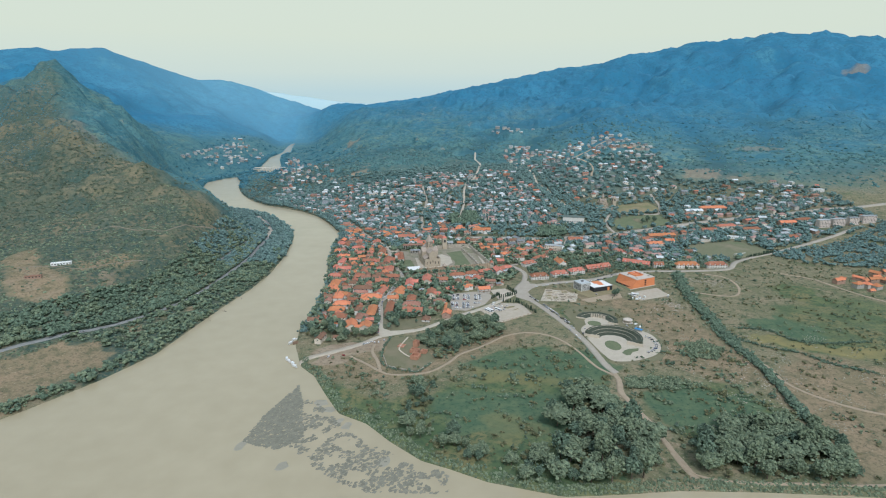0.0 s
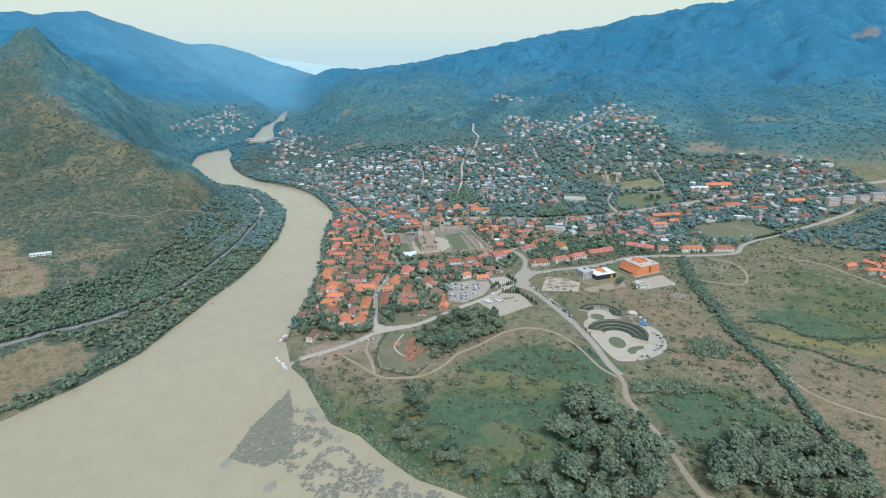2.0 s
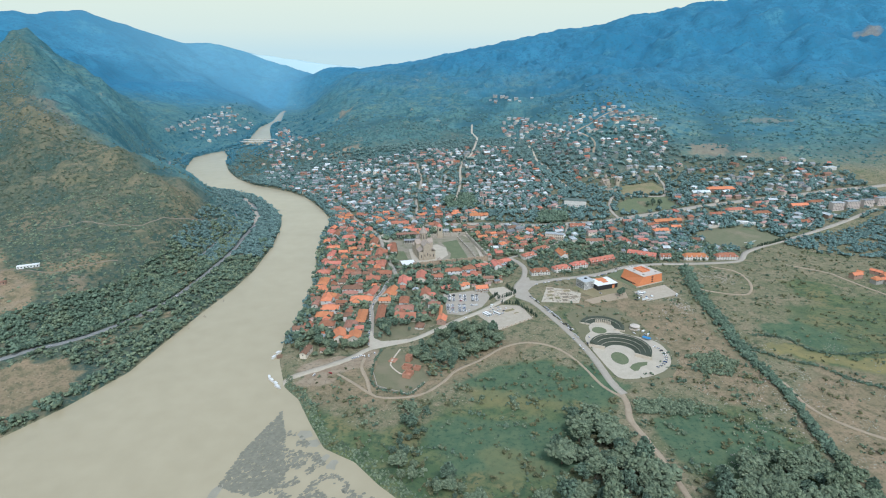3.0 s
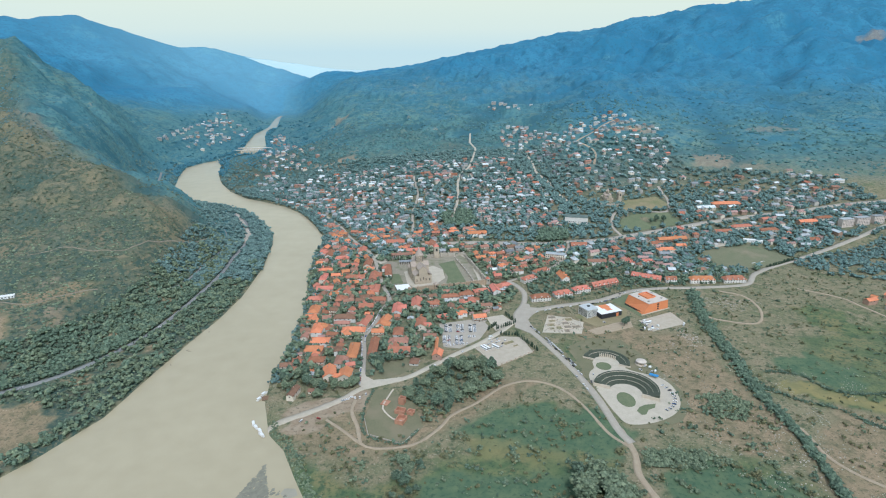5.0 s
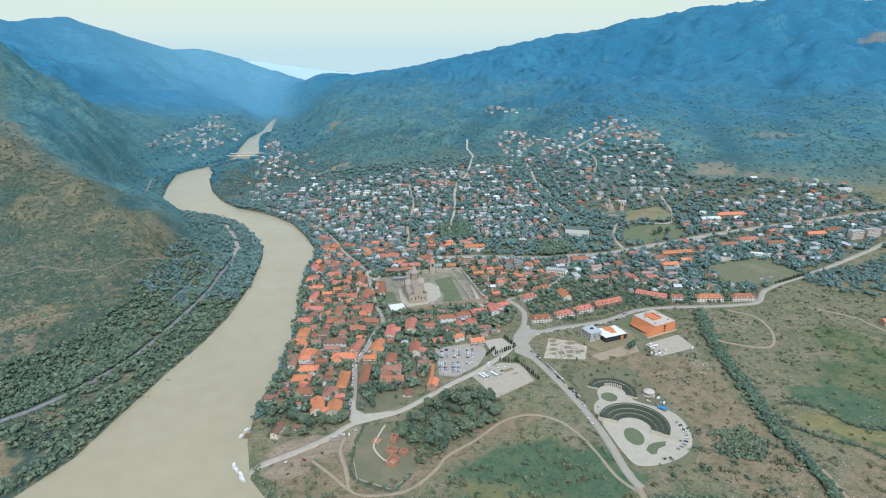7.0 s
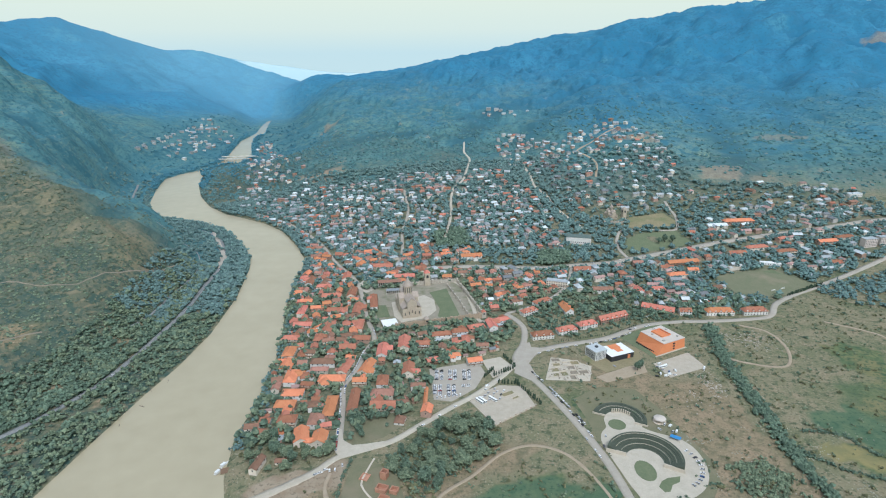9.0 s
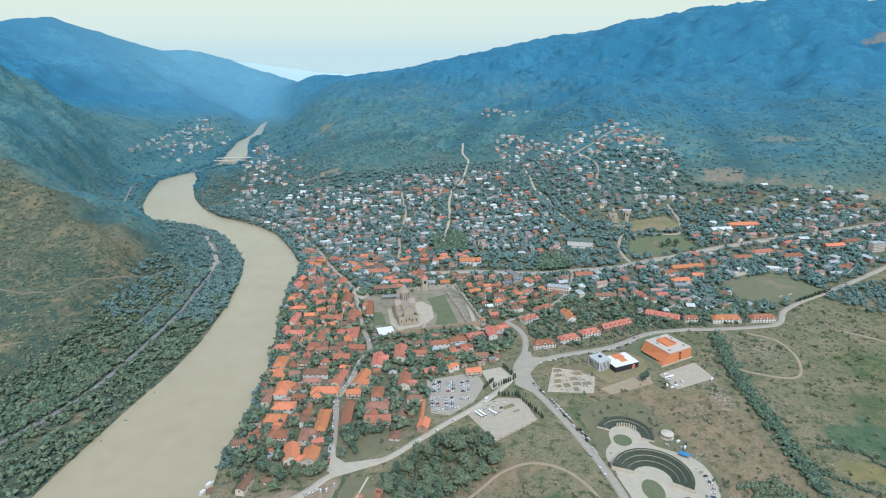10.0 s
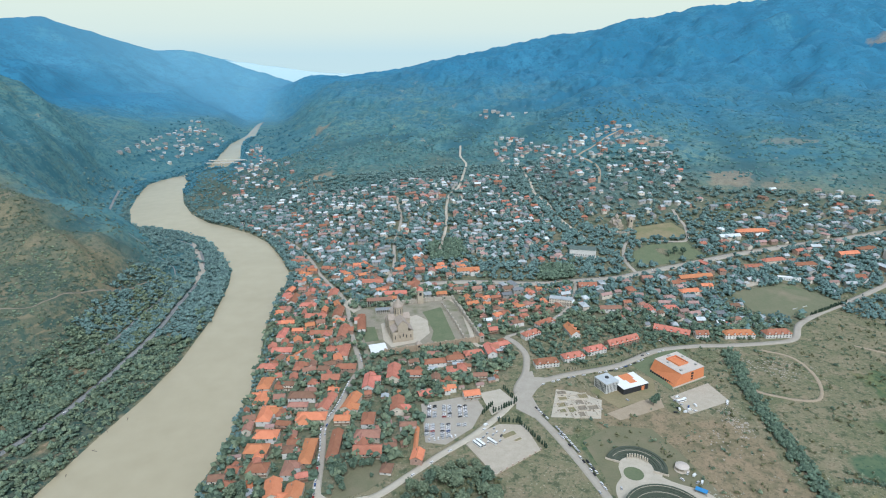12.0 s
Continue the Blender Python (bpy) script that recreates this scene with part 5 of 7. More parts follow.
def battlement_wall(name, points, h, t, label, mat=STONE, plain=False):
    """A thick stone wall through the points with merlons on top, standing on the ground."""
    base = thing(name, label, "wall", at=(points[0][0], points[0][1], ground_z(*points[0])))
    back = base.matrix_basis.inverted()
    for (ax, ay), (bx, by) in zip(points, points[1:]):
        l = math.hypot(bx - ax, by - ay)
        zz = min(ground_z(ax, ay), ground_z(bx, by))
        m = back @ pose(ax, ay, zz, 0, 0, math.degrees(math.atan2(by - ay, bx - ax)))
        bm = boxes((0, l, -t / 2, t / 2, -2, h))
        bmesh.ops.transform(bm, matrix=m, verts=bm.verts)
        part("wall_run", bm, mat, base)
        if plain:
            continue
        bm = bmesh.new()
        for k in range(int(l / 3)):
            box(bm, k * 3 + 0.4, k * 3 + 1.9, -t / 2, t / 2 - 0.4, h, h + 1.1)
        bmesh.ops.transform(bm, matrix=m, verts=bm.verts)
        part("merlons", bm, mat, base)
        bm = bmesh.new()
        for k in range(int(l / 14) + 1):
            tube(bm, min(k * 14.0, l), 0, -2, h + 1.5, 2.0, 1.8, 10)
        bmesh.ops.transform(bm, matrix=m, verts=bm.verts)
        part("buttresses", bm, mat, base)
    return base


BROWN_STONE = material("brown_wall_stone", (0.33, 0.25, 0.17), (0.46, 0.37, 0.27), 5, 0.95, 0.4)
battlement_wall("churchyard_wall", [(-50, 950), (14, 967), (76, 984)], 7.5, 1.6, "high brown stone wall with battlements on the churchyard's front", BROWN_STONE)
battlement_wall("churchyard_wall", [(76, 984), (60, 1046), (40, 1121)], 5.5, 1.4, "pale stone wall with battlements beside a lane")
battlement_wall("churchyard_wall", [(40, 1121), (-9, 1114), (-55, 1100)], 6.0, 1.4, "pale stone wall at the churchyard's back")
battlement_wall("churchyard_wall", [(24, 1104), (42, 1040), (54, 985)], 3.0, 1.0, "low pale stone wall along the lawn")


def tower(name, label, x, y, w, h, turn, mat, roof):
    base = thing(name, label, "tower", at=(x, y, ground_z(x, y)), turn=turn)
    part("shaft", boxes((-w / 2, w / 2, -w / 2, w / 2, -2, h)), mat, base)
    part("cornice", boxes((-w / 2 - 0.4, w / 2 + 0.4, -w / 2 - 0.4, w / 2 + 0.4, h, h + 0.6)), mat, base)
    for k in range(4):
        bm = boxes((-w * 0.2, w * 0.2, -w / 2 - 0.08, -w / 2 + 0.08, h * 0.62, h * 0.86))
        bmesh.ops.transform(bm, matrix=pose(0, 0, 0, 0, 0, 90 * k), verts=bm.verts)
        part("opening", bm, GLASS, base)
    bm = bmesh.new()
    bmesh.ops.create_cone(bm, cap_ends=True, segments=4, radius1=w * 0.78, radius2=0.05, depth=w * 0.6, matrix=pose(0, 0, h + 0.6 + w * 0.3, 0, 0, 45))
    part("roof", bm, roof, base)
    return base


tower("bell_tower", "pale stone bell tower over the churchyard gate", -10, 1112, 9, 21, 12, SANDSTONE, ROOF_RED)
tower("gate_tower", "squat brown stone gate tower in the churchyard wall", -8, 962, 6.5, 9.5, 16, BROWN_STONE, STONE_ROOF)
tower("corner_tower", "squat stone tower at the wall's corner", 75, 985, 6, 9, 16, STONE, ROOF_RED)


def portico(name, label, x, y, l, w, h, turn, roof, wall):
    base = thing(name, label, "building", at=(x, y, ground_z(x, y)), turn=turn)
    part("body", boxes((-l / 2, l / 2, 0, w / 2, -1, h)), wall, base)
    part("roof", boxes((-l / 2 - 0.5, l / 2 + 0.5, -w / 2 - 0.5, w / 2 + 0.5, h, h + 0.5)), roof, base)
    n = max(4, int(l / 3.2))
    for k in range(n + 1):
        xx = -l / 2 + 0.4 + (l - 0.8) * k / n
        part("column", boxes((xx - 0.3, xx + 0.3, -w / 2, -w / 2 + 0.6, -1, h)), WALL_WHITE, base)
        if k < n:
            part("window", boxes((xx + 0.9, xx + 2.2, -0.08, 0.05, 1.0, h - 0.8)), GLASS, base)
    return base


portico("arcaded_palace", "two-storey stone palace with a pillared arcade", -72, 1108, 38, 12, 8.5, 8, ROOF_BROWN, SANDSTONE)
portico("arcaded_palace", "white-pillared gallery beside the churchyard lawn", -62, 1078, 26, 9, 6.0, 8, ROOF_GREY, WALL_CREAM)

marquee = thing("marquee", "flat white tent roof on posts in the churchyard", "tent", at=(-60, 960, ground_z(-60, 960)), turn=16)
part("canopy", boxes((-11, 11, -12, 12, 4.6, 5.0)), WHITE, marquee, "white tent canopy")
for px_ in (-10.5, 0, 10.5):
    for py_ in (-11.5, 11.5):
        part("post", boxes((px_ - 0.15, px_ + 0.15, py_ - 0.15, py_ + 0.15, -0.5, 4.6)), WOOD, marquee)


# ---- the orange hall, the white gallery and other large buildings ----
ORANGE = material("orange_cladding", (0.62, 0.22, 0.09), (0.70, 0.27, 0.12), 9, 0.7, 0.03)
FLAT_ROOF = material("pale_flat_roof", (0.50, 0.44, 0.38), (0.62, 0.56, 0.49), 7, 0.85, 0.05)
PALE_STEP = material("pale_concrete_steps", (0.44, 0.44, 0.42), (0.55, 0.55, 0.52), 4, 0.9, 0.1)
BLACK = material("black_cladding", (0.025, 0.028, 0.032), (0.05, 0.052, 0.056), 4, 0.35, 0.02)

hall = thing("orange_hall", "large orange-clad hall with a pale flat roof", "building", at=(294, 897, ground_z(294, 897)), turn=27)
bm = bmesh.new()
lo = [(-21, -24), (30, -24), (30, 19), (-13, 19)]
hi = [(-8, -23), (29, -23), (29, 17), (-8, 17)]
a = [bm.verts.new((x, y, -1)) for x, y in lo]
b = [bm.verts.new((x, y, 13.5)) for x, y in hi]
bm.faces.new(a[::-1]), bm.faces.new(b)
for k in range(4):
    bm.faces.new((a[k - 1], a[k], b[k], b[k - 1]))
part("body", bm, ORANGE, hall, "sloping orange-clad walls")
part("roof", boxes((-8.3, 29.3, -23.3, -9, 13.5, 14.0), (-8.3, 3, -9, 9, 13.5, 14.0), (18, 29.3, -9, 9, 13.5, 14.0), (-8.3, 29.3, 9, 17.3, 13.5, 14.0)), FLAT_ROOF, hall, "pale flat roof")
part("roof_well", boxes((3, 18, -9, 9, 13.52, 13.62)), ORANGE, hall)
part("parapet", boxes((2.6, 3, -9, 9, 14, 15.8), (18, 18.4, -9, 9, 14, 15.8), (2.6, 18.4, 9, 9.4, 14, 15.8), (2.6, 18.4, -9.4, -9, 14, 15.8)), ORANGE, hall)
for x, y, l, w in ((-4, -18, 3, 2.4), (22, -17, 2.4, 2.4), (24, 3, 2, 3), (-3, 2, 2, 2), (10, 13, 4, 2)):
    part("roof_plant", boxes((x, x + l, y, y + w, 14.0, 15.2)), WALL_DULL, hall, "grey roof plant box")
for z in (2.5, 6.0, 9.5):
    part("window", boxes((8.0, 11.0, -23.98, -23.0, z, z + 2.0)), GLASS, hall)
for k in range(11):
    part("window", boxes((-17.2, -16.2, -19.5 + 3.2 * k, -17.6 + 3.2 * k, 0.2, 2.4)), GLASS, hall)
part("ledge", boxes((-23, 31.5, -26, -24.1, -1, 0.8)), CONCRETE, hall)

gallery = thing("white_gallery", "white modern building with vertical fins", "building", at=(209.5, 868, ground_z(209.5, 868)), turn=27)
gallery.scale = (0.8, 0.8, 0.92)
part("body", boxes((-11.5, 11.5, -12, 12, -1, 13)), WALL_WHITE, gallery)
part("roof", boxes((-11.8, 11.8, -12.3, 12.3, 13, 13.5)), ROOF_PALE, gallery, "white flat roof")
for k in range(9):
    x = -10.8 + 2.7 * k
    part("fin", boxes((x - 0.3, x + 0.3, -12.9, -12.0, -1, 13)), WHITE, gallery)
    part("window", boxes((x + 0.5, x + 2.0, -12.1, -11.9, 1, 12)) if k < 8 else boxes((11.42, 11.6, -8, -4, 2, 11)), GLASS, gallery)
    part("window", boxes((-11.6, -11.42, -11 + 2.5 * k, -9.8 + 2.5 * k, 1, 12)), GLASS, gallery)
part("skylight", tube(bmesh.new(), 2, 2, 13.4, 14.6, 3.2, 2.8, 14), BLACK, gallery)
annex = thing("black_annex", "low black-clad annex with a white roof", "building", at=(236, 871, ground_z(236, 871)), turn=22)
annex.scale = (1.32, 1.0, 0.92)
part("body", boxes((-13, 13, -13, 13, -1, 8)), BLACK, annex, "black-clad walls")
part("roof", boxes((-13.3, 13.3, -13.3, 2, 8, 8.4), (-13.3, -4, 2, 13.3, 8, 8.4), (7, 13.3, 2, 13.3, 8, 8.4)), WHITE, annex, "white flat roof")
part("roof_terrace", boxes((-4, 7, 2, 13.3, 8, 8.25), (-2, 5, -6, 2, 8.42, 8.6)), ORANGE, annex, "orange roof terrace")
part("doorway", boxes((6, 9, -13.12, -12.9, 0, 6)), ORANGE, annex)


def slab(name, label, x, y, l, w, h, turn, mat, roof, floors, category="building", group=""):
    base = thing(name, label, category, group, (x, y, ground_z(x, y)), turn)
    part("body", boxes((-l / 2, l / 2, -w / 2, w / 2, -2, h)), mat, base)
    part("roof", boxes((-l / 2 - 0.3, l / 2 + 0.3, -w / 2 - 0.3, w / 2 + 0.3, h, h + 0.5)), roof, base)
    n = int(l / 3.6)
    for f in range(floors):
        for k in range(n):
            xx, zz = -l / 2 + (k + 0.5) * l / n, 1.0 + f * h / floors
            part("window", boxes((xx - 0.8, xx + 0.8, -w / 2 - 0.06, -w / 2 + 0.06, zz, zz + 1.5)), GLASS, base)
    return base


for x, y in ((548, 1071), (567, 1078)):
    goal = thing("football_goal", "white football goal on worn grass", "goal", "football goals", (x, y, ground_z(x, y) + 0.4), 22)
    part("crossbar", boxes((-3.66, 3.66, -0.12, 0.12, 2.3, 2.54)), WHITE, goal)
    for s in (-1, 1):
        part("post", boxes((s * 3.6 - 0.12, s * 3.6 + 0.12, -0.12, 0.12, -0.3, 2.3)), WHITE, goal)
    part("net", boxes((-3.6, 3.6, 0.9, 1.0, -0.2, 2.2)), WALL_WHITE, goal, "white net")
for x, y in ((519, 1161), (541, 1169), (556, 1173)):
    stand = thing("bleacher", "pale stepped bleacher beside the pitch", "bleacher", "bleachers", (x, y, ground_z(x, y) + 0.4), 20)
    for k in range(4):
        part("step", boxes((-7, 7, k * 1.6 - 3.2, k * 1.6 - 1.6, -0.5, 0.5 + 0.5 * k)), PALE_STEP, stand)
PINK = material("pale_pink_render", (0.56, 0.48, 0.43), (0.66, 0.58, 0.52), 5, 0.9, 0.1)
for x, y, l in ((812, 1236, 26), (848, 1244, 30), (884, 1250, 24), (924, 1260, 34)):
    slab("apartment_block", "pale pink five-storey apartment block", x, y, l, 12, 15, 10, PINK, ROOF_GREY, 5, "apartment block", "apartment blocks")
slab("sports_hall", "white sports hall with a dark sheet roof", 278, 1270, 46, 22, 11, -14, WALL_WHITE, material("dark_green_roof", (0.10, 0.14, 0.12), (0.15, 0.19, 0.17), 6, 0.6, 0.05), 1)
slab("grandstand", "long low white stand beside the football pitch", 596, 1172, 34, 7, 4.5, -14, WHITE, WHITE, 1)
slab("school", "cream three-storey school behind trees", 205, 1100, 34, 12, 10, -18, WALL_CREAM, ROOF_GREY, 3)
church("monastery_church", "small sandstone monastery church with a pointed dome", (374, 1372, ground_z(374, 1372)), 10, 0.55)
tower("monastery_tower", "pale stone bell tower beside a monastery church", 398, 1384, 8, 17, 10, SANDSTONE, STONE_ROOF)
battlement_wall("monastery_wall", [(350, 1356), (392, 1352), (404, 1392)], 4, 1.2, "pale stone monastery wall")
slab("hillside_shed", "long low white shed on a dry hillside", -569, 806, 26, 6, 3.2, 24, WHITE, WHITE, 1, "shed")
slab("hillside_shed", "long low brown shed on a dry hillside", -574, 753, 20, 6, 2.8, 20, WALL_BRICK, ROOF_BROWN, 1, "shed")
slab("hall_far", "long pale sheet-roofed shed on a dry hillside", 868, 1486, 26, 12, 5, 10, WALL_WHITE, ROOF_PALE, 1, "shed")
slab("hall_far", "large pale sheet-roofed shed among fields", 930, 1462, 32, 14, 6, 10, WALL_WHITE, ROOF_PALE, 1, "shed")


# ---- the open-air theatre ----
SEATS = material("dark_theatre_steps", (0.066, 0.082, 0.060), (0.096, 0.110, 0.080), 5, 0.8, 0.1)
PALE = material("pale_theatre_stone", (0.50, 0.435, 0.345), (0.61, 0.54, 0.44), 5, 0.9, 0.1)


def sector(bm, cx, cy, r0, r1, a0, a1, z0, z1, n=28):
    ring = [(cx + r1 * math.cos(radians(a0 + (a1 - a0) * k / n)), cy + r1 * math.sin(radians(a0 + (a1 - a0) * k / n))) for k in range(n + 1)]
    ring2 = [(cx + r0 * math.cos(radians(a0 + (a1 - a0) * k / n)), cy + r0 * math.sin(radians(a0 + (a1 - a0) * k / n))) for k in range(n + 1)]
    ring = ring2 + ring[::-1]
    lo, hi = [bm.verts.new((x, y, z0)) for x, y in ring], [bm.verts.new((x, y, z1)) for x, y in ring]
    for k in range(2 * n + 2):
        bm.faces.new((lo[k - 1], lo[k], hi[k], hi[k - 1]))
    for k in range(n):
        j = 2 * n + 1 - k
        bm.faces.new((hi[k], hi[k + 1], hi[j - 1], hi[j])), bm.faces.new((lo[k + 1], lo[k], lo[j], lo[j - 1]))
    return bm


def theatre(label, x, y, r_in, r_out, tiers, step, a0, a1, columns):
    base = thing("open_air_theatre", label, "theatre", "open-air theatres", (x, y, ground_z(x, y)))
    wide = (r_out - r_in) / tiers
    for k in range(tiers):
        part("tier", sector(bmesh.new(), 0, 0, r_in + wide * k, r_in + wide * (k + 1), a0, a1, -0.5, step * (k + 1)), SEATS, base)
    for k in range(3, tiers, 3):
        part("aisle_kerb", sector(bmesh.new(), 0, 0, r_in + wide * k - 0.13, r_in + wide * k + 0.13, a0 + 12, a1 - 10, 0, step * k + 0.5), PALE, base)
    for a in (a0, a1):
        bm = boxes((r_in - 0.5, r_out + 1, -0.5, 0.5, -0.5, step * tiers * 0.55))
        bmesh.ops.transform(bm, matrix=pose(0, 0, 0, 0, 0, a), verts=bm.verts)
        part("end_wall", bm, PALE, base)
    for k in range(columns):
        a = radians(a0 + (a1 - a0) * (0.3 + 0.45 * k / max(1, columns - 1)))
        part("column", tube(bmesh.new(), (r_in - 1.5) * math.cos(a), (r_in - 1.5) * math.sin(a), -0.5, 4.8, 0.85, 0.75, 8), PALE, base)
    return base


theatre("horseshoe open-air theatre with dark steps beside a plaza", 205, 669, 17.5, 35, 10, 0.72, -31, 156, 0)
theatre("smaller horseshoe theatre with dark steps and pale columns", 200, 733, 15.5, 27.5, 5, 0.7, -25, 152, 9)
patch("stage_lawn", [(201 + 9.5 * math.cos(k * 0.3307), 655 + 14 * math.sin(k * 0.3307)) for k in range(19)], LAWN, 0.5, "round lawn in the middle of the stage", "lawn")
patch("stage_lawn", [(195 + 9 * math.cos(k * 0.3307), 725 + 9 * math.sin(k * 0.3307)) for k in range(19)], LAWN, 0.5, "round lawn in the middle of the stage", "lawn")
patch("plaza_lawn", [(206, 634), (211, 641), (218, 645), (230, 647), (227, 640), (219, 636), (214, 628), (209, 627)], LAWN, 0.45, "curved lawn beside the theatre", "lawn")
patch("theatre_lawn", [(160, 773), (195, 797), (235, 791), (251, 748), (262, 700), (268, 670), (264, 640), (246, 616), (216, 604), (194, 606), (180, 640), (171, 690), (166, 735)], TRIM_GRASS, 0.14, "trimmed olive-green grass round the open-air theatres", "lawn")
awning = thing("awning", "blue canvas awning on posts behind the theatre", "awning", at=(246, 700, ground_z(246, 700)), turn=-35)
part("canopy", boxes((-5, 5, -2.6, 2.6, 3.0, 3.25)), material("blue_canvas", (0.05, 0.22, 0.48), (0.08, 0.28, 0.55), 3, 0.7, 0.05), awning, "blue canvas canopy")
for px_ in (-4.7, 4.7):
    for py_ in (-2.3, 2.3):
        part("post", boxes((px_ - 0.1, px_ + 0.1, py_ - 0.1, py_ + 0.1, -0.5, 3.0)), WOOD, awning)
pavilion = thing("pavilion", "small round stone pavilion with a flat dome", "pavilion", at=(241, 730, ground_z(241, 730)))
part("base", tube(bmesh.new(), 0, 0, -0.5, 0.6, 7, 7, 12), PALE, pavilion)
part("dome", tube(bmesh.new(), 0, 0, 4.2, 6.2, 6.4, 2.0, 12), FLAT_ROOF, pavilion)
for k in range(8):
    part("column", tube(bmesh.new(), 5.6 * math.cos(k * 0.785), 5.6 * math.sin(k * 0.785), 0.5, 4.3, 0.35, 0.3, 6), PALE, pavilion)


# ---- ruins ----
dig = thing("excavated_ruins", "pale stone foundations of excavated ruins in dry grass", "ruins", at=(166, 838, ground_z(166, 838)), turn=8)
q = random.Random(3)
rooms = []
for row in range(5):
    x = -29.0
    while x < 30:
        l = q.uniform(6, 13)
        rooms.append((x, row * 11.0 - 27, l, q.uniform(7.5, 10.5)))
        x += l + q.uniform(0.3, 2.0)
for x, y, l, w in rooms:
    c8, s8 = math.cos(radians(8)), math.sin(radians(8))
    u, v = x + l / 2, y + w / 2
    u, v = 166 + c8 * u - s8 * v, 838 + s8 * u + c8 * v
    if not inside(np.array([u]), np.array([v]), EXCAVATION)[0] or along(np.array([u]), np.array([v]), EXCAVATION + EXCAVATION[:1])[0][0] < 4:
        continue
    if q.random() < 0.6:
        part("room_floor", boxes((x + 0.7, x + l - 0.7, y + 0.7, y + w - 0.7, -0.6, q.uniform(0.35, 0.55))), SOIL if q.random() < 0.6 else DRYGRASS, dig)
    for u0, u1, v0, v1 in ((x, x + l, y, y + 0.7), (x, x + l, y + w - 0.7, y + w), (x, x + 0.7, y + 0.7, y + w - 0.7), (x + l - 0.7, x + l, y + 0.7, y + w - 0.7)):
        if q.random() < 0.8:
            part("foundation_wall", boxes((u0, u1, v0, v1, -0.6, q.uniform(0.8, 1.7))), PALE, dig)
for k in range(150):
    x, y, r_ = q.uniform(-28, 30), q.uniform(-26, 26), q.uniform(0.5, 1.5)
    if inside(np.array([166 + x]), np.array([838 + y]), EXCAVATION)[0]:
        bm = bmesh.new()
        bmesh.ops.create_icosphere(bm, subdivisions=1, radius=r_)
        for v in bm.verts:
            v.co = Vector((v.co.x * q.uniform(0.7, 1.3) + x, v.co.y * q.uniform(0.7, 1.3) + y, v.co.z * 0.6 + 0.5))
        part("rubble", bm, STONE if k % 3 else SOIL, dig)
BRICK = material("red_ruin_brick", (0.38, 0.19, 0.12), (0.50, 0.28, 0.19), 3, 0.9, 0.3)
ruin = thing("brick_ruins", "roofless red brick ruins on a lawn", "ruins", at=(-44, 630, ground_z(-44, 630)), turn=-20)
for x, y, l, w, h in ((-3, 20, 6, 7, 8), (2, 4, 10, 8, 4.5), (9, -10, 9, 12, 5), (13, 6, 7, 7, 4), (-20, 14, 8, 9, 1.2)):
    t = 0.8
    part("brick_shell", boxes((x - l / 2, x + l / 2, y - w / 2, y - w / 2 + t, -1, h), (x - l / 2, x + l / 2, y + w / 2 - t, y + w / 2, -1, h * 0.9), (x - l / 2, x - l / 2 + t, y - w / 2 + t, y + w / 2 - t, -1, h * 0.95), (x + l / 2 - t, x + l / 2, y - w / 2 + t, y + w / 2 - t, -1, h * 0.8)), BRICK, ruin)
    part("floor", boxes((x - l / 2 + t, x + l / 2 - t, y - w / 2 + t, y + w / 2 - t, -1, 0.3)), BRICK, ruin)
ribbon("garden_path", [(-52, 676), (-58, 655), (-60, 640), (-48, 622), (-38, 618)], 1.8, PALE, 0.5, 0, "pale gravel path through the ruin garden", "path")
battlement_wall("garden_wall", [(-77, 622), (-70, 596), (-36, 581), (-20, 604)], 1.3, 0.6, "low stone wall round the ruin garden", STONE, True)

line = curve([(-72, 676), (-77, 650), (-77, 622), (-70, 596), (-36, 582), (-20, 603)], 1.5)
r = np.random.RandomState(160)
k = r.randint(0, len(line), 170)
GARDEN_HEDGE = (line[k, 0] + r.normal(size=170) * 0.7 - 1.5, line[k, 1] + r.normal(size=170) * 0.7 - 1.0, r.uniform(0.7, 1.5, 170))

# two long bridges over the upper river
for y, l in ((2318, 116), (2372, 126)):
    bridge = thing("river_bridge", "long pale concrete bridge over the upper river", "bridge", "river bridges", (-738, y, WATER_Z), 4)
    part("deck", boxes((-l / 2, l / 2, -4.5, 4.5, 7.5, 9.0)), CONCRETE, bridge)
    for s in (-1, 1):
        part("parapet", boxes((-l / 2, l / 2, s * 4.3 - 0.15, s * 4.3 + 0.15, 9.0, 10.1)), WALL_WHITE, bridge)
    for k in range(3):
        part("pier", boxes((-30 + 30 * k - 1, -30 + 30 * k + 1, -3.5, 3.5, -4, 7.5)), CONCRETE, bridge)

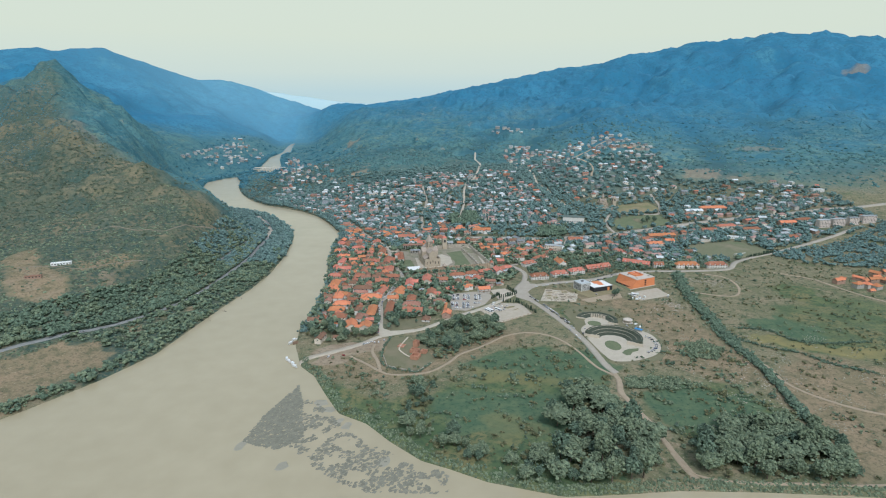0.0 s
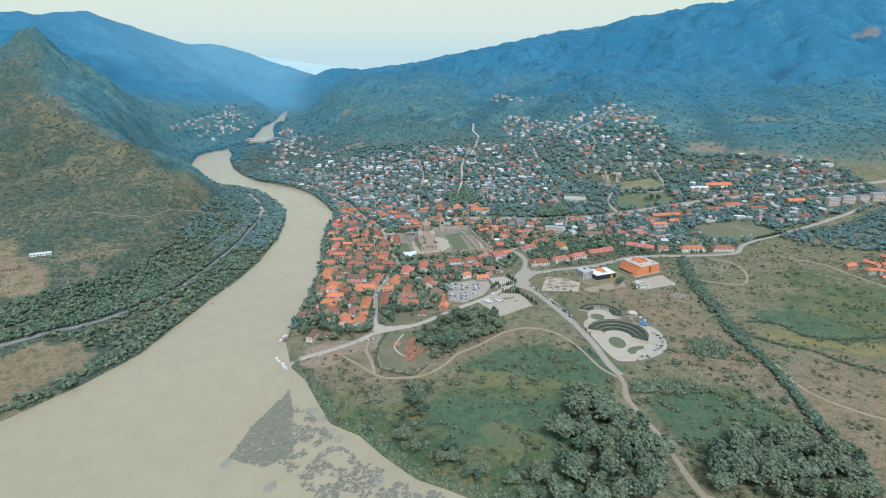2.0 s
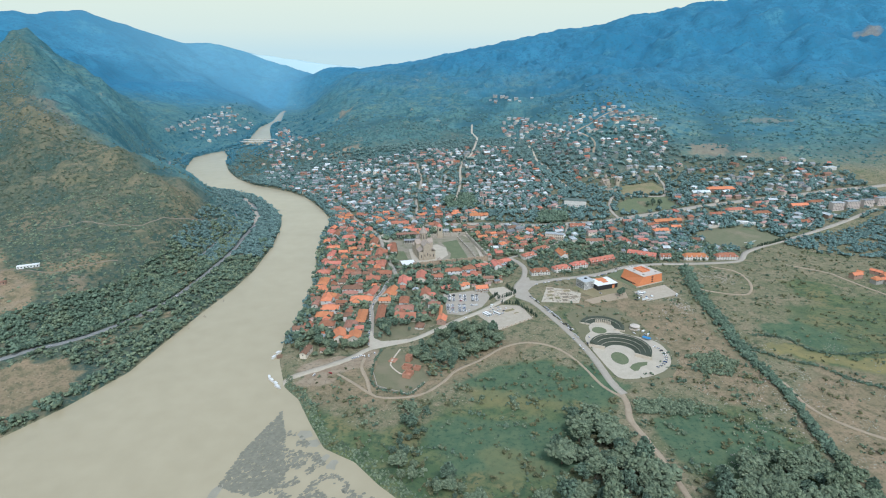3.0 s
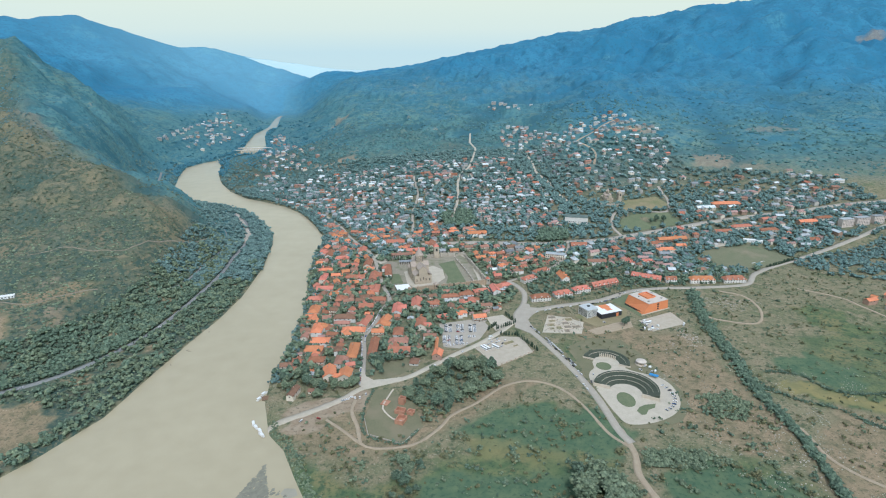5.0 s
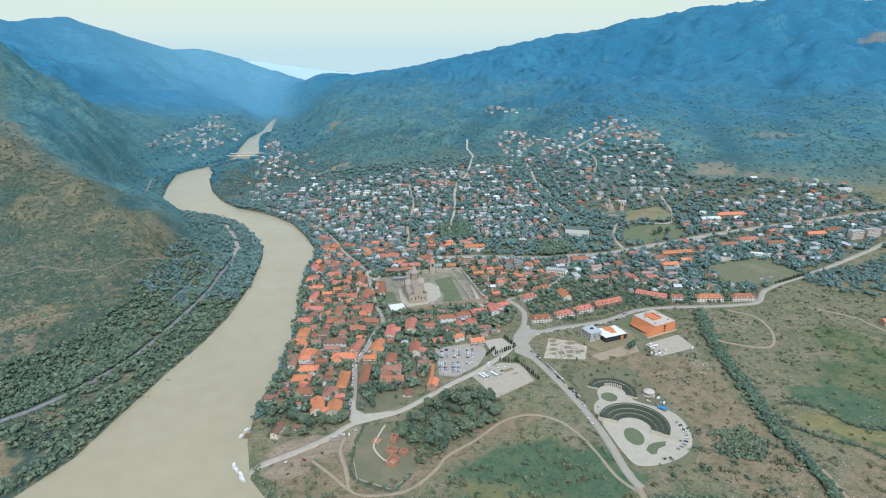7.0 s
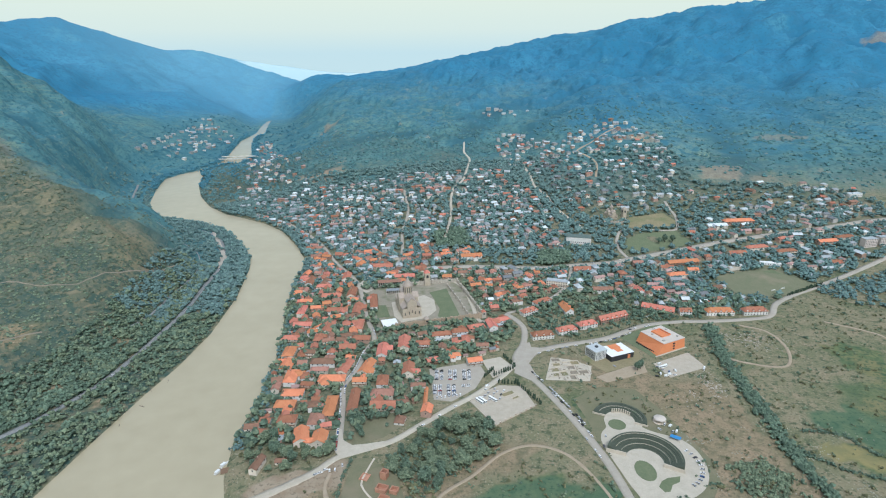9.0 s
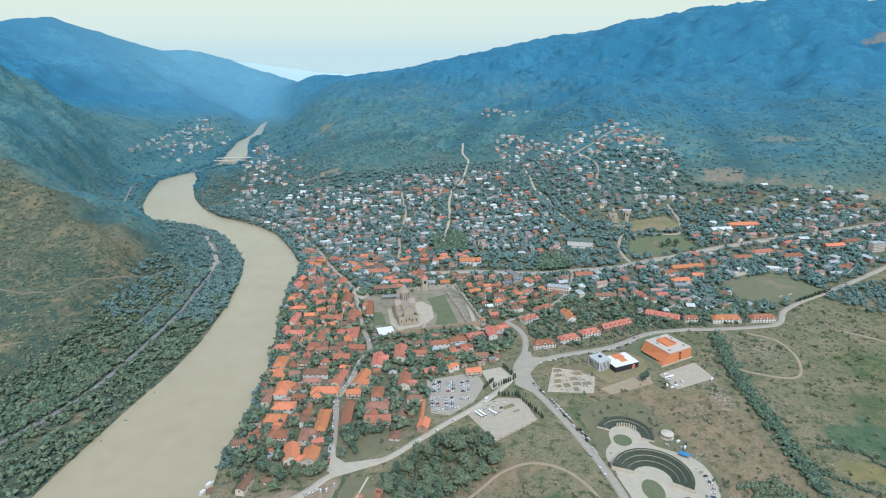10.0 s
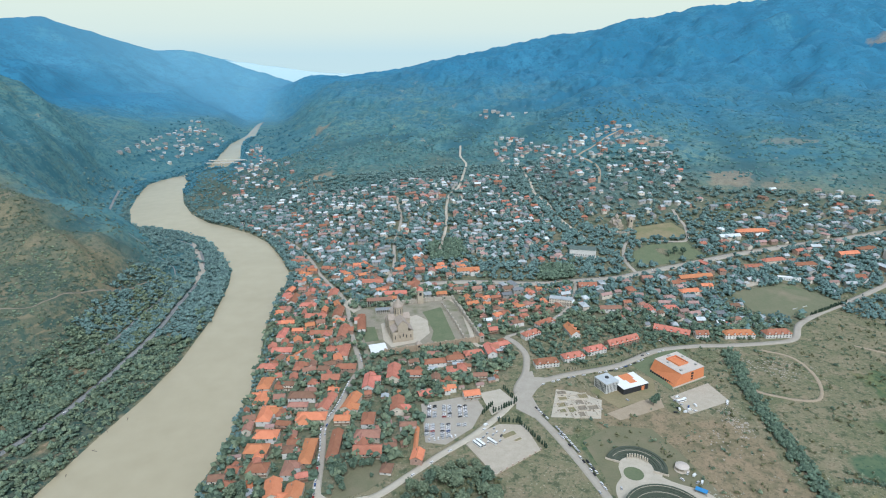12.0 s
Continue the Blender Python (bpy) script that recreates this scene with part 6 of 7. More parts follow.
# walls and kerbs of the coach park
battlement_wall("yard_wall", [(44, 770), (68, 725), (116, 760)], 1.2, 0.5, "low pale wall along the coach park's edge", PALE, True)
for k in range(9):
    s = k / 8
    x, y = 68 + 48 * s, 725 + 35 * s
    ob = thing("gate_pillar", "short brown brick pillar on a yard wall", "pillar", "yard pillars", (x, y, ground_z(x, y)), 36)
    part("shaft", boxes((-0.5, 0.5, -0.5, 0.5, -1, 2.2)), WALL_BRICK, ob)
    part("cap", boxes((-0.65, 0.65, -0.65, 0.65, 2.2, 2.45)), PALE, ob)
for x, y, l, w, a in ((88, 784, 16, 7, 30), (96, 776, 9, 4, 30)):
    ob = thing("planter_bed", "raised bed with a pale kerb in a paved yard", "planter", "planter beds", (x, y, ground_z(x, y) + 0.3), a)
    part("kerb", boxes((-l / 2, l / 2, -w / 2, -w / 2 + 0.4, -0.2, 0.5), (-l / 2, l / 2, w / 2 - 0.4, w / 2, -0.2, 0.5), (-l / 2, -l / 2 + 0.4, -w / 2 + 0.4, w / 2 - 0.4, -0.2, 0.5), (l / 2 - 0.4, l / 2, -w / 2 + 0.4, w / 2 - 0.4, -0.2, 0.5)), PALE, ob)
    part("soil", boxes((-l / 2 + 0.4, l / 2 - 0.4, -w / 2 + 0.4, w / 2 - 0.4, -0.2, 0.3)), DRYGRASS, ob)


# ---- cars, coaches and boats ----
TYRE = material("black_rubber", (0.02, 0.02, 0.02), (0.035, 0.035, 0.035), 1, 0.8, 0)
PAINTS = [("white", (0.74, 0.74, 0.73)), ("silver", (0.46, 0.47, 0.48)), ("dark grey", (0.07, 0.07, 0.08)), ("black", (0.02, 0.02, 0.023)), ("dark red", (0.30, 0.03, 0.03)), ("blue", (0.06, 0.12, 0.28))]


def car(word, colour):
    paint = material(f"{word}_car_paint".replace(" ", "_"), colour, tuple(min(1, c * 1.08) for c in colour), 2, 0.3, 0)
    base = thing("car", f"{word} car parked on the ground", "car", "parked cars")
    bm = boxes((-2.2, 2.2, -0.88, 0.88, 0.35, 0.95), bevel=0.12)
    part("body", bm, paint, base)
    bm = bmesh.new()
    lo = [bm.verts.new(p) for p in ((-1.9, -0.8, 0.94), (1.0, -0.8, 0.94), (1.0, 0.8, 0.94), (-1.9, 0.8, 0.94))]
    hi = [bm.verts.new(p) for p in ((-1.4, -0.65, 1.42), (0.35, -0.65, 1.42), (0.35, 0.65, 1.42), (-1.4, 0.65, 1.42))]
    for k in range(4):
        bm.faces.new((lo[k - 1], lo[k], hi[k], hi[k - 1]))
    bm.faces.new(hi), bm.faces.new(lo[::-1])
    part("window_band", bm, GLASS, base, "dark glazed cabin")
    part("roof", boxes((-1.35, 0.3, -0.62, 0.62, 1.42, 1.48)), paint, base)
    bm = boxes((-1.35, 1.35, -0.3, 0.3, 0.22, 0.36))
    for x in (-1.35, 1.35):
        bmesh.ops.create_cone(bm, cap_ends=True, segments=6, radius1=0.05, radius2=0.05, depth=1.5, matrix=pose(x, 0, 0.33, 90))
        for y in (-0.8, 0.8):
            bmesh.ops.create_cone(bm, cap_ends=True, segments=10, radius1=0.33, radius2=0.33, depth=0.22, matrix=pose(x, y, 0.33, 90))
    part("undercarriage", bm, TYRE, base, "black chassis with axles and tyres")
    return base


CARS = [car(*p) for p in PAINTS]
PARKED = set()


def park(x, y, turn, lift=0.32):
    first = rnd.choices(CARS, (8, 5, 1.2, 1.2, 0.3, 0.3))[0]
    m = pose(x, y, ground_z(x, y) + lift, 0, 0, turn)
    if first.name in PARKED:
        copy_thing(first, m)
    else:
        PARKED.add(first.name)
        first.matrix_basis = m


# three double rows in the car park
for col, x0 in enumerate((8, 24, 41)):
    for block_y in (826, 793):
        for k in range(8):
            for side in (-1, 1):
                x, y = x0 + side * 3.0 + (block_y - 793) * 0.06, block_y - 11 + k * 2.9
                if rnd.random() < 0.95 and inside(np.array([x]), np.array([y]), CAR_PARK)[0] and (col < 2 or y > 797):
                    park(x, y, 10 + 180 * (side > 0) + rnd.uniform(-3, 3))
for k in range(7):
    park(8 + 4.4 * k + rnd.uniform(-0.5, 0.5), 777 + 0.9 * k, 95)
for x, y in ((62, 780), (66, 786), (72, 784), (76, 788), (70, 776), (80, 782), (84, 790), (66, 772), (78, 774), (74, 794), (58, 776)):
    park(x, y, 60 + rnd.uniform(-8, 8))
for x, y in ((-92, 659), (-87, 660), (-81, 666)):
    park(x, y, 100)
# along the roads
for line_, side, start, stop, gap, skip in ((MAIN_ROAD, 6.8, 0.34, 0.60, 5.6, 0.15), (MAIN_ROAD, 3.6, 0.28, 0.52, 6.5, 0.4), (MAIN_ROAD, -3.6, 0.16, 0.30, 9.0, 0.5), (OLD_STREET, -2.4, 0.0, 0.2, 5.6, 0.2), (OLD_STREET, 2.2, 0.1, 0.35, 9, 0.5), (EAST_ROAD, 7.5, 0.03, 0.2, 7, 0.3), (HIGHWAY, 3.2, 0.1, 0.9, 44, 0.4), (HIGHWAY, -3.2, 0.1, 0.9, 52, 0.4), (WEST_HIGHWAY, 1.6, 0.1, 0.6, 90, 0.3), (NORTH_STREET, 2.0, 0.1, 0.9, 16, 0.4), (QUAY_ROAD, 2.4, 0.25, 0.9, 24, 0.4)):
    line = curve(line_, 1.0)
    n = len(line)
    s = int(n * start)
    while s < int(n * stop) - 1:
        d = line[s + 1] - line[s]
        d /= np.linalg.norm(d)
        if rnd.random() > skip:
            park(line[s][0] + d[1] * side, line[s][1] - d[0] * side, math.degrees(math.atan2(d[1], d[0])) + rnd.uniform(-3, 3), 0.42)
        s += max(3, int(gap))
for k in range(11):
    a = radians(-62 + 9.5 * k)
    if rnd.random() < 0.85:
        park(222 + 33 * math.cos(a), 664 + 33 * math.sin(a), math.degrees(a) + 180, 0.34)
for x, y, a in ((278, 840, 30), (282, 832, 30), (288, 828, 60), (276, 826, 10), (270, 818, 0), (292, 820, 20), (332, 832, 80), (226, 842, 120), (-100, 656, 20), (-104, 654, 30), (-96, 660, 15), (248, 712, 40), (236, 716, 120), (244, 724, 60), (172, 690, 80), (178, 706, 80), (-141, 618, 70), (-124, 622, 150), (366, 1290, 40), (372, 1298, 40), (378, 1306, 40), (384, 1308, 60), (390, 1312, 60), (398, 1312, 70), (370, 1284, 30), (300, 948, 20), (306, 952, 20), (284, 944, 20), (276, 940, 20), (312, 978, 110), (318, 982, 110)):
    park(x, y, a, 0.36)


def coach(colour_word, mat):
    base = thing("coach", f"{colour_word} tour coach parked in a yard", "coach", "tour coaches")
    part("body", boxes((-6, 6, -1.25, 1.25, 0.45, 3.3), bevel=0.15), mat, base)
    for s in (-1, 1):
        part("window_band", boxes((-5.6, 5.4, s * 1.25 - 0.03, s * 1.25 + 0.03, 1.7, 2.7)), GLASS, base)
    part("windscreen", boxes((5.97, 6.03, -1.05, 1.05, 1.4, 2.9)), GLASS, base)
    for x in (-3.6, 3.8):
        for y in (-1.15, 1.15):
            bm = bmesh.new()
            bmesh.ops.create_cone(bm, cap_ends=True, segments=10, radius1=0.5, radius2=0.5, depth=0.3, matrix=pose(x, y, 0.5, 90))
            part("wheel", bm, TYRE, base)
    return base


def van():
    base = thing("van", "white delivery van parked on a dusty yard", "van", "parked vans")
    bm = bmesh.new()
    side = [(-2.6, 0.4), (2.5, 0.4), (2.6, 1.1), (1.9, 1.3), (1.3, 2.2), (-2.5, 2.3), (-2.6, 2.1)]
    lo, hi = [bm.verts.new((x, -0.95, z)) for x, z in side], [bm.verts.new((x, 0.95, z)) for x, z in side]
    bm.faces.new(lo), bm.faces.new(hi[::-1])
    for k in range(len(side)):
        bm.faces.new((lo[k - 1], lo[k], hi[k], hi[k - 1]))
    part("body", bm, WHITE, base)
    for s in (-1, 1):
        part("side_window", boxes((0.4, 1.4, s * 0.95 - 0.03, s * 0.95 + 0.03, 1.35, 2.0)), GLASS, base)
    bm = boxes((-0.02, 0.03, -0.8, 0.8, -0.45, 0.45))
    bmesh.ops.transform(bm, matrix=pose(1.63, 0, 1.78, 0, -34, 0), verts=bm.verts)
    part("windscreen", bm, GLASS, base)
    for x in (-1.7, 1.7):
        for y in (-0.85, 0.85):
            bm = bmesh.new()
            bmesh.ops.create_cone(bm, cap_ends=True, segments=10, radius1=0.36, radius2=0.36, depth=0.24, matrix=pose(x, y, 0.36, 90))
            part("wheel", bm, TYRE, base)
    return base


first = van()
first.matrix_basis = pose(283, 846, ground_z(283, 846) + 0.32, 0, 0, 25)
for x, y, a in ((290, 843, 28), (276, 823, 80), (287, 822, 10), (281, 818, 15), (249, 721, 40), (334, 836, 70), (296, 830, 100), (252, 712, 60), (66, 800, 30)):
    copy_thing(first, pose(x, y, ground_z(x, y) + 0.32, 0, 0, a))
first = coach("white", WHITE)
first.matrix_basis = pose(55, 768, ground_z(55, 768) + 0.3, 0, 0, -52)
for x, y, a in ((70, 772, -48), (58.5, 770, -52), (284, 838, 20)):
    copy_thing(first, pose(x, y, ground_z(x, y) + 0.3, 0, 0, a))

boat = thing("boat", "small white covered boat moored at the bank", "boat", "moored boats")
bm = bmesh.new()
lo = [bm.verts.new(p) for p in ((-4, -0.9, -0.3), (3, -0.9, -0.3), (4.6, 0, -0.1), (3, 0.9, -0.3), (-4, 0.9, -0.3))]
hi = [bm.verts.new(p) for p in ((-4.2, -1.4, 0.8), (3, -1.4, 0.9), (5.6, 0, 1.2), (3, 1.4, 0.9), (-4.2, 1.4, 0.8))]
bm.faces.new(lo[::-1]), bm.faces.new(hi)
for k in range(5):
    bm.faces.new((lo[k - 1], lo[k], hi[k], hi[k - 1]))
part("hull", bm, WALL_WHITE, boat)
part("canopy", boxes((-3.4, 1.8, -1.25, 1.25, 2.5, 2.65)), WHITE, boat, "white canopy")
for x in (-3.3, 1.7):
    for y in (-1.15, 1.15):
        part("post", boxes((x - 0.06, x + 0.06, y - 0.06, y + 0.06, 0.8, 2.5)), WOOD, boat)
boat.matrix_basis = pose(-197, 662, WATER_Z + 0.1, 0, 0, 65)
for x, y, a in ((-195, 672, 60), (-186, 612, 130), (-180, 606, 130), (-190, 618, 110), (-176, 599, 140)):
    copy_thing(boat, pose(x, y, WATER_Z + 0.1, 0, 0, a))
pier = thing("landing_stage", "grey wooden landing stage over the water", "jetty", at=(-190, 664, WATER_Z), turn=20)
part("deck", boxes((-5, 6, -4, 4, 0.9, 1.15)), WOOD, pier)
for x in (-4.5, 0, 5):
    for y in (-3.6, 3.6):
        part("pile", boxes((x - 0.15, x + 0.15, y - 0.15, y + 0.15, -3, 0.9)), WOOD, pier)


# ---- weed beds and silt in the shallows ----
WEED = material("river_weed", (0.19, 0.19, 0.15), (0.25, 0.24, 0.18), 5, 0.8, 0.2, island=0.12)
SILT = material("dark_silt", (0.30, 0.285, 0.22), (0.34, 0.32, 0.25), 9, 0.5, 0.0)


def mats(name, x, y, r, mat, seed, label, z=0.02):
    """Flat ragged mats on the water, each with an uneven rim."""
    q = np.random.RandomState(seed)
    k = 9
    a = np.linspace(0, 2 * np.pi, k, endpoint=False)
    rim = r[:, None] * q.uniform(0.55, 1.2, (len(x), k))
    stretch = q.uniform(0.5, 0.9, len(x))[:, None]
    turn = q.uniform(0.5, 1.3, len(x))[:, None]
    u, v = rim * np.cos(a), rim * np.sin(a) * stretch
    co = np.stack([x[:, None] + u * np.cos(turn) - v * np.sin(turn), y[:, None] + u * np.sin(turn) + v * np.cos(turn), np.full(u.shape, WATER_Z + z) + 0.03 * q.uniform(size=(len(x), 1))], -1)
    i = np.arange(len(x))[:, None] * k
    fan = np.concatenate([np.stack([i[:, 0], i[:, 0] + s, i[:, 0] + s + 1], -1) for s in range(1, k - 1)])
    return tagged(pieces(name, co.reshape(-1, 3), fan, mat, flat=True), label, "river weed", kind="stuff")


r = np.random.RandomState(51)
x, y = r.uniform(-200, 0, 30000), r.uniform(385, 560, 30000)
bed = inside(x, y, [(-184, 452), (-178, 496), (-160, 556), (-147, 520), (-132, 460), (-150, 440)])
far_bed = (along(x, y, [(-150, 500), (-110, 450), (-75, 420), (-20, 394)])[0] < 26) & (waves(x, y, 40, 3, 1.0) > -0.05)
ok = (shore(x, y) < -6) & ((bed & (r.uniform(size=x.shape) < 0.9)) | (far_bed & (r.uniform(size=x.shape) < 0.42)))
x, y = x[ok], y[ok]
mats("river_weed", x, y, r.uniform(0.6, 2.4, len(x)), WEED, 52, "brown-green weed beds in the river shallows")
x, y = np.array([-184.0, -140, -104, -56, -128, -118, -96]), np.array([446.0, 418, 486, 424, 520, 508, 478])
mats("silt_shoals", x, y, np.array([9.0, 9, 8, 8, 9, 8, 7]), SILT, 53, "dark silt shoals just under the water", 0.012)


# ---- trees and bushes ----
TUFT_CO = np.array([(1, 0, 0), (-1, 0, 0), (0, 1, 0), (0, -1, 0), (0, 0, 1), (0, 0, -1)], float)
TUFT_F = np.array([(0, 2, 4), (2, 1, 4), (1, 3, 4), (3, 0, 4), (2, 0, 5), (1, 2, 5), (3, 1, 5), (0, 3, 5)])


def clumps(centre, radius, seed, flat=0.8, rough=0.28):
    """Leaf clumps as ragged little masses: corners and faces for all of them at once."""
    r = np.random.RandomState(seed)
    n = len(centre)
    a, b = r.uniform(0, 6.283, n)[:, None], r.uniform(-0.6, 0.6, n)[:, None]
    x, y, z = TUFT_CO[:, 0], TUFT_CO[:, 1], TUFT_CO[:, 2]
    y, z = y * np.cos(b) - z * np.sin(b), y * np.sin(b) + z * np.cos(b)
    shape = np.stack([np.cos(a) * x - np.sin(a) * y, np.sin(a) * x + np.cos(a) * y, z * flat], -1)
    shape = shape * (1.18 * radius[:, None] * r.uniform(1 - rough, 1 + rough, (n, 6)))[..., None]
    out = (centre[:, None] + shape).reshape(-1, 3)
    return out, (TUFT_F[None] + (np.arange(n) * 6)[:, None, None]).reshape(-1, 3)


def crown_points(h, r, n, seed, squash=1.0):
    """Places of the leaf clumps of one crown: an uneven shell, wider below the middle."""
    q = np.random.RandomState(seed)
    u = q.normal(size=(n, 3))
    u /= np.linalg.norm(u, axis=1)[:, None]
    rad = q.uniform(0.45, 1.0, n)[:, None] * (1 + 0.25 * np.sin(3 * np.arctan2(u[:, 1], u[:, 0]) + seed))[:, None]
    p = u * rad * np.array([r, r, h * 0.36 * squash]) * 0.82
    p[:, 2] += h * 0.60
    return p, q.uniform(0.08, 0.175, n) * r


def make_tree(name, label, h, r, leaf, n, seed, group, category="tree"):
    base = thing(name, label, category, group)
    bm = bmesh.new()
    tube(bm, 0, 0, -1.0, h * 0.5, 0.035 * h, 0.018 * h, 7)
    q = random.Random(seed)
    for k in range(5):
        a = k * 1.26 + q.uniform(-0.3, 0.3)
        m = pose(0, 0, h * (0.28 + 0.05 * k), q.uniform(28, 48), 0, math.degrees(a))
        bmesh.ops.create_cone(bm, cap_ends=True, segments=5, radius1=0.016 * h, radius2=0.005 * h, depth=h * 0.34, matrix=m @ pose(0, 0, h * 0.16))
    part("trunk", bm, BARK, base, "bark-covered trunk with limbs")
    p, rr = crown_points(h, r, n, seed)
    co, fa = clumps(p, rr, seed, rough=0.42)
    ob = pieces("crown", co, fa, leaf, flat=True)
    ob.parent = base
    return base


def make_cypress(seed):
    base = thing("cypress", "slim dark green cypress in a clipped row", "tree", "cypress rows")
    part("trunk", tube(bmesh.new(), 0, 0, -0.6, 1.2, 0.16, 0.13, 6), BARK, base)
    q = np.random.RandomState(seed)
    z = np.linspace(0.9, 6.4, 26)
    rad = 0.85 * np.sqrt(np.clip(1 - (z - 2.2) ** 2 / 19, 0.05, 1))
    a = q.uniform(0, 6.28, 26)
    p = np.stack([np.cos(a) * rad * 0.35, np.sin(a) * rad * 0.35, z], -1)
    co, fa = clumps(p, rad * 0.75 + 0.1, seed, flat=1.2)
    pieces("crown", co, fa, LEAF_CYPRESS, flat=True).parent = base
    return base


TREES = [
    make_tree("tree", "dark green broadleaf tree with a full crown", 11, 4.6, LEAF_DARK, 320, 1, "riverside and garden trees"),
    make_tree("tree", "dark green broadleaf tree with an uneven crown", 9, 4.2, LEAF_DARK, 300, 2, "riverside and garden trees"),
    make_tree("tree", "mid-green broadleaf tree with a loose crown", 10, 4.4, LEAF_MID, 310, 3, "riverside and garden trees"),
    make_tree("tree", "grey-green willow with a wide crown", 8, 4.8, LEAF_MID, 340, 4, "riverside and garden trees"),
    make_tree("tree", "yellowing olive-green tree with a round crown", 7, 3.4, LEAF_OLIVE, 250, 5, "riverside and garden trees"),
]
CYPRESS = make_cypress(9)
STARTED = set()


def plant(kind, x, y, size=1.0):
    m = pose(x, y, ground_z(x, y), 0, 0, rnd.uniform(0, 360)) @ Matrix.Diagonal((size * rnd.uniform(0.85, 1.15), size * rnd.uniform(0.85, 1.15), size * rnd.uniform(0.85, 1.15), 1))
    if kind.name in STARTED:
        copy_thing(kind, m)
    else:
        STARTED.add(kind.name)
        kind.matrix_basis = m


def scatter(ring, n, seed, off_road=3.0, off_water=2.0, apart=0.0, avoid_houses=True):
    r = np.random.RandomState(seed)
    lo, hi = np.min(ring, axis=0), np.max(ring, axis=0)
    x, y = r.uniform(lo[0], hi[0], n), r.uniform(lo[1], hi[1], n)
    ok = inside(x, y, ring)
    x, y = x[ok], y[ok]
    ok = shore(x, y) > off_water
    for line, width in ROAD_LINES:
        ok &= along(x, y, line)[0] > width / 2 + off_road
    if avoid_houses:
        for a, b, c in TAKEN:
            ok &= (x - a) ** 2 + (y - b) ** 2 > (c * 0.8 + 1) ** 2
    x, y = x[ok], y[ok]
    if apart:
        kept = []
        for p in zip(x, y):
            if all((p[0] - a) ** 2 + (p[1] - b) ** 2 > apart**2 for a, b in kept):
                kept.append(p)
        return kept
    return list(zip(x, y))


# the big trees of the water meadow and the banks, each on its own
GROVE = [(94, 495), (128, 543), (155, 530), (166, 488), (179, 456), (177, 424), (151, 394), (125, 387), (95, 392), (89, 423), (106, 444)]
GROVE_LEFT = [(48, 416), (67, 435), (92, 419), (88, 399), (61, 399)]
GROVE_MID = [(-10, 448), (3, 456), (31, 433), (22, 415), (-3, 434)]
GROVE_SHORE = [(-48, 494), (-33, 552), (-13, 552), (-24, 490), (-24, 452), (-42, 455)]
GROVE_EAST = [(214, 450), (250, 472), (309, 480), (345, 470), (330, 400), (265, 396), (206, 404)]
SLOPE_WOOD = [(-44, 672), (0, 716), (40, 746), (74, 722), (64, 668), (24, 646), (-14, 612), (-22, 642)]
QUAY_WOOD = [(-185, 700), (-130, 720), (-95, 690), (-100, 668), (-150, 655), (-178, 668)]
for ring_, n_, apart_, size_, seed_ in ((GROVE, 700, 8.4, 1.5, 31), (GROVE_LEFT, 120, 7.5, 1.25, 32), (GROVE_MID, 80, 7.0, 1.0, 37), (GROVE_SHORE, 120, 7.0, 1.0, 38), (GROVE_EAST, 600, 8.4, 1.3, 33), (SLOPE_WOOD, 320, 8.2, 1.05, 34), (QUAY_WOOD, 300, 6.4, 0.9, 35)):
    for x, y in scatter(ring_, n_, seed_, apart=apart_):
        plant(rnd.choices(TREES, (2, 2, 4, 6, 3))[0], x, y, size_ * rnd.uniform(0.6, 1.15))
FIELD_BUSHES = [(-150, 575), (-20, 600), (150, 660), (200, 620), (330, 790), (345, 560), (400, 470), (330, 400), (210, 480), (160, 560), (60, 560), (-60, 520), (-110, 510)]

# cypress rows
ROWS_OF_CYPRESS = [((64, 819), (76, 836)), ((76, 822), (100, 838)), ((92, 868), (103, 842)), ((100, 806), (122, 762)), ((80, 806), (102, 804)), ((500, 1262), (560, 1282)), ((484, 1330), (520, 1280)), ((560, 1052), (640, 1094)), ((170, 906), (236, 926)), ((246, 928), (290, 954))]
for (ax, ay), (bx, by) in ROWS_OF_CYPRESS:
    n = int(math.hypot(bx - ax, by - ay) / 3.6)
    low = 0.45 if (ay + by) / 2 > 900 and ax < 300 else 1.0
    for k in range(n + 1):
        s = (k + rnd.uniform(-0.15, 0.15)) / n
        plant(CYPRESS, ax + (bx - ax) * s, ay + (by - ay) * s, low * rnd.uniform(0.85, 1.15))


def wood(name, x, y, radius, leaf, seed, per=1, lift=0.35, flat=0.85, label="", category="woodland"):
    """Bushes or crowns that nobody could count, as one mesh."""
    r = np.random.RandomState(seed)
    z = lie(x, y) + radius * lift
    per = per * 2 if per > 1 else 1
    c = np.repeat(np.stack([x, y, z], -1), per, 0)
    rr = np.repeat(radius, per)
    if per > 1:
        c = c + r.normal(size=c.shape) * (rr * 0.5)[:, None] * np.array([1, 1, 0.55])
        c[:, 2] += rr * 0.35
        rr = rr * r.uniform(0.34, 0.66, len(rr))
    co, fa = clumps(c, rr, seed, flat)
    return tagged(pieces(name, co, fa, leaf, flat=True), label, category, kind="stuff")


def rough_points(x0, x1, y0, y1, n, seed):
    r = np.random.RandomState(seed)
    return r.uniform(x0, x1, n), r.uniform(y0, y1, n), r


def west_of_river(x, y):
    return inside(x, y, LEFT_BANK + [(-1300, 6000), (-6000, 6000), (-6000, -200)])


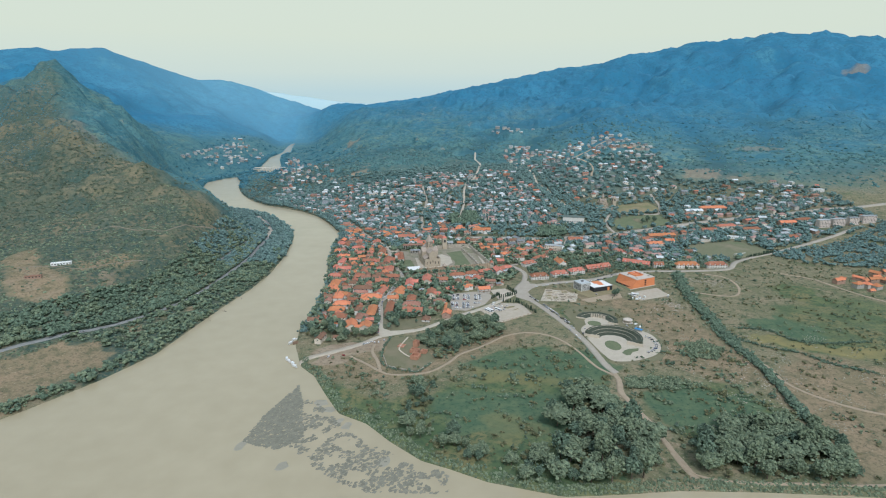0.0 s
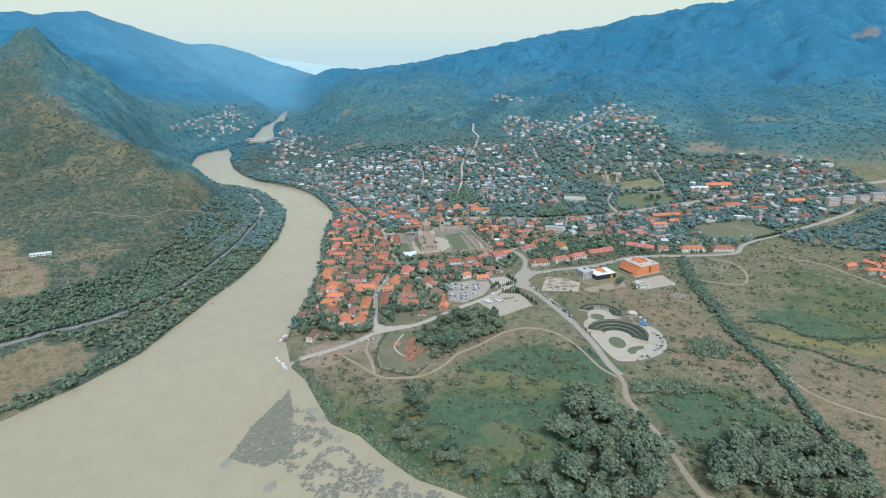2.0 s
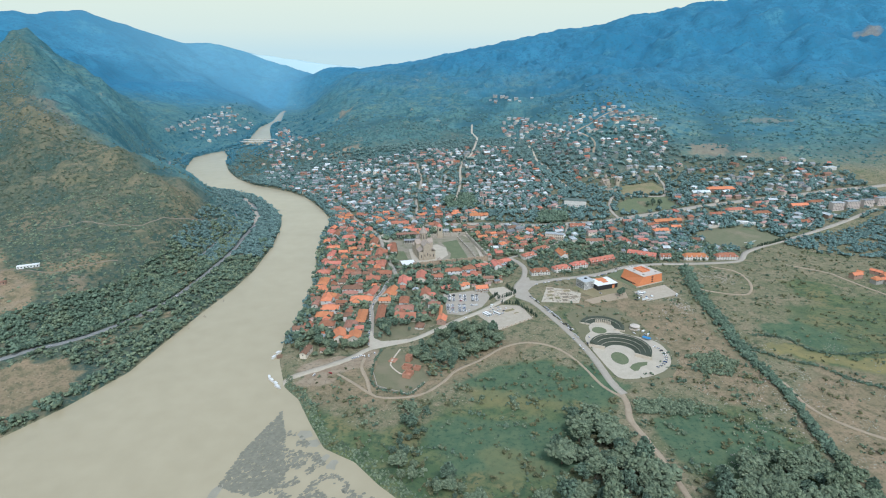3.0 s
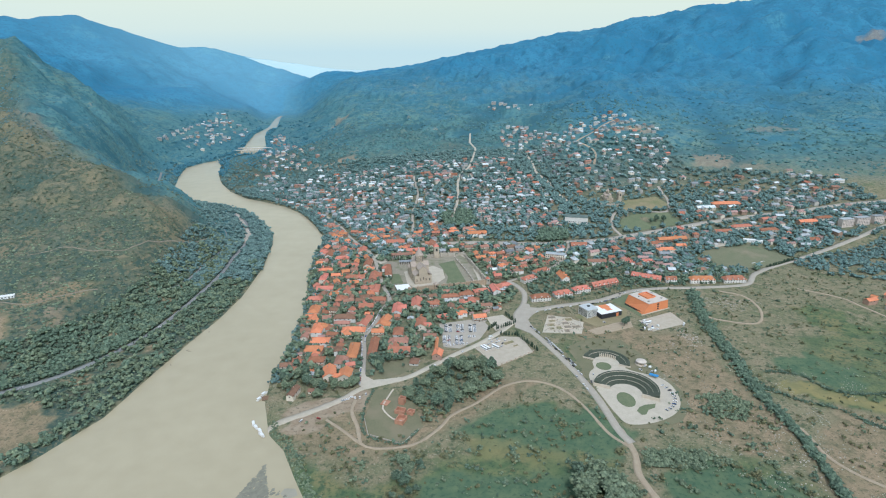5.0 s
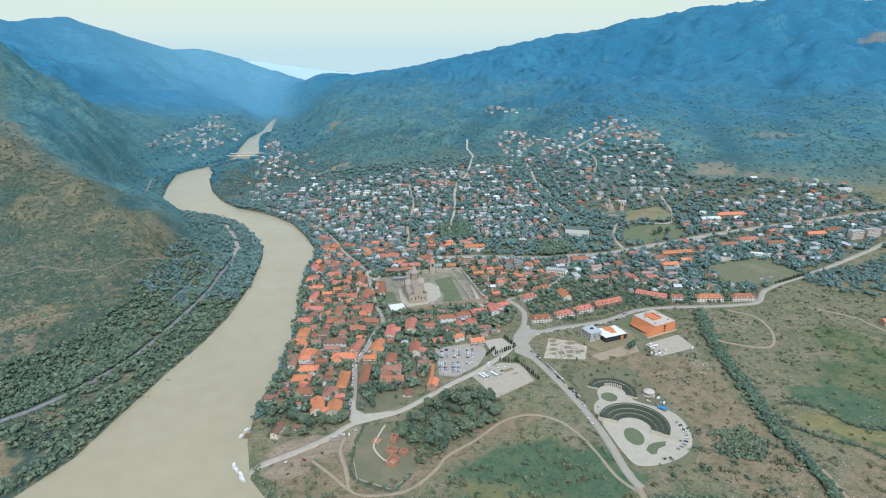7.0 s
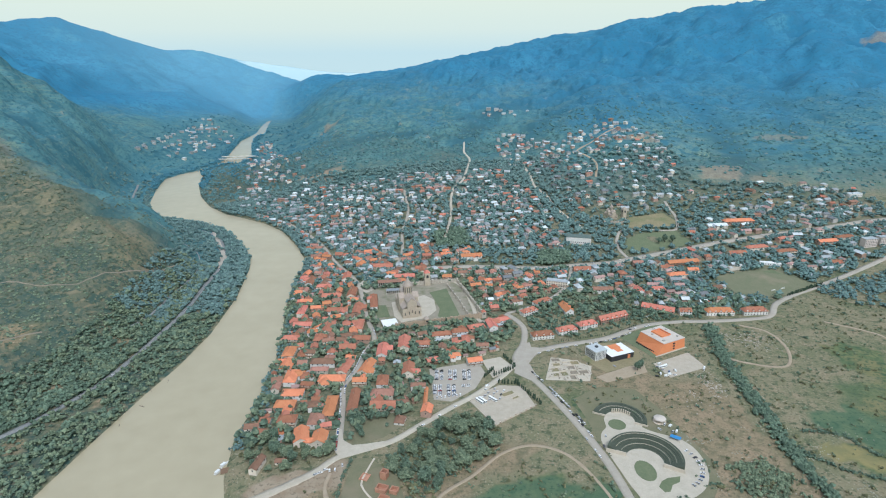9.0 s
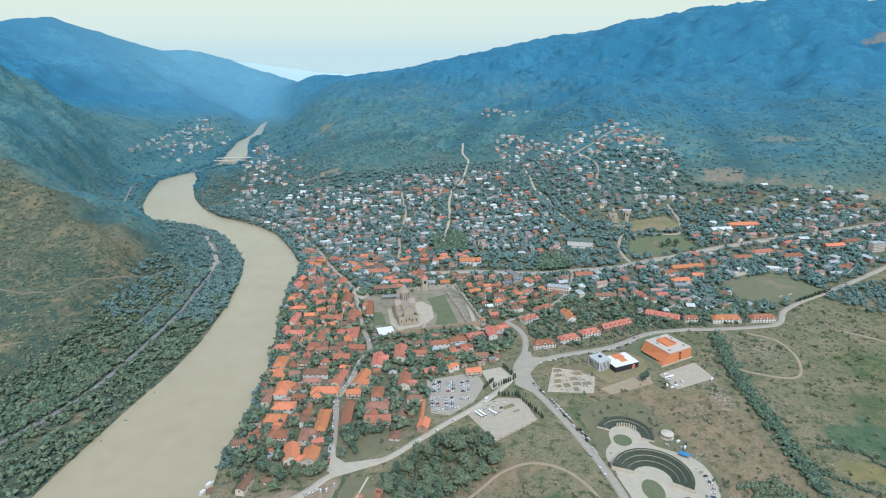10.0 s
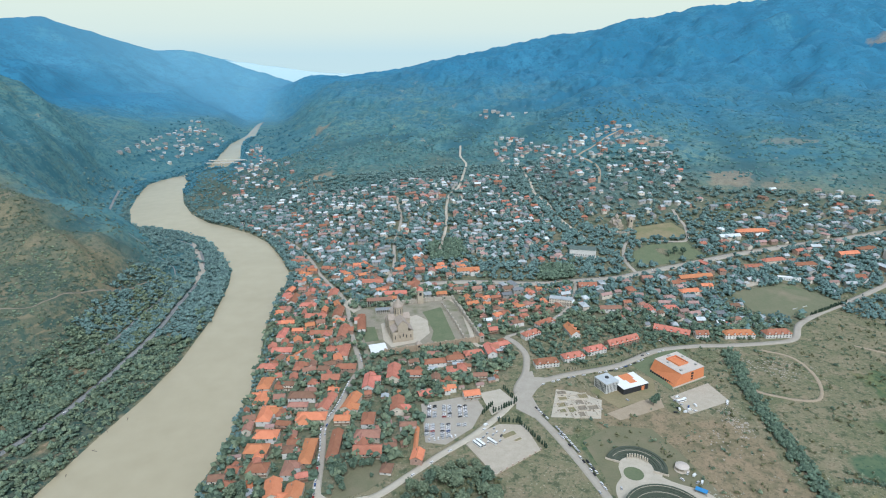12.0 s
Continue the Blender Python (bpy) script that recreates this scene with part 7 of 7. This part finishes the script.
def clear_of_roads(x, y, off=2.5):
    ok = np.ones(x.shape, bool)
    for line, width in ROAD_LINES:
        near = (x > line[:, 0].min() - 30) & (x < line[:, 0].max() + 30) & (y > line[:, 1].min() - 30) & (y < line[:, 1].max() + 30)
        if near.any():
            d = along(x[near], y[near], line)[0]
            ok[near] &= d > width / 2 + off
    return ok


# west bank: a belt of trees at the water, woods above the road, scrub over the spur
x, y, r = rough_points(-640, -300, 420, 1640, 44000, 41)
sd = shore(x, y)
patchy = waves(x, y, 60, 3, 1.5)
keep = west_of_river(x, y) & (sd > 2) & clear_of_roads(x, y, 1.6)
for ring_ in (STRIP_UPPER, STRIP_LOWER, LAYBY, STRIP_WEST):
    keep &= ~inside(x, y, ring_)
belt = (sd < 20 + 14 * patchy) | ((y > 640) & (sd < 130) & (patchy > -0.45) & (r.uniform(size=x.shape) < np.interp(sd, [40, 75, 130], [0.85, 0.5, 0.15])))
keep &= belt & (r.uniform(size=x.shape) < 0.62)
x, y = x[keep], y[keep]
half = r.uniform(size=x.shape) < 0.55
# from y 1000 on, trees take the foliage coloured for haze
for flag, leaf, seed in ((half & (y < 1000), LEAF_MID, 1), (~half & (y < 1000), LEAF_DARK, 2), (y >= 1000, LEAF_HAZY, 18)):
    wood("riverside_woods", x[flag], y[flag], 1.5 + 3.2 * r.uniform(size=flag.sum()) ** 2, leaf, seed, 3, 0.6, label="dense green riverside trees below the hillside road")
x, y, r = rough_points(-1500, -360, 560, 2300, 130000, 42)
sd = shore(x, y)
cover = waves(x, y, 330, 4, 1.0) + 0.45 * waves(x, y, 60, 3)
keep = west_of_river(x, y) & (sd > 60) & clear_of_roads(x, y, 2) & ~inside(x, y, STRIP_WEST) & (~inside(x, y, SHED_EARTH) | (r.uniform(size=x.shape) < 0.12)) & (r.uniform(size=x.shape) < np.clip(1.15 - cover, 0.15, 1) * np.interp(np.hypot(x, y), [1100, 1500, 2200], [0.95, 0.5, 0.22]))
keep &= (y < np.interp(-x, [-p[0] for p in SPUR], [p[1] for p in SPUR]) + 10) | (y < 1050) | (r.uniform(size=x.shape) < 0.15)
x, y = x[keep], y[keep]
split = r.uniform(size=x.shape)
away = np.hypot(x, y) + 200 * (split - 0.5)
# scrub turns bluer with distance, as painted haze
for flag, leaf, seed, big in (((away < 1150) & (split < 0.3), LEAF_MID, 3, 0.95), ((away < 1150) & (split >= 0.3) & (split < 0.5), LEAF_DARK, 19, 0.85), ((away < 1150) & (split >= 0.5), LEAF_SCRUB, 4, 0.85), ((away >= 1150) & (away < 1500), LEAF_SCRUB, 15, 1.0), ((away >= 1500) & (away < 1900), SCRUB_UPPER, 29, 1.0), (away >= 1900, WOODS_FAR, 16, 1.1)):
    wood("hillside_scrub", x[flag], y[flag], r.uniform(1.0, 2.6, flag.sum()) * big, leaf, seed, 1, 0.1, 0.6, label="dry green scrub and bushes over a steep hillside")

# a thick band of trees above the riverside highway
line = curve(WEST_HIGHWAY[:9], 3)
way = np.gradient(line, axis=0)
way /= np.linalg.norm(way, axis=1)[:, None]
r = np.random.RandomState(140)
k = r.randint(0, len(line), 3600)
gap_ = 5 + 62 * r.uniform(size=3600) ** 1.4
x, y = line[k, 0] - way[k, 1] * gap_, line[k, 1] + way[k, 0] * gap_
keep = clear_of_roads(x, y, 1.5) & ((waves(x, y, 80, 3, 2.1) > -0.4) | (gap_ < 16))
x, y = x[keep], y[keep]
tone = waves(x, y, 70, 3, 3.0) + r.uniform(-0.5, 0.5, x.shape)
# past y 950 part of the band has haze in its leaf colour
for flag, leaf, seed in ((tone > 0.25, LEAF_MID, 141), ((tone <= 0.25) & (y < 950), LEAF_DARK, 142), ((tone <= 0.25) & (y >= 950), LEAF_HAZY, 143)):
    wood("roadside_woods", x[flag], y[flag], r.uniform(1.8, 4.2, flag.sum()), leaf, seed, 3, 0.6, label="dense dark trees on the slope above the highway")

# gardens of the town, and the east bank
x, y, r = rough_points(-560, 960, 690, 1780, 30000, 43)
town_ring = [(-190, 690), (-90, 690), (-20, 735), (10, 850), (100, 900), (130, 1000), (220, 1000), (330, 985), (520, 1010), (640, 1110), (960, 1250), (960, 1480), (620, 1560), (640, 1780), (270, 1780), (-340, 1780), (-560, 1660)]
keep = inside(x, y, town_ring) & (shore(x, y) > 3) & clear_of_roads(x, y, 2.0)
for ring_ in CLEAR:
    keep &= ~inside(x, y, ring_)
for a, b, c in TAKEN:
    keep &= (x - a) ** 2 + (y - b) ** 2 > (c * 0.8) ** 2
keep &= (waves(x, y, 55, 3, 0.9) > -0.6) & (r.uniform(size=x.shape) < np.where((x > 310) & (y > 1390), 0.36, 0.75))
x, y = x[keep], y[keep]
split = r.uniform(size=x.shape)
# gardens farther back get the haze-tinted foliage
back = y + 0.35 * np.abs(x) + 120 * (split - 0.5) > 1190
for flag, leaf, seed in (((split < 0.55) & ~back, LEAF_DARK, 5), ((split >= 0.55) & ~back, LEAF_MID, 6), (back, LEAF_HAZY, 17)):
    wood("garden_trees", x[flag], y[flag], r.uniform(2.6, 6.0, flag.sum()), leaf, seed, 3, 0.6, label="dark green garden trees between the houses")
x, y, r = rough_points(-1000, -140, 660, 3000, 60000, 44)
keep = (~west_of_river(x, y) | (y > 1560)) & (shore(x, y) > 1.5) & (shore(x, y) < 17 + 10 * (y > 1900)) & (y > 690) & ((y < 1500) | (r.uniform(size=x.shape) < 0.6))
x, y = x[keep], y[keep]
# beyond this the crowns carry blue haze in their colour
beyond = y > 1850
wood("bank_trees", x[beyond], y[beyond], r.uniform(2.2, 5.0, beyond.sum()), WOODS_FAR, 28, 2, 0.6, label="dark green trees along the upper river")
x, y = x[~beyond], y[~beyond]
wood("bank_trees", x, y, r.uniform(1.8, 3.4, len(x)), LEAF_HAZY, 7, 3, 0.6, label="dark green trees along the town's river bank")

spots = np.array(scatter(SLOPE_WOOD, 1500, 150, off_road=2.5))
spots = spots[waves(spots[:, 0], spots[:, 1], 34, 3, 0.8) > -0.05]
r = np.random.RandomState(151)
for k, leaf in enumerate((LEAF_MID, LEAF_DARK, LEAF_OLIVE)):
    few = spots[k::3]
    wood("slope_thicket", few[:, 0], few[:, 1], r.uniform(1.2, 2.8, len(few)), leaf, 152 + k, 3, 0.6, label="green thicket under the trees below the coach park", category="bushes")

wood("garden_hedge", *GARDEN_HEDGE, LEAF_DARK, 161, 2, 0.5, label="uneven dark hedge round the ruin garden", category="hedge")

# hedge of bushes along the field track, and scrub of the fields
HEDGE = [(388, 950), (366, 834), (358, 751), (350, 682), (350, 631), (351, 586), (347, 552), (342, 512), (338, 480)]
line = curve(HEDGE, 3)
r = np.random.RandomState(45)
k = r.randint(0, len(line), 950)
wide = np.interp(line[k, 1], [480, 600, 700, 950], [2.5, 3.0, 6.5, 8])
x, y = line[k, 0] + r.normal(size=950) * wide * 0.6, line[k, 1] + r.normal(size=950) * 2
wood("hedge", x, y, r.uniform(1.7, 3.6, 950), LEAF_DARK, 8, 3, 0.6, label="thick dark hedge of bushes along a field track", category="hedge")
x, y, r = rough_points(-160, 960, 384, 1060, 30000, 46)
sd = shore(x, y)
cover = waves(x, y, 95, 4, 5.0) + 0.4 * waves(x, y, 22, 2, 2.0)
keep = ~west_of_river(x, y) & (sd > 3) & clear_of_roads(x, y, 2) & (cover > -0.05) & (r.uniform(size=x.shape) < 0.42)
keep &= (y < 655 + 0.2 * x) | (x > 215) | ((x > 150) & (y > 760))
for ring_ in CLEAR:
    keep &= ~inside(x, y, ring_)
for a, b, c in TAKEN:
    keep &= (x - a) ** 2 + (y - b) ** 2 > (c + 2) ** 2
x, y = x[keep], y[keep]
split = r.uniform(size=x.shape)
for flag, leaf, seed in ((split < 0.35, LEAF_MID, 9), ((split >= 0.35) & (split < 0.48), LEAF_DARK, 10), (split >= 0.48, LEAF_OLIVE, 11)):
    wood("field_scrub", x[flag], y[flag], 0.6 + 2.0 * r.uniform(size=flag.sum()) ** 1.5, leaf, seed, 2, 0.4, label="low green and yellowing bushes scattered over the fields", category="bushes")

# woods of the hills and the range
x, y, r = rough_points(-900, 2300, 1420, 2500, 26000, 47)
cover = waves(x, y, 300, 4, 2.5) + 0.6 * waves(x, y, 70, 3)
keep = ~west_of_river(x, y) & (shore(x, y) > 8) & clear_of_roads(x, y, 3) & (cover < 0.38) & (r.uniform(size=x.shape) < np.interp(y, [1500, 2100, 2500], [1, 0.9, 0.25])) & (y > 1680 - 0.28 * np.abs(x - 100) + 80 * (x > 560)) & (r.uniform(size=x.shape) < np.interp(y, [1500, 2600, 4100], [1, 0.8, 0.35])) & (np.abs(x) < y * 0.85)
for a, b, c in TAKEN:
    keep &= (x - a) ** 2 + (y - b) ** 2 > (c + 1) ** 2
keep &= (r.uniform(size=x.shape) < 0.5) | (x < 290) | (y > 1950)
x, y = x[keep], y[keep]
# split by distance: the far crowns are painted bluer, as haze
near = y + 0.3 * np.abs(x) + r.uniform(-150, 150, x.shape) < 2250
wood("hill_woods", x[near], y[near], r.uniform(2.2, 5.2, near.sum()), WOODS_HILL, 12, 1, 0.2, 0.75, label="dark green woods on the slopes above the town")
wood("mountain_woods", x[~near], y[~near], r.uniform(2.4, 5.5, (~near).sum()), WOODS_FAR, 13, 1, 0.0, 0.4, label="woods high on the mountains, coloured bluer for haze")

# heaps of pale field stones beside the hedge and on the dry field
r = np.random.RandomState(48)
x = np.concatenate([r.normal(326, 6, 150), r.normal(300, 16, 50), r.normal(330, 26, 110), r.normal(430, 22, 240)])
y = np.concatenate([r.normal(800, 14, 150), r.normal(770, 14, 50), r.normal(545, 30, 110), r.normal(906, 12, 240)])
ok = clear_of_roads(x, y, 1.5)
wood("field_stones", x[ok], y[ok], r.uniform(0.35, 1.0, ok.sum()), STONE, 14, 1, 0.2, 0.7, label="heaps of pale field stones in dry grass", category="stones")

# the water meadow: thickets in drifts, and a belt of reeds along the shore
x, y, r = rough_points(-150, 340, 380, 660, 16000, 49)
sd = shore(x, y)
drift = waves(x, y, 48, 4, 0.3) + 0.35 * waves(x, y, 14, 2, 1.0)
keep = ~west_of_river(x, y) & (sd > 9) & clear_of_roads(x, y, 2.5) & (drift > 0.42) & (r.uniform(size=x.shape) < 0.7) & (y < 600 + 0.25 * x)
for ring_ in CLEAR:
    keep &= ~inside(x, y, ring_)
x, y = x[keep], y[keep]
tone = waves(x, y, 60, 3, 4.0) + r.uniform(-0.3, 0.3, x.shape)
for flag, leaf, seed in ((tone > 0.15, LEAF_OLIVE, 21), ((tone <= 0.15) & (tone > -0.35), LEAF_MID, 22), (tone <= -0.35, LEAF_DARK, 23)):
    wood("meadow_thicket", x[flag], y[flag], 0.9 + 2.0 * r.uniform(size=flag.sum()) ** 1.5, leaf, seed, 3, 0.4, label="green and yellowing thickets in a water meadow", category="bushes")
x, y, r = rough_points(-170, 340, 380, 620, 60000, 50)
sd = shore(x, y)
keep = ~west_of_river(x, y) & (sd > 0.6) & (sd < 11 + 5 * waves(x, y, 30, 3, 2.0)) & (r.uniform(size=x.shape) < 0.8)
x, y = x[keep], y[keep]
wood("reeds", x, y, r.uniform(0.5, 1.3, len(x)), LEAF_MID, 24, 1, 0.3, 1.0, label="green reed belt along the river shore", category="reeds")

# a belt of trees on the plain beyond the football pitch
x, y, r = rough_points(590, 1250, 930, 1330, 5200, 57)
belt = [(600, 1085), (650, 1010), (800, 970), (1000, 1040), (1250, 1180), (1250, 1330), (960, 1250), (760, 1130)]
keep = inside(x, y, belt) & clear_of_roads(x, y, 2) & (waves(x, y, 90, 3, 1.2) > -0.35)
for a, b, c in TAKEN:
    keep &= (x - a) ** 2 + (y - b) ** 2 > (c + 1) ** 2
x, y = x[keep], y[keep]
wood("plain_trees", x, y, r.uniform(2.4, 4.8, len(x)), LEAF_HAZY, 25, 3, 0.6, label="belt of green trees on the plain")

# trees of the far valley floor round the villages
x, y, r = rough_points(-1200, -300, 1560, 3300, 9000, 58)
low = lie(x, y) < 75
keep = low & (shore(x, y) > 6) & clear_of_roads(x, y, 2) & (waves(x, y, 160, 3, 0.7) > -0.3) & (r.uniform(size=x.shape) < 0.55)
for a, b, c in TAKEN:
    keep &= (x - a) ** 2 + (y - b) ** 2 > (c + 1) ** 2
x, y = x[keep], y[keep]
# two steps of haze in the leaf colour, bluer farther up the valley
near = y + r.uniform(-150, 150, x.shape) < 1950
wood("valley_trees", x[near], y[near], r.uniform(2.6, 5.5, near.sum()), LEAF_HAZY, 26, 2, 0.5, label="scattered trees on the far valley floor")
x, y = x[~near][::3], y[~near][::3]
wood("valley_trees", x, y, r.uniform(2.6, 5.5, len(x)), WOODS_FAR, 27, 2, 0.5, label="scattered trees on the far valley floor")
for x, y, s in ((428, 1256, 0.8), (441, 1263, 0.9), (455, 1261, 0.85)):
    plant(TREES[0], x, y, s)
plant(CYPRESS, 20, 962, 2.0)

# tall groves inside the upper town
for ring_, n_, seed_ in ((GROVE_UPPER, 420, 61), (GROVE_HALL, 420, 62), (RAVINE, 1500, 63)):
    spots = np.array(scatter(ring_, n_, seed_))
    r = np.random.RandomState(seed_)
    wood("grove_trees", spots[:, 0], spots[:, 1], r.uniform(3.0, 5.6, len(spots)), LEAF_DARK if ring_ is not RAVINE else LEAF_HAZY, seed_, 3, 0.8, 1.0, label="tall dark trees standing among the houses")
# driftwood stranded in the shallows of the west bank
for k, (x, y, l, turn) in enumerate(((-327, 804, 9, 40), (-315, 823, 6, 15), (-321, 771, 7, 70), (-328, 736, 4, 20), (-333, 792, 10, 50), (-340, 772, 8, 60))):
    base = thing("driftwood", "grey driftwood log stranded in shallow silty water", "log", "driftwood in the shallows")
    bm = tube(bmesh.new(), 0, 0, -l / 2, l / 2, 0.35, 0.16, 6)
    bmesh.ops.create_cone(bm, cap_ends=True, segments=5, radius1=0.14, radius2=0.04, depth=l * 0.5, matrix=pose(0.0, l * 0.16, l * 0.1, 35, 0, 0))
    bmesh.ops.transform(bm, matrix=pose(0, 0, 0, 90, 0, 0), verts=bm.verts)
    part("trunk", bm, BARK, base)
    base.matrix_basis = pose(x, y, WATER_Z + 0.1, 0, 0, turn)

# bushes along the two ditches of the east field, and a thicket beside the theatre
for k, ditch in enumerate(([(380, 712), (400, 709), (417, 702), (425, 681), (441, 667), (473, 664), (520, 668)], [(360, 676), (371, 667), (389, 650), (410, 641), (422, 631), (436, 608), (470, 585)])):
    line = curve(ditch, 2)
    r = np.random.RandomState(80 + k)
    i = r.randint(0, len(line), 260)
    wood("ditch_hedge", line[i, 0] + r.normal(size=260) * 1.4, line[i, 1] + r.normal(size=260) * 1.4, r.uniform(0.7, 1.9, 260), LEAF_DARK, 80 + k, 2, 0.5, label="low dark bushes along a field ditch", category="hedge")
spots = np.array(scatter([(286, 661), (315, 668), (332, 641), (307, 614), (283, 623)], 420, 83) + scatter([(189, 572), (243, 570), (270, 553), (234, 544), (187, 548)], 420, 84))
wood("meadow_thicket", spots[:, 0], spots[:, 1], np.random.RandomState(85).uniform(0.9, 2.8, len(spots)), LEAF_MID, 85, 3, 0.5, label="green thicket at the edge of dry grass", category="bushes")
for x, y, s in ((251, 832, 0.8), (256, 836, 0.7), (-72, 716, 0.7), (-68, 708, 0.6), (-70, 728, 0.75), (-62, 736, 0.7), (-46, 740, 0.6), (-34, 742, 0.7), (-76, 735, 0.7), (-54, 738, 0.6), (-44, 724, 0.35)):
    plant(TREES[0], x, y, s)

# gardens behind the terraces along the east road
spots = np.array(scatter([(132, 912), (140, 1000), (330, 1015), (505, 1022), (492, 990), (400, 975), (320, 968), (240, 940), (180, 915)], 1100, 90, off_road=3.5))
spots = spots[waves(spots[:, 0], spots[:, 1], 40, 3, 0.5) > -0.35]
wood("garden_trees", spots[:, 0], spots[:, 1], np.random.RandomState(91).uniform(1.6, 3.8, len(spots)), LEAF_DARK, 91, 3, 0.6, label="dark green garden trees round the terraces")

spots = np.array(scatter(FIELD_BUSHES, 260, 36, off_road=5))
r = np.random.RandomState(92)
for k, leaf in enumerate((LEAF_OLIVE, LEAF_MID, LEAF_DARK)):
    few = spots[k::3]
    wood("field_bushes", few[:, 0], few[:, 1], r.uniform(0.9, 2.3, len(few)), leaf, 92 + k, 3, 0.7, 1.0, label="single green bushes dotted over dry grass", category="bushes")

# pale tufts of dry grass over the stony fields
x, y, r = rough_points(240, 520, 470, 720, 9000, 96)
tufted = waves(x, y, 70, 3, 3.3) + 0.3 * waves(x, y, 18, 2, 1.0)
keep = (tufted > 0.25) & clear_of_roads(x, y, 2) & (r.uniform(size=x.shape) < 0.6) & ~inside(x, y, PLAZA)
wood("dry_tufts", x[keep], y[keep], r.uniform(0.25, 0.75, keep.sum()), TUFT, 96, 1, 0.3, 0.8, label="pale tufts of dry grass over a stony field", category="grass")
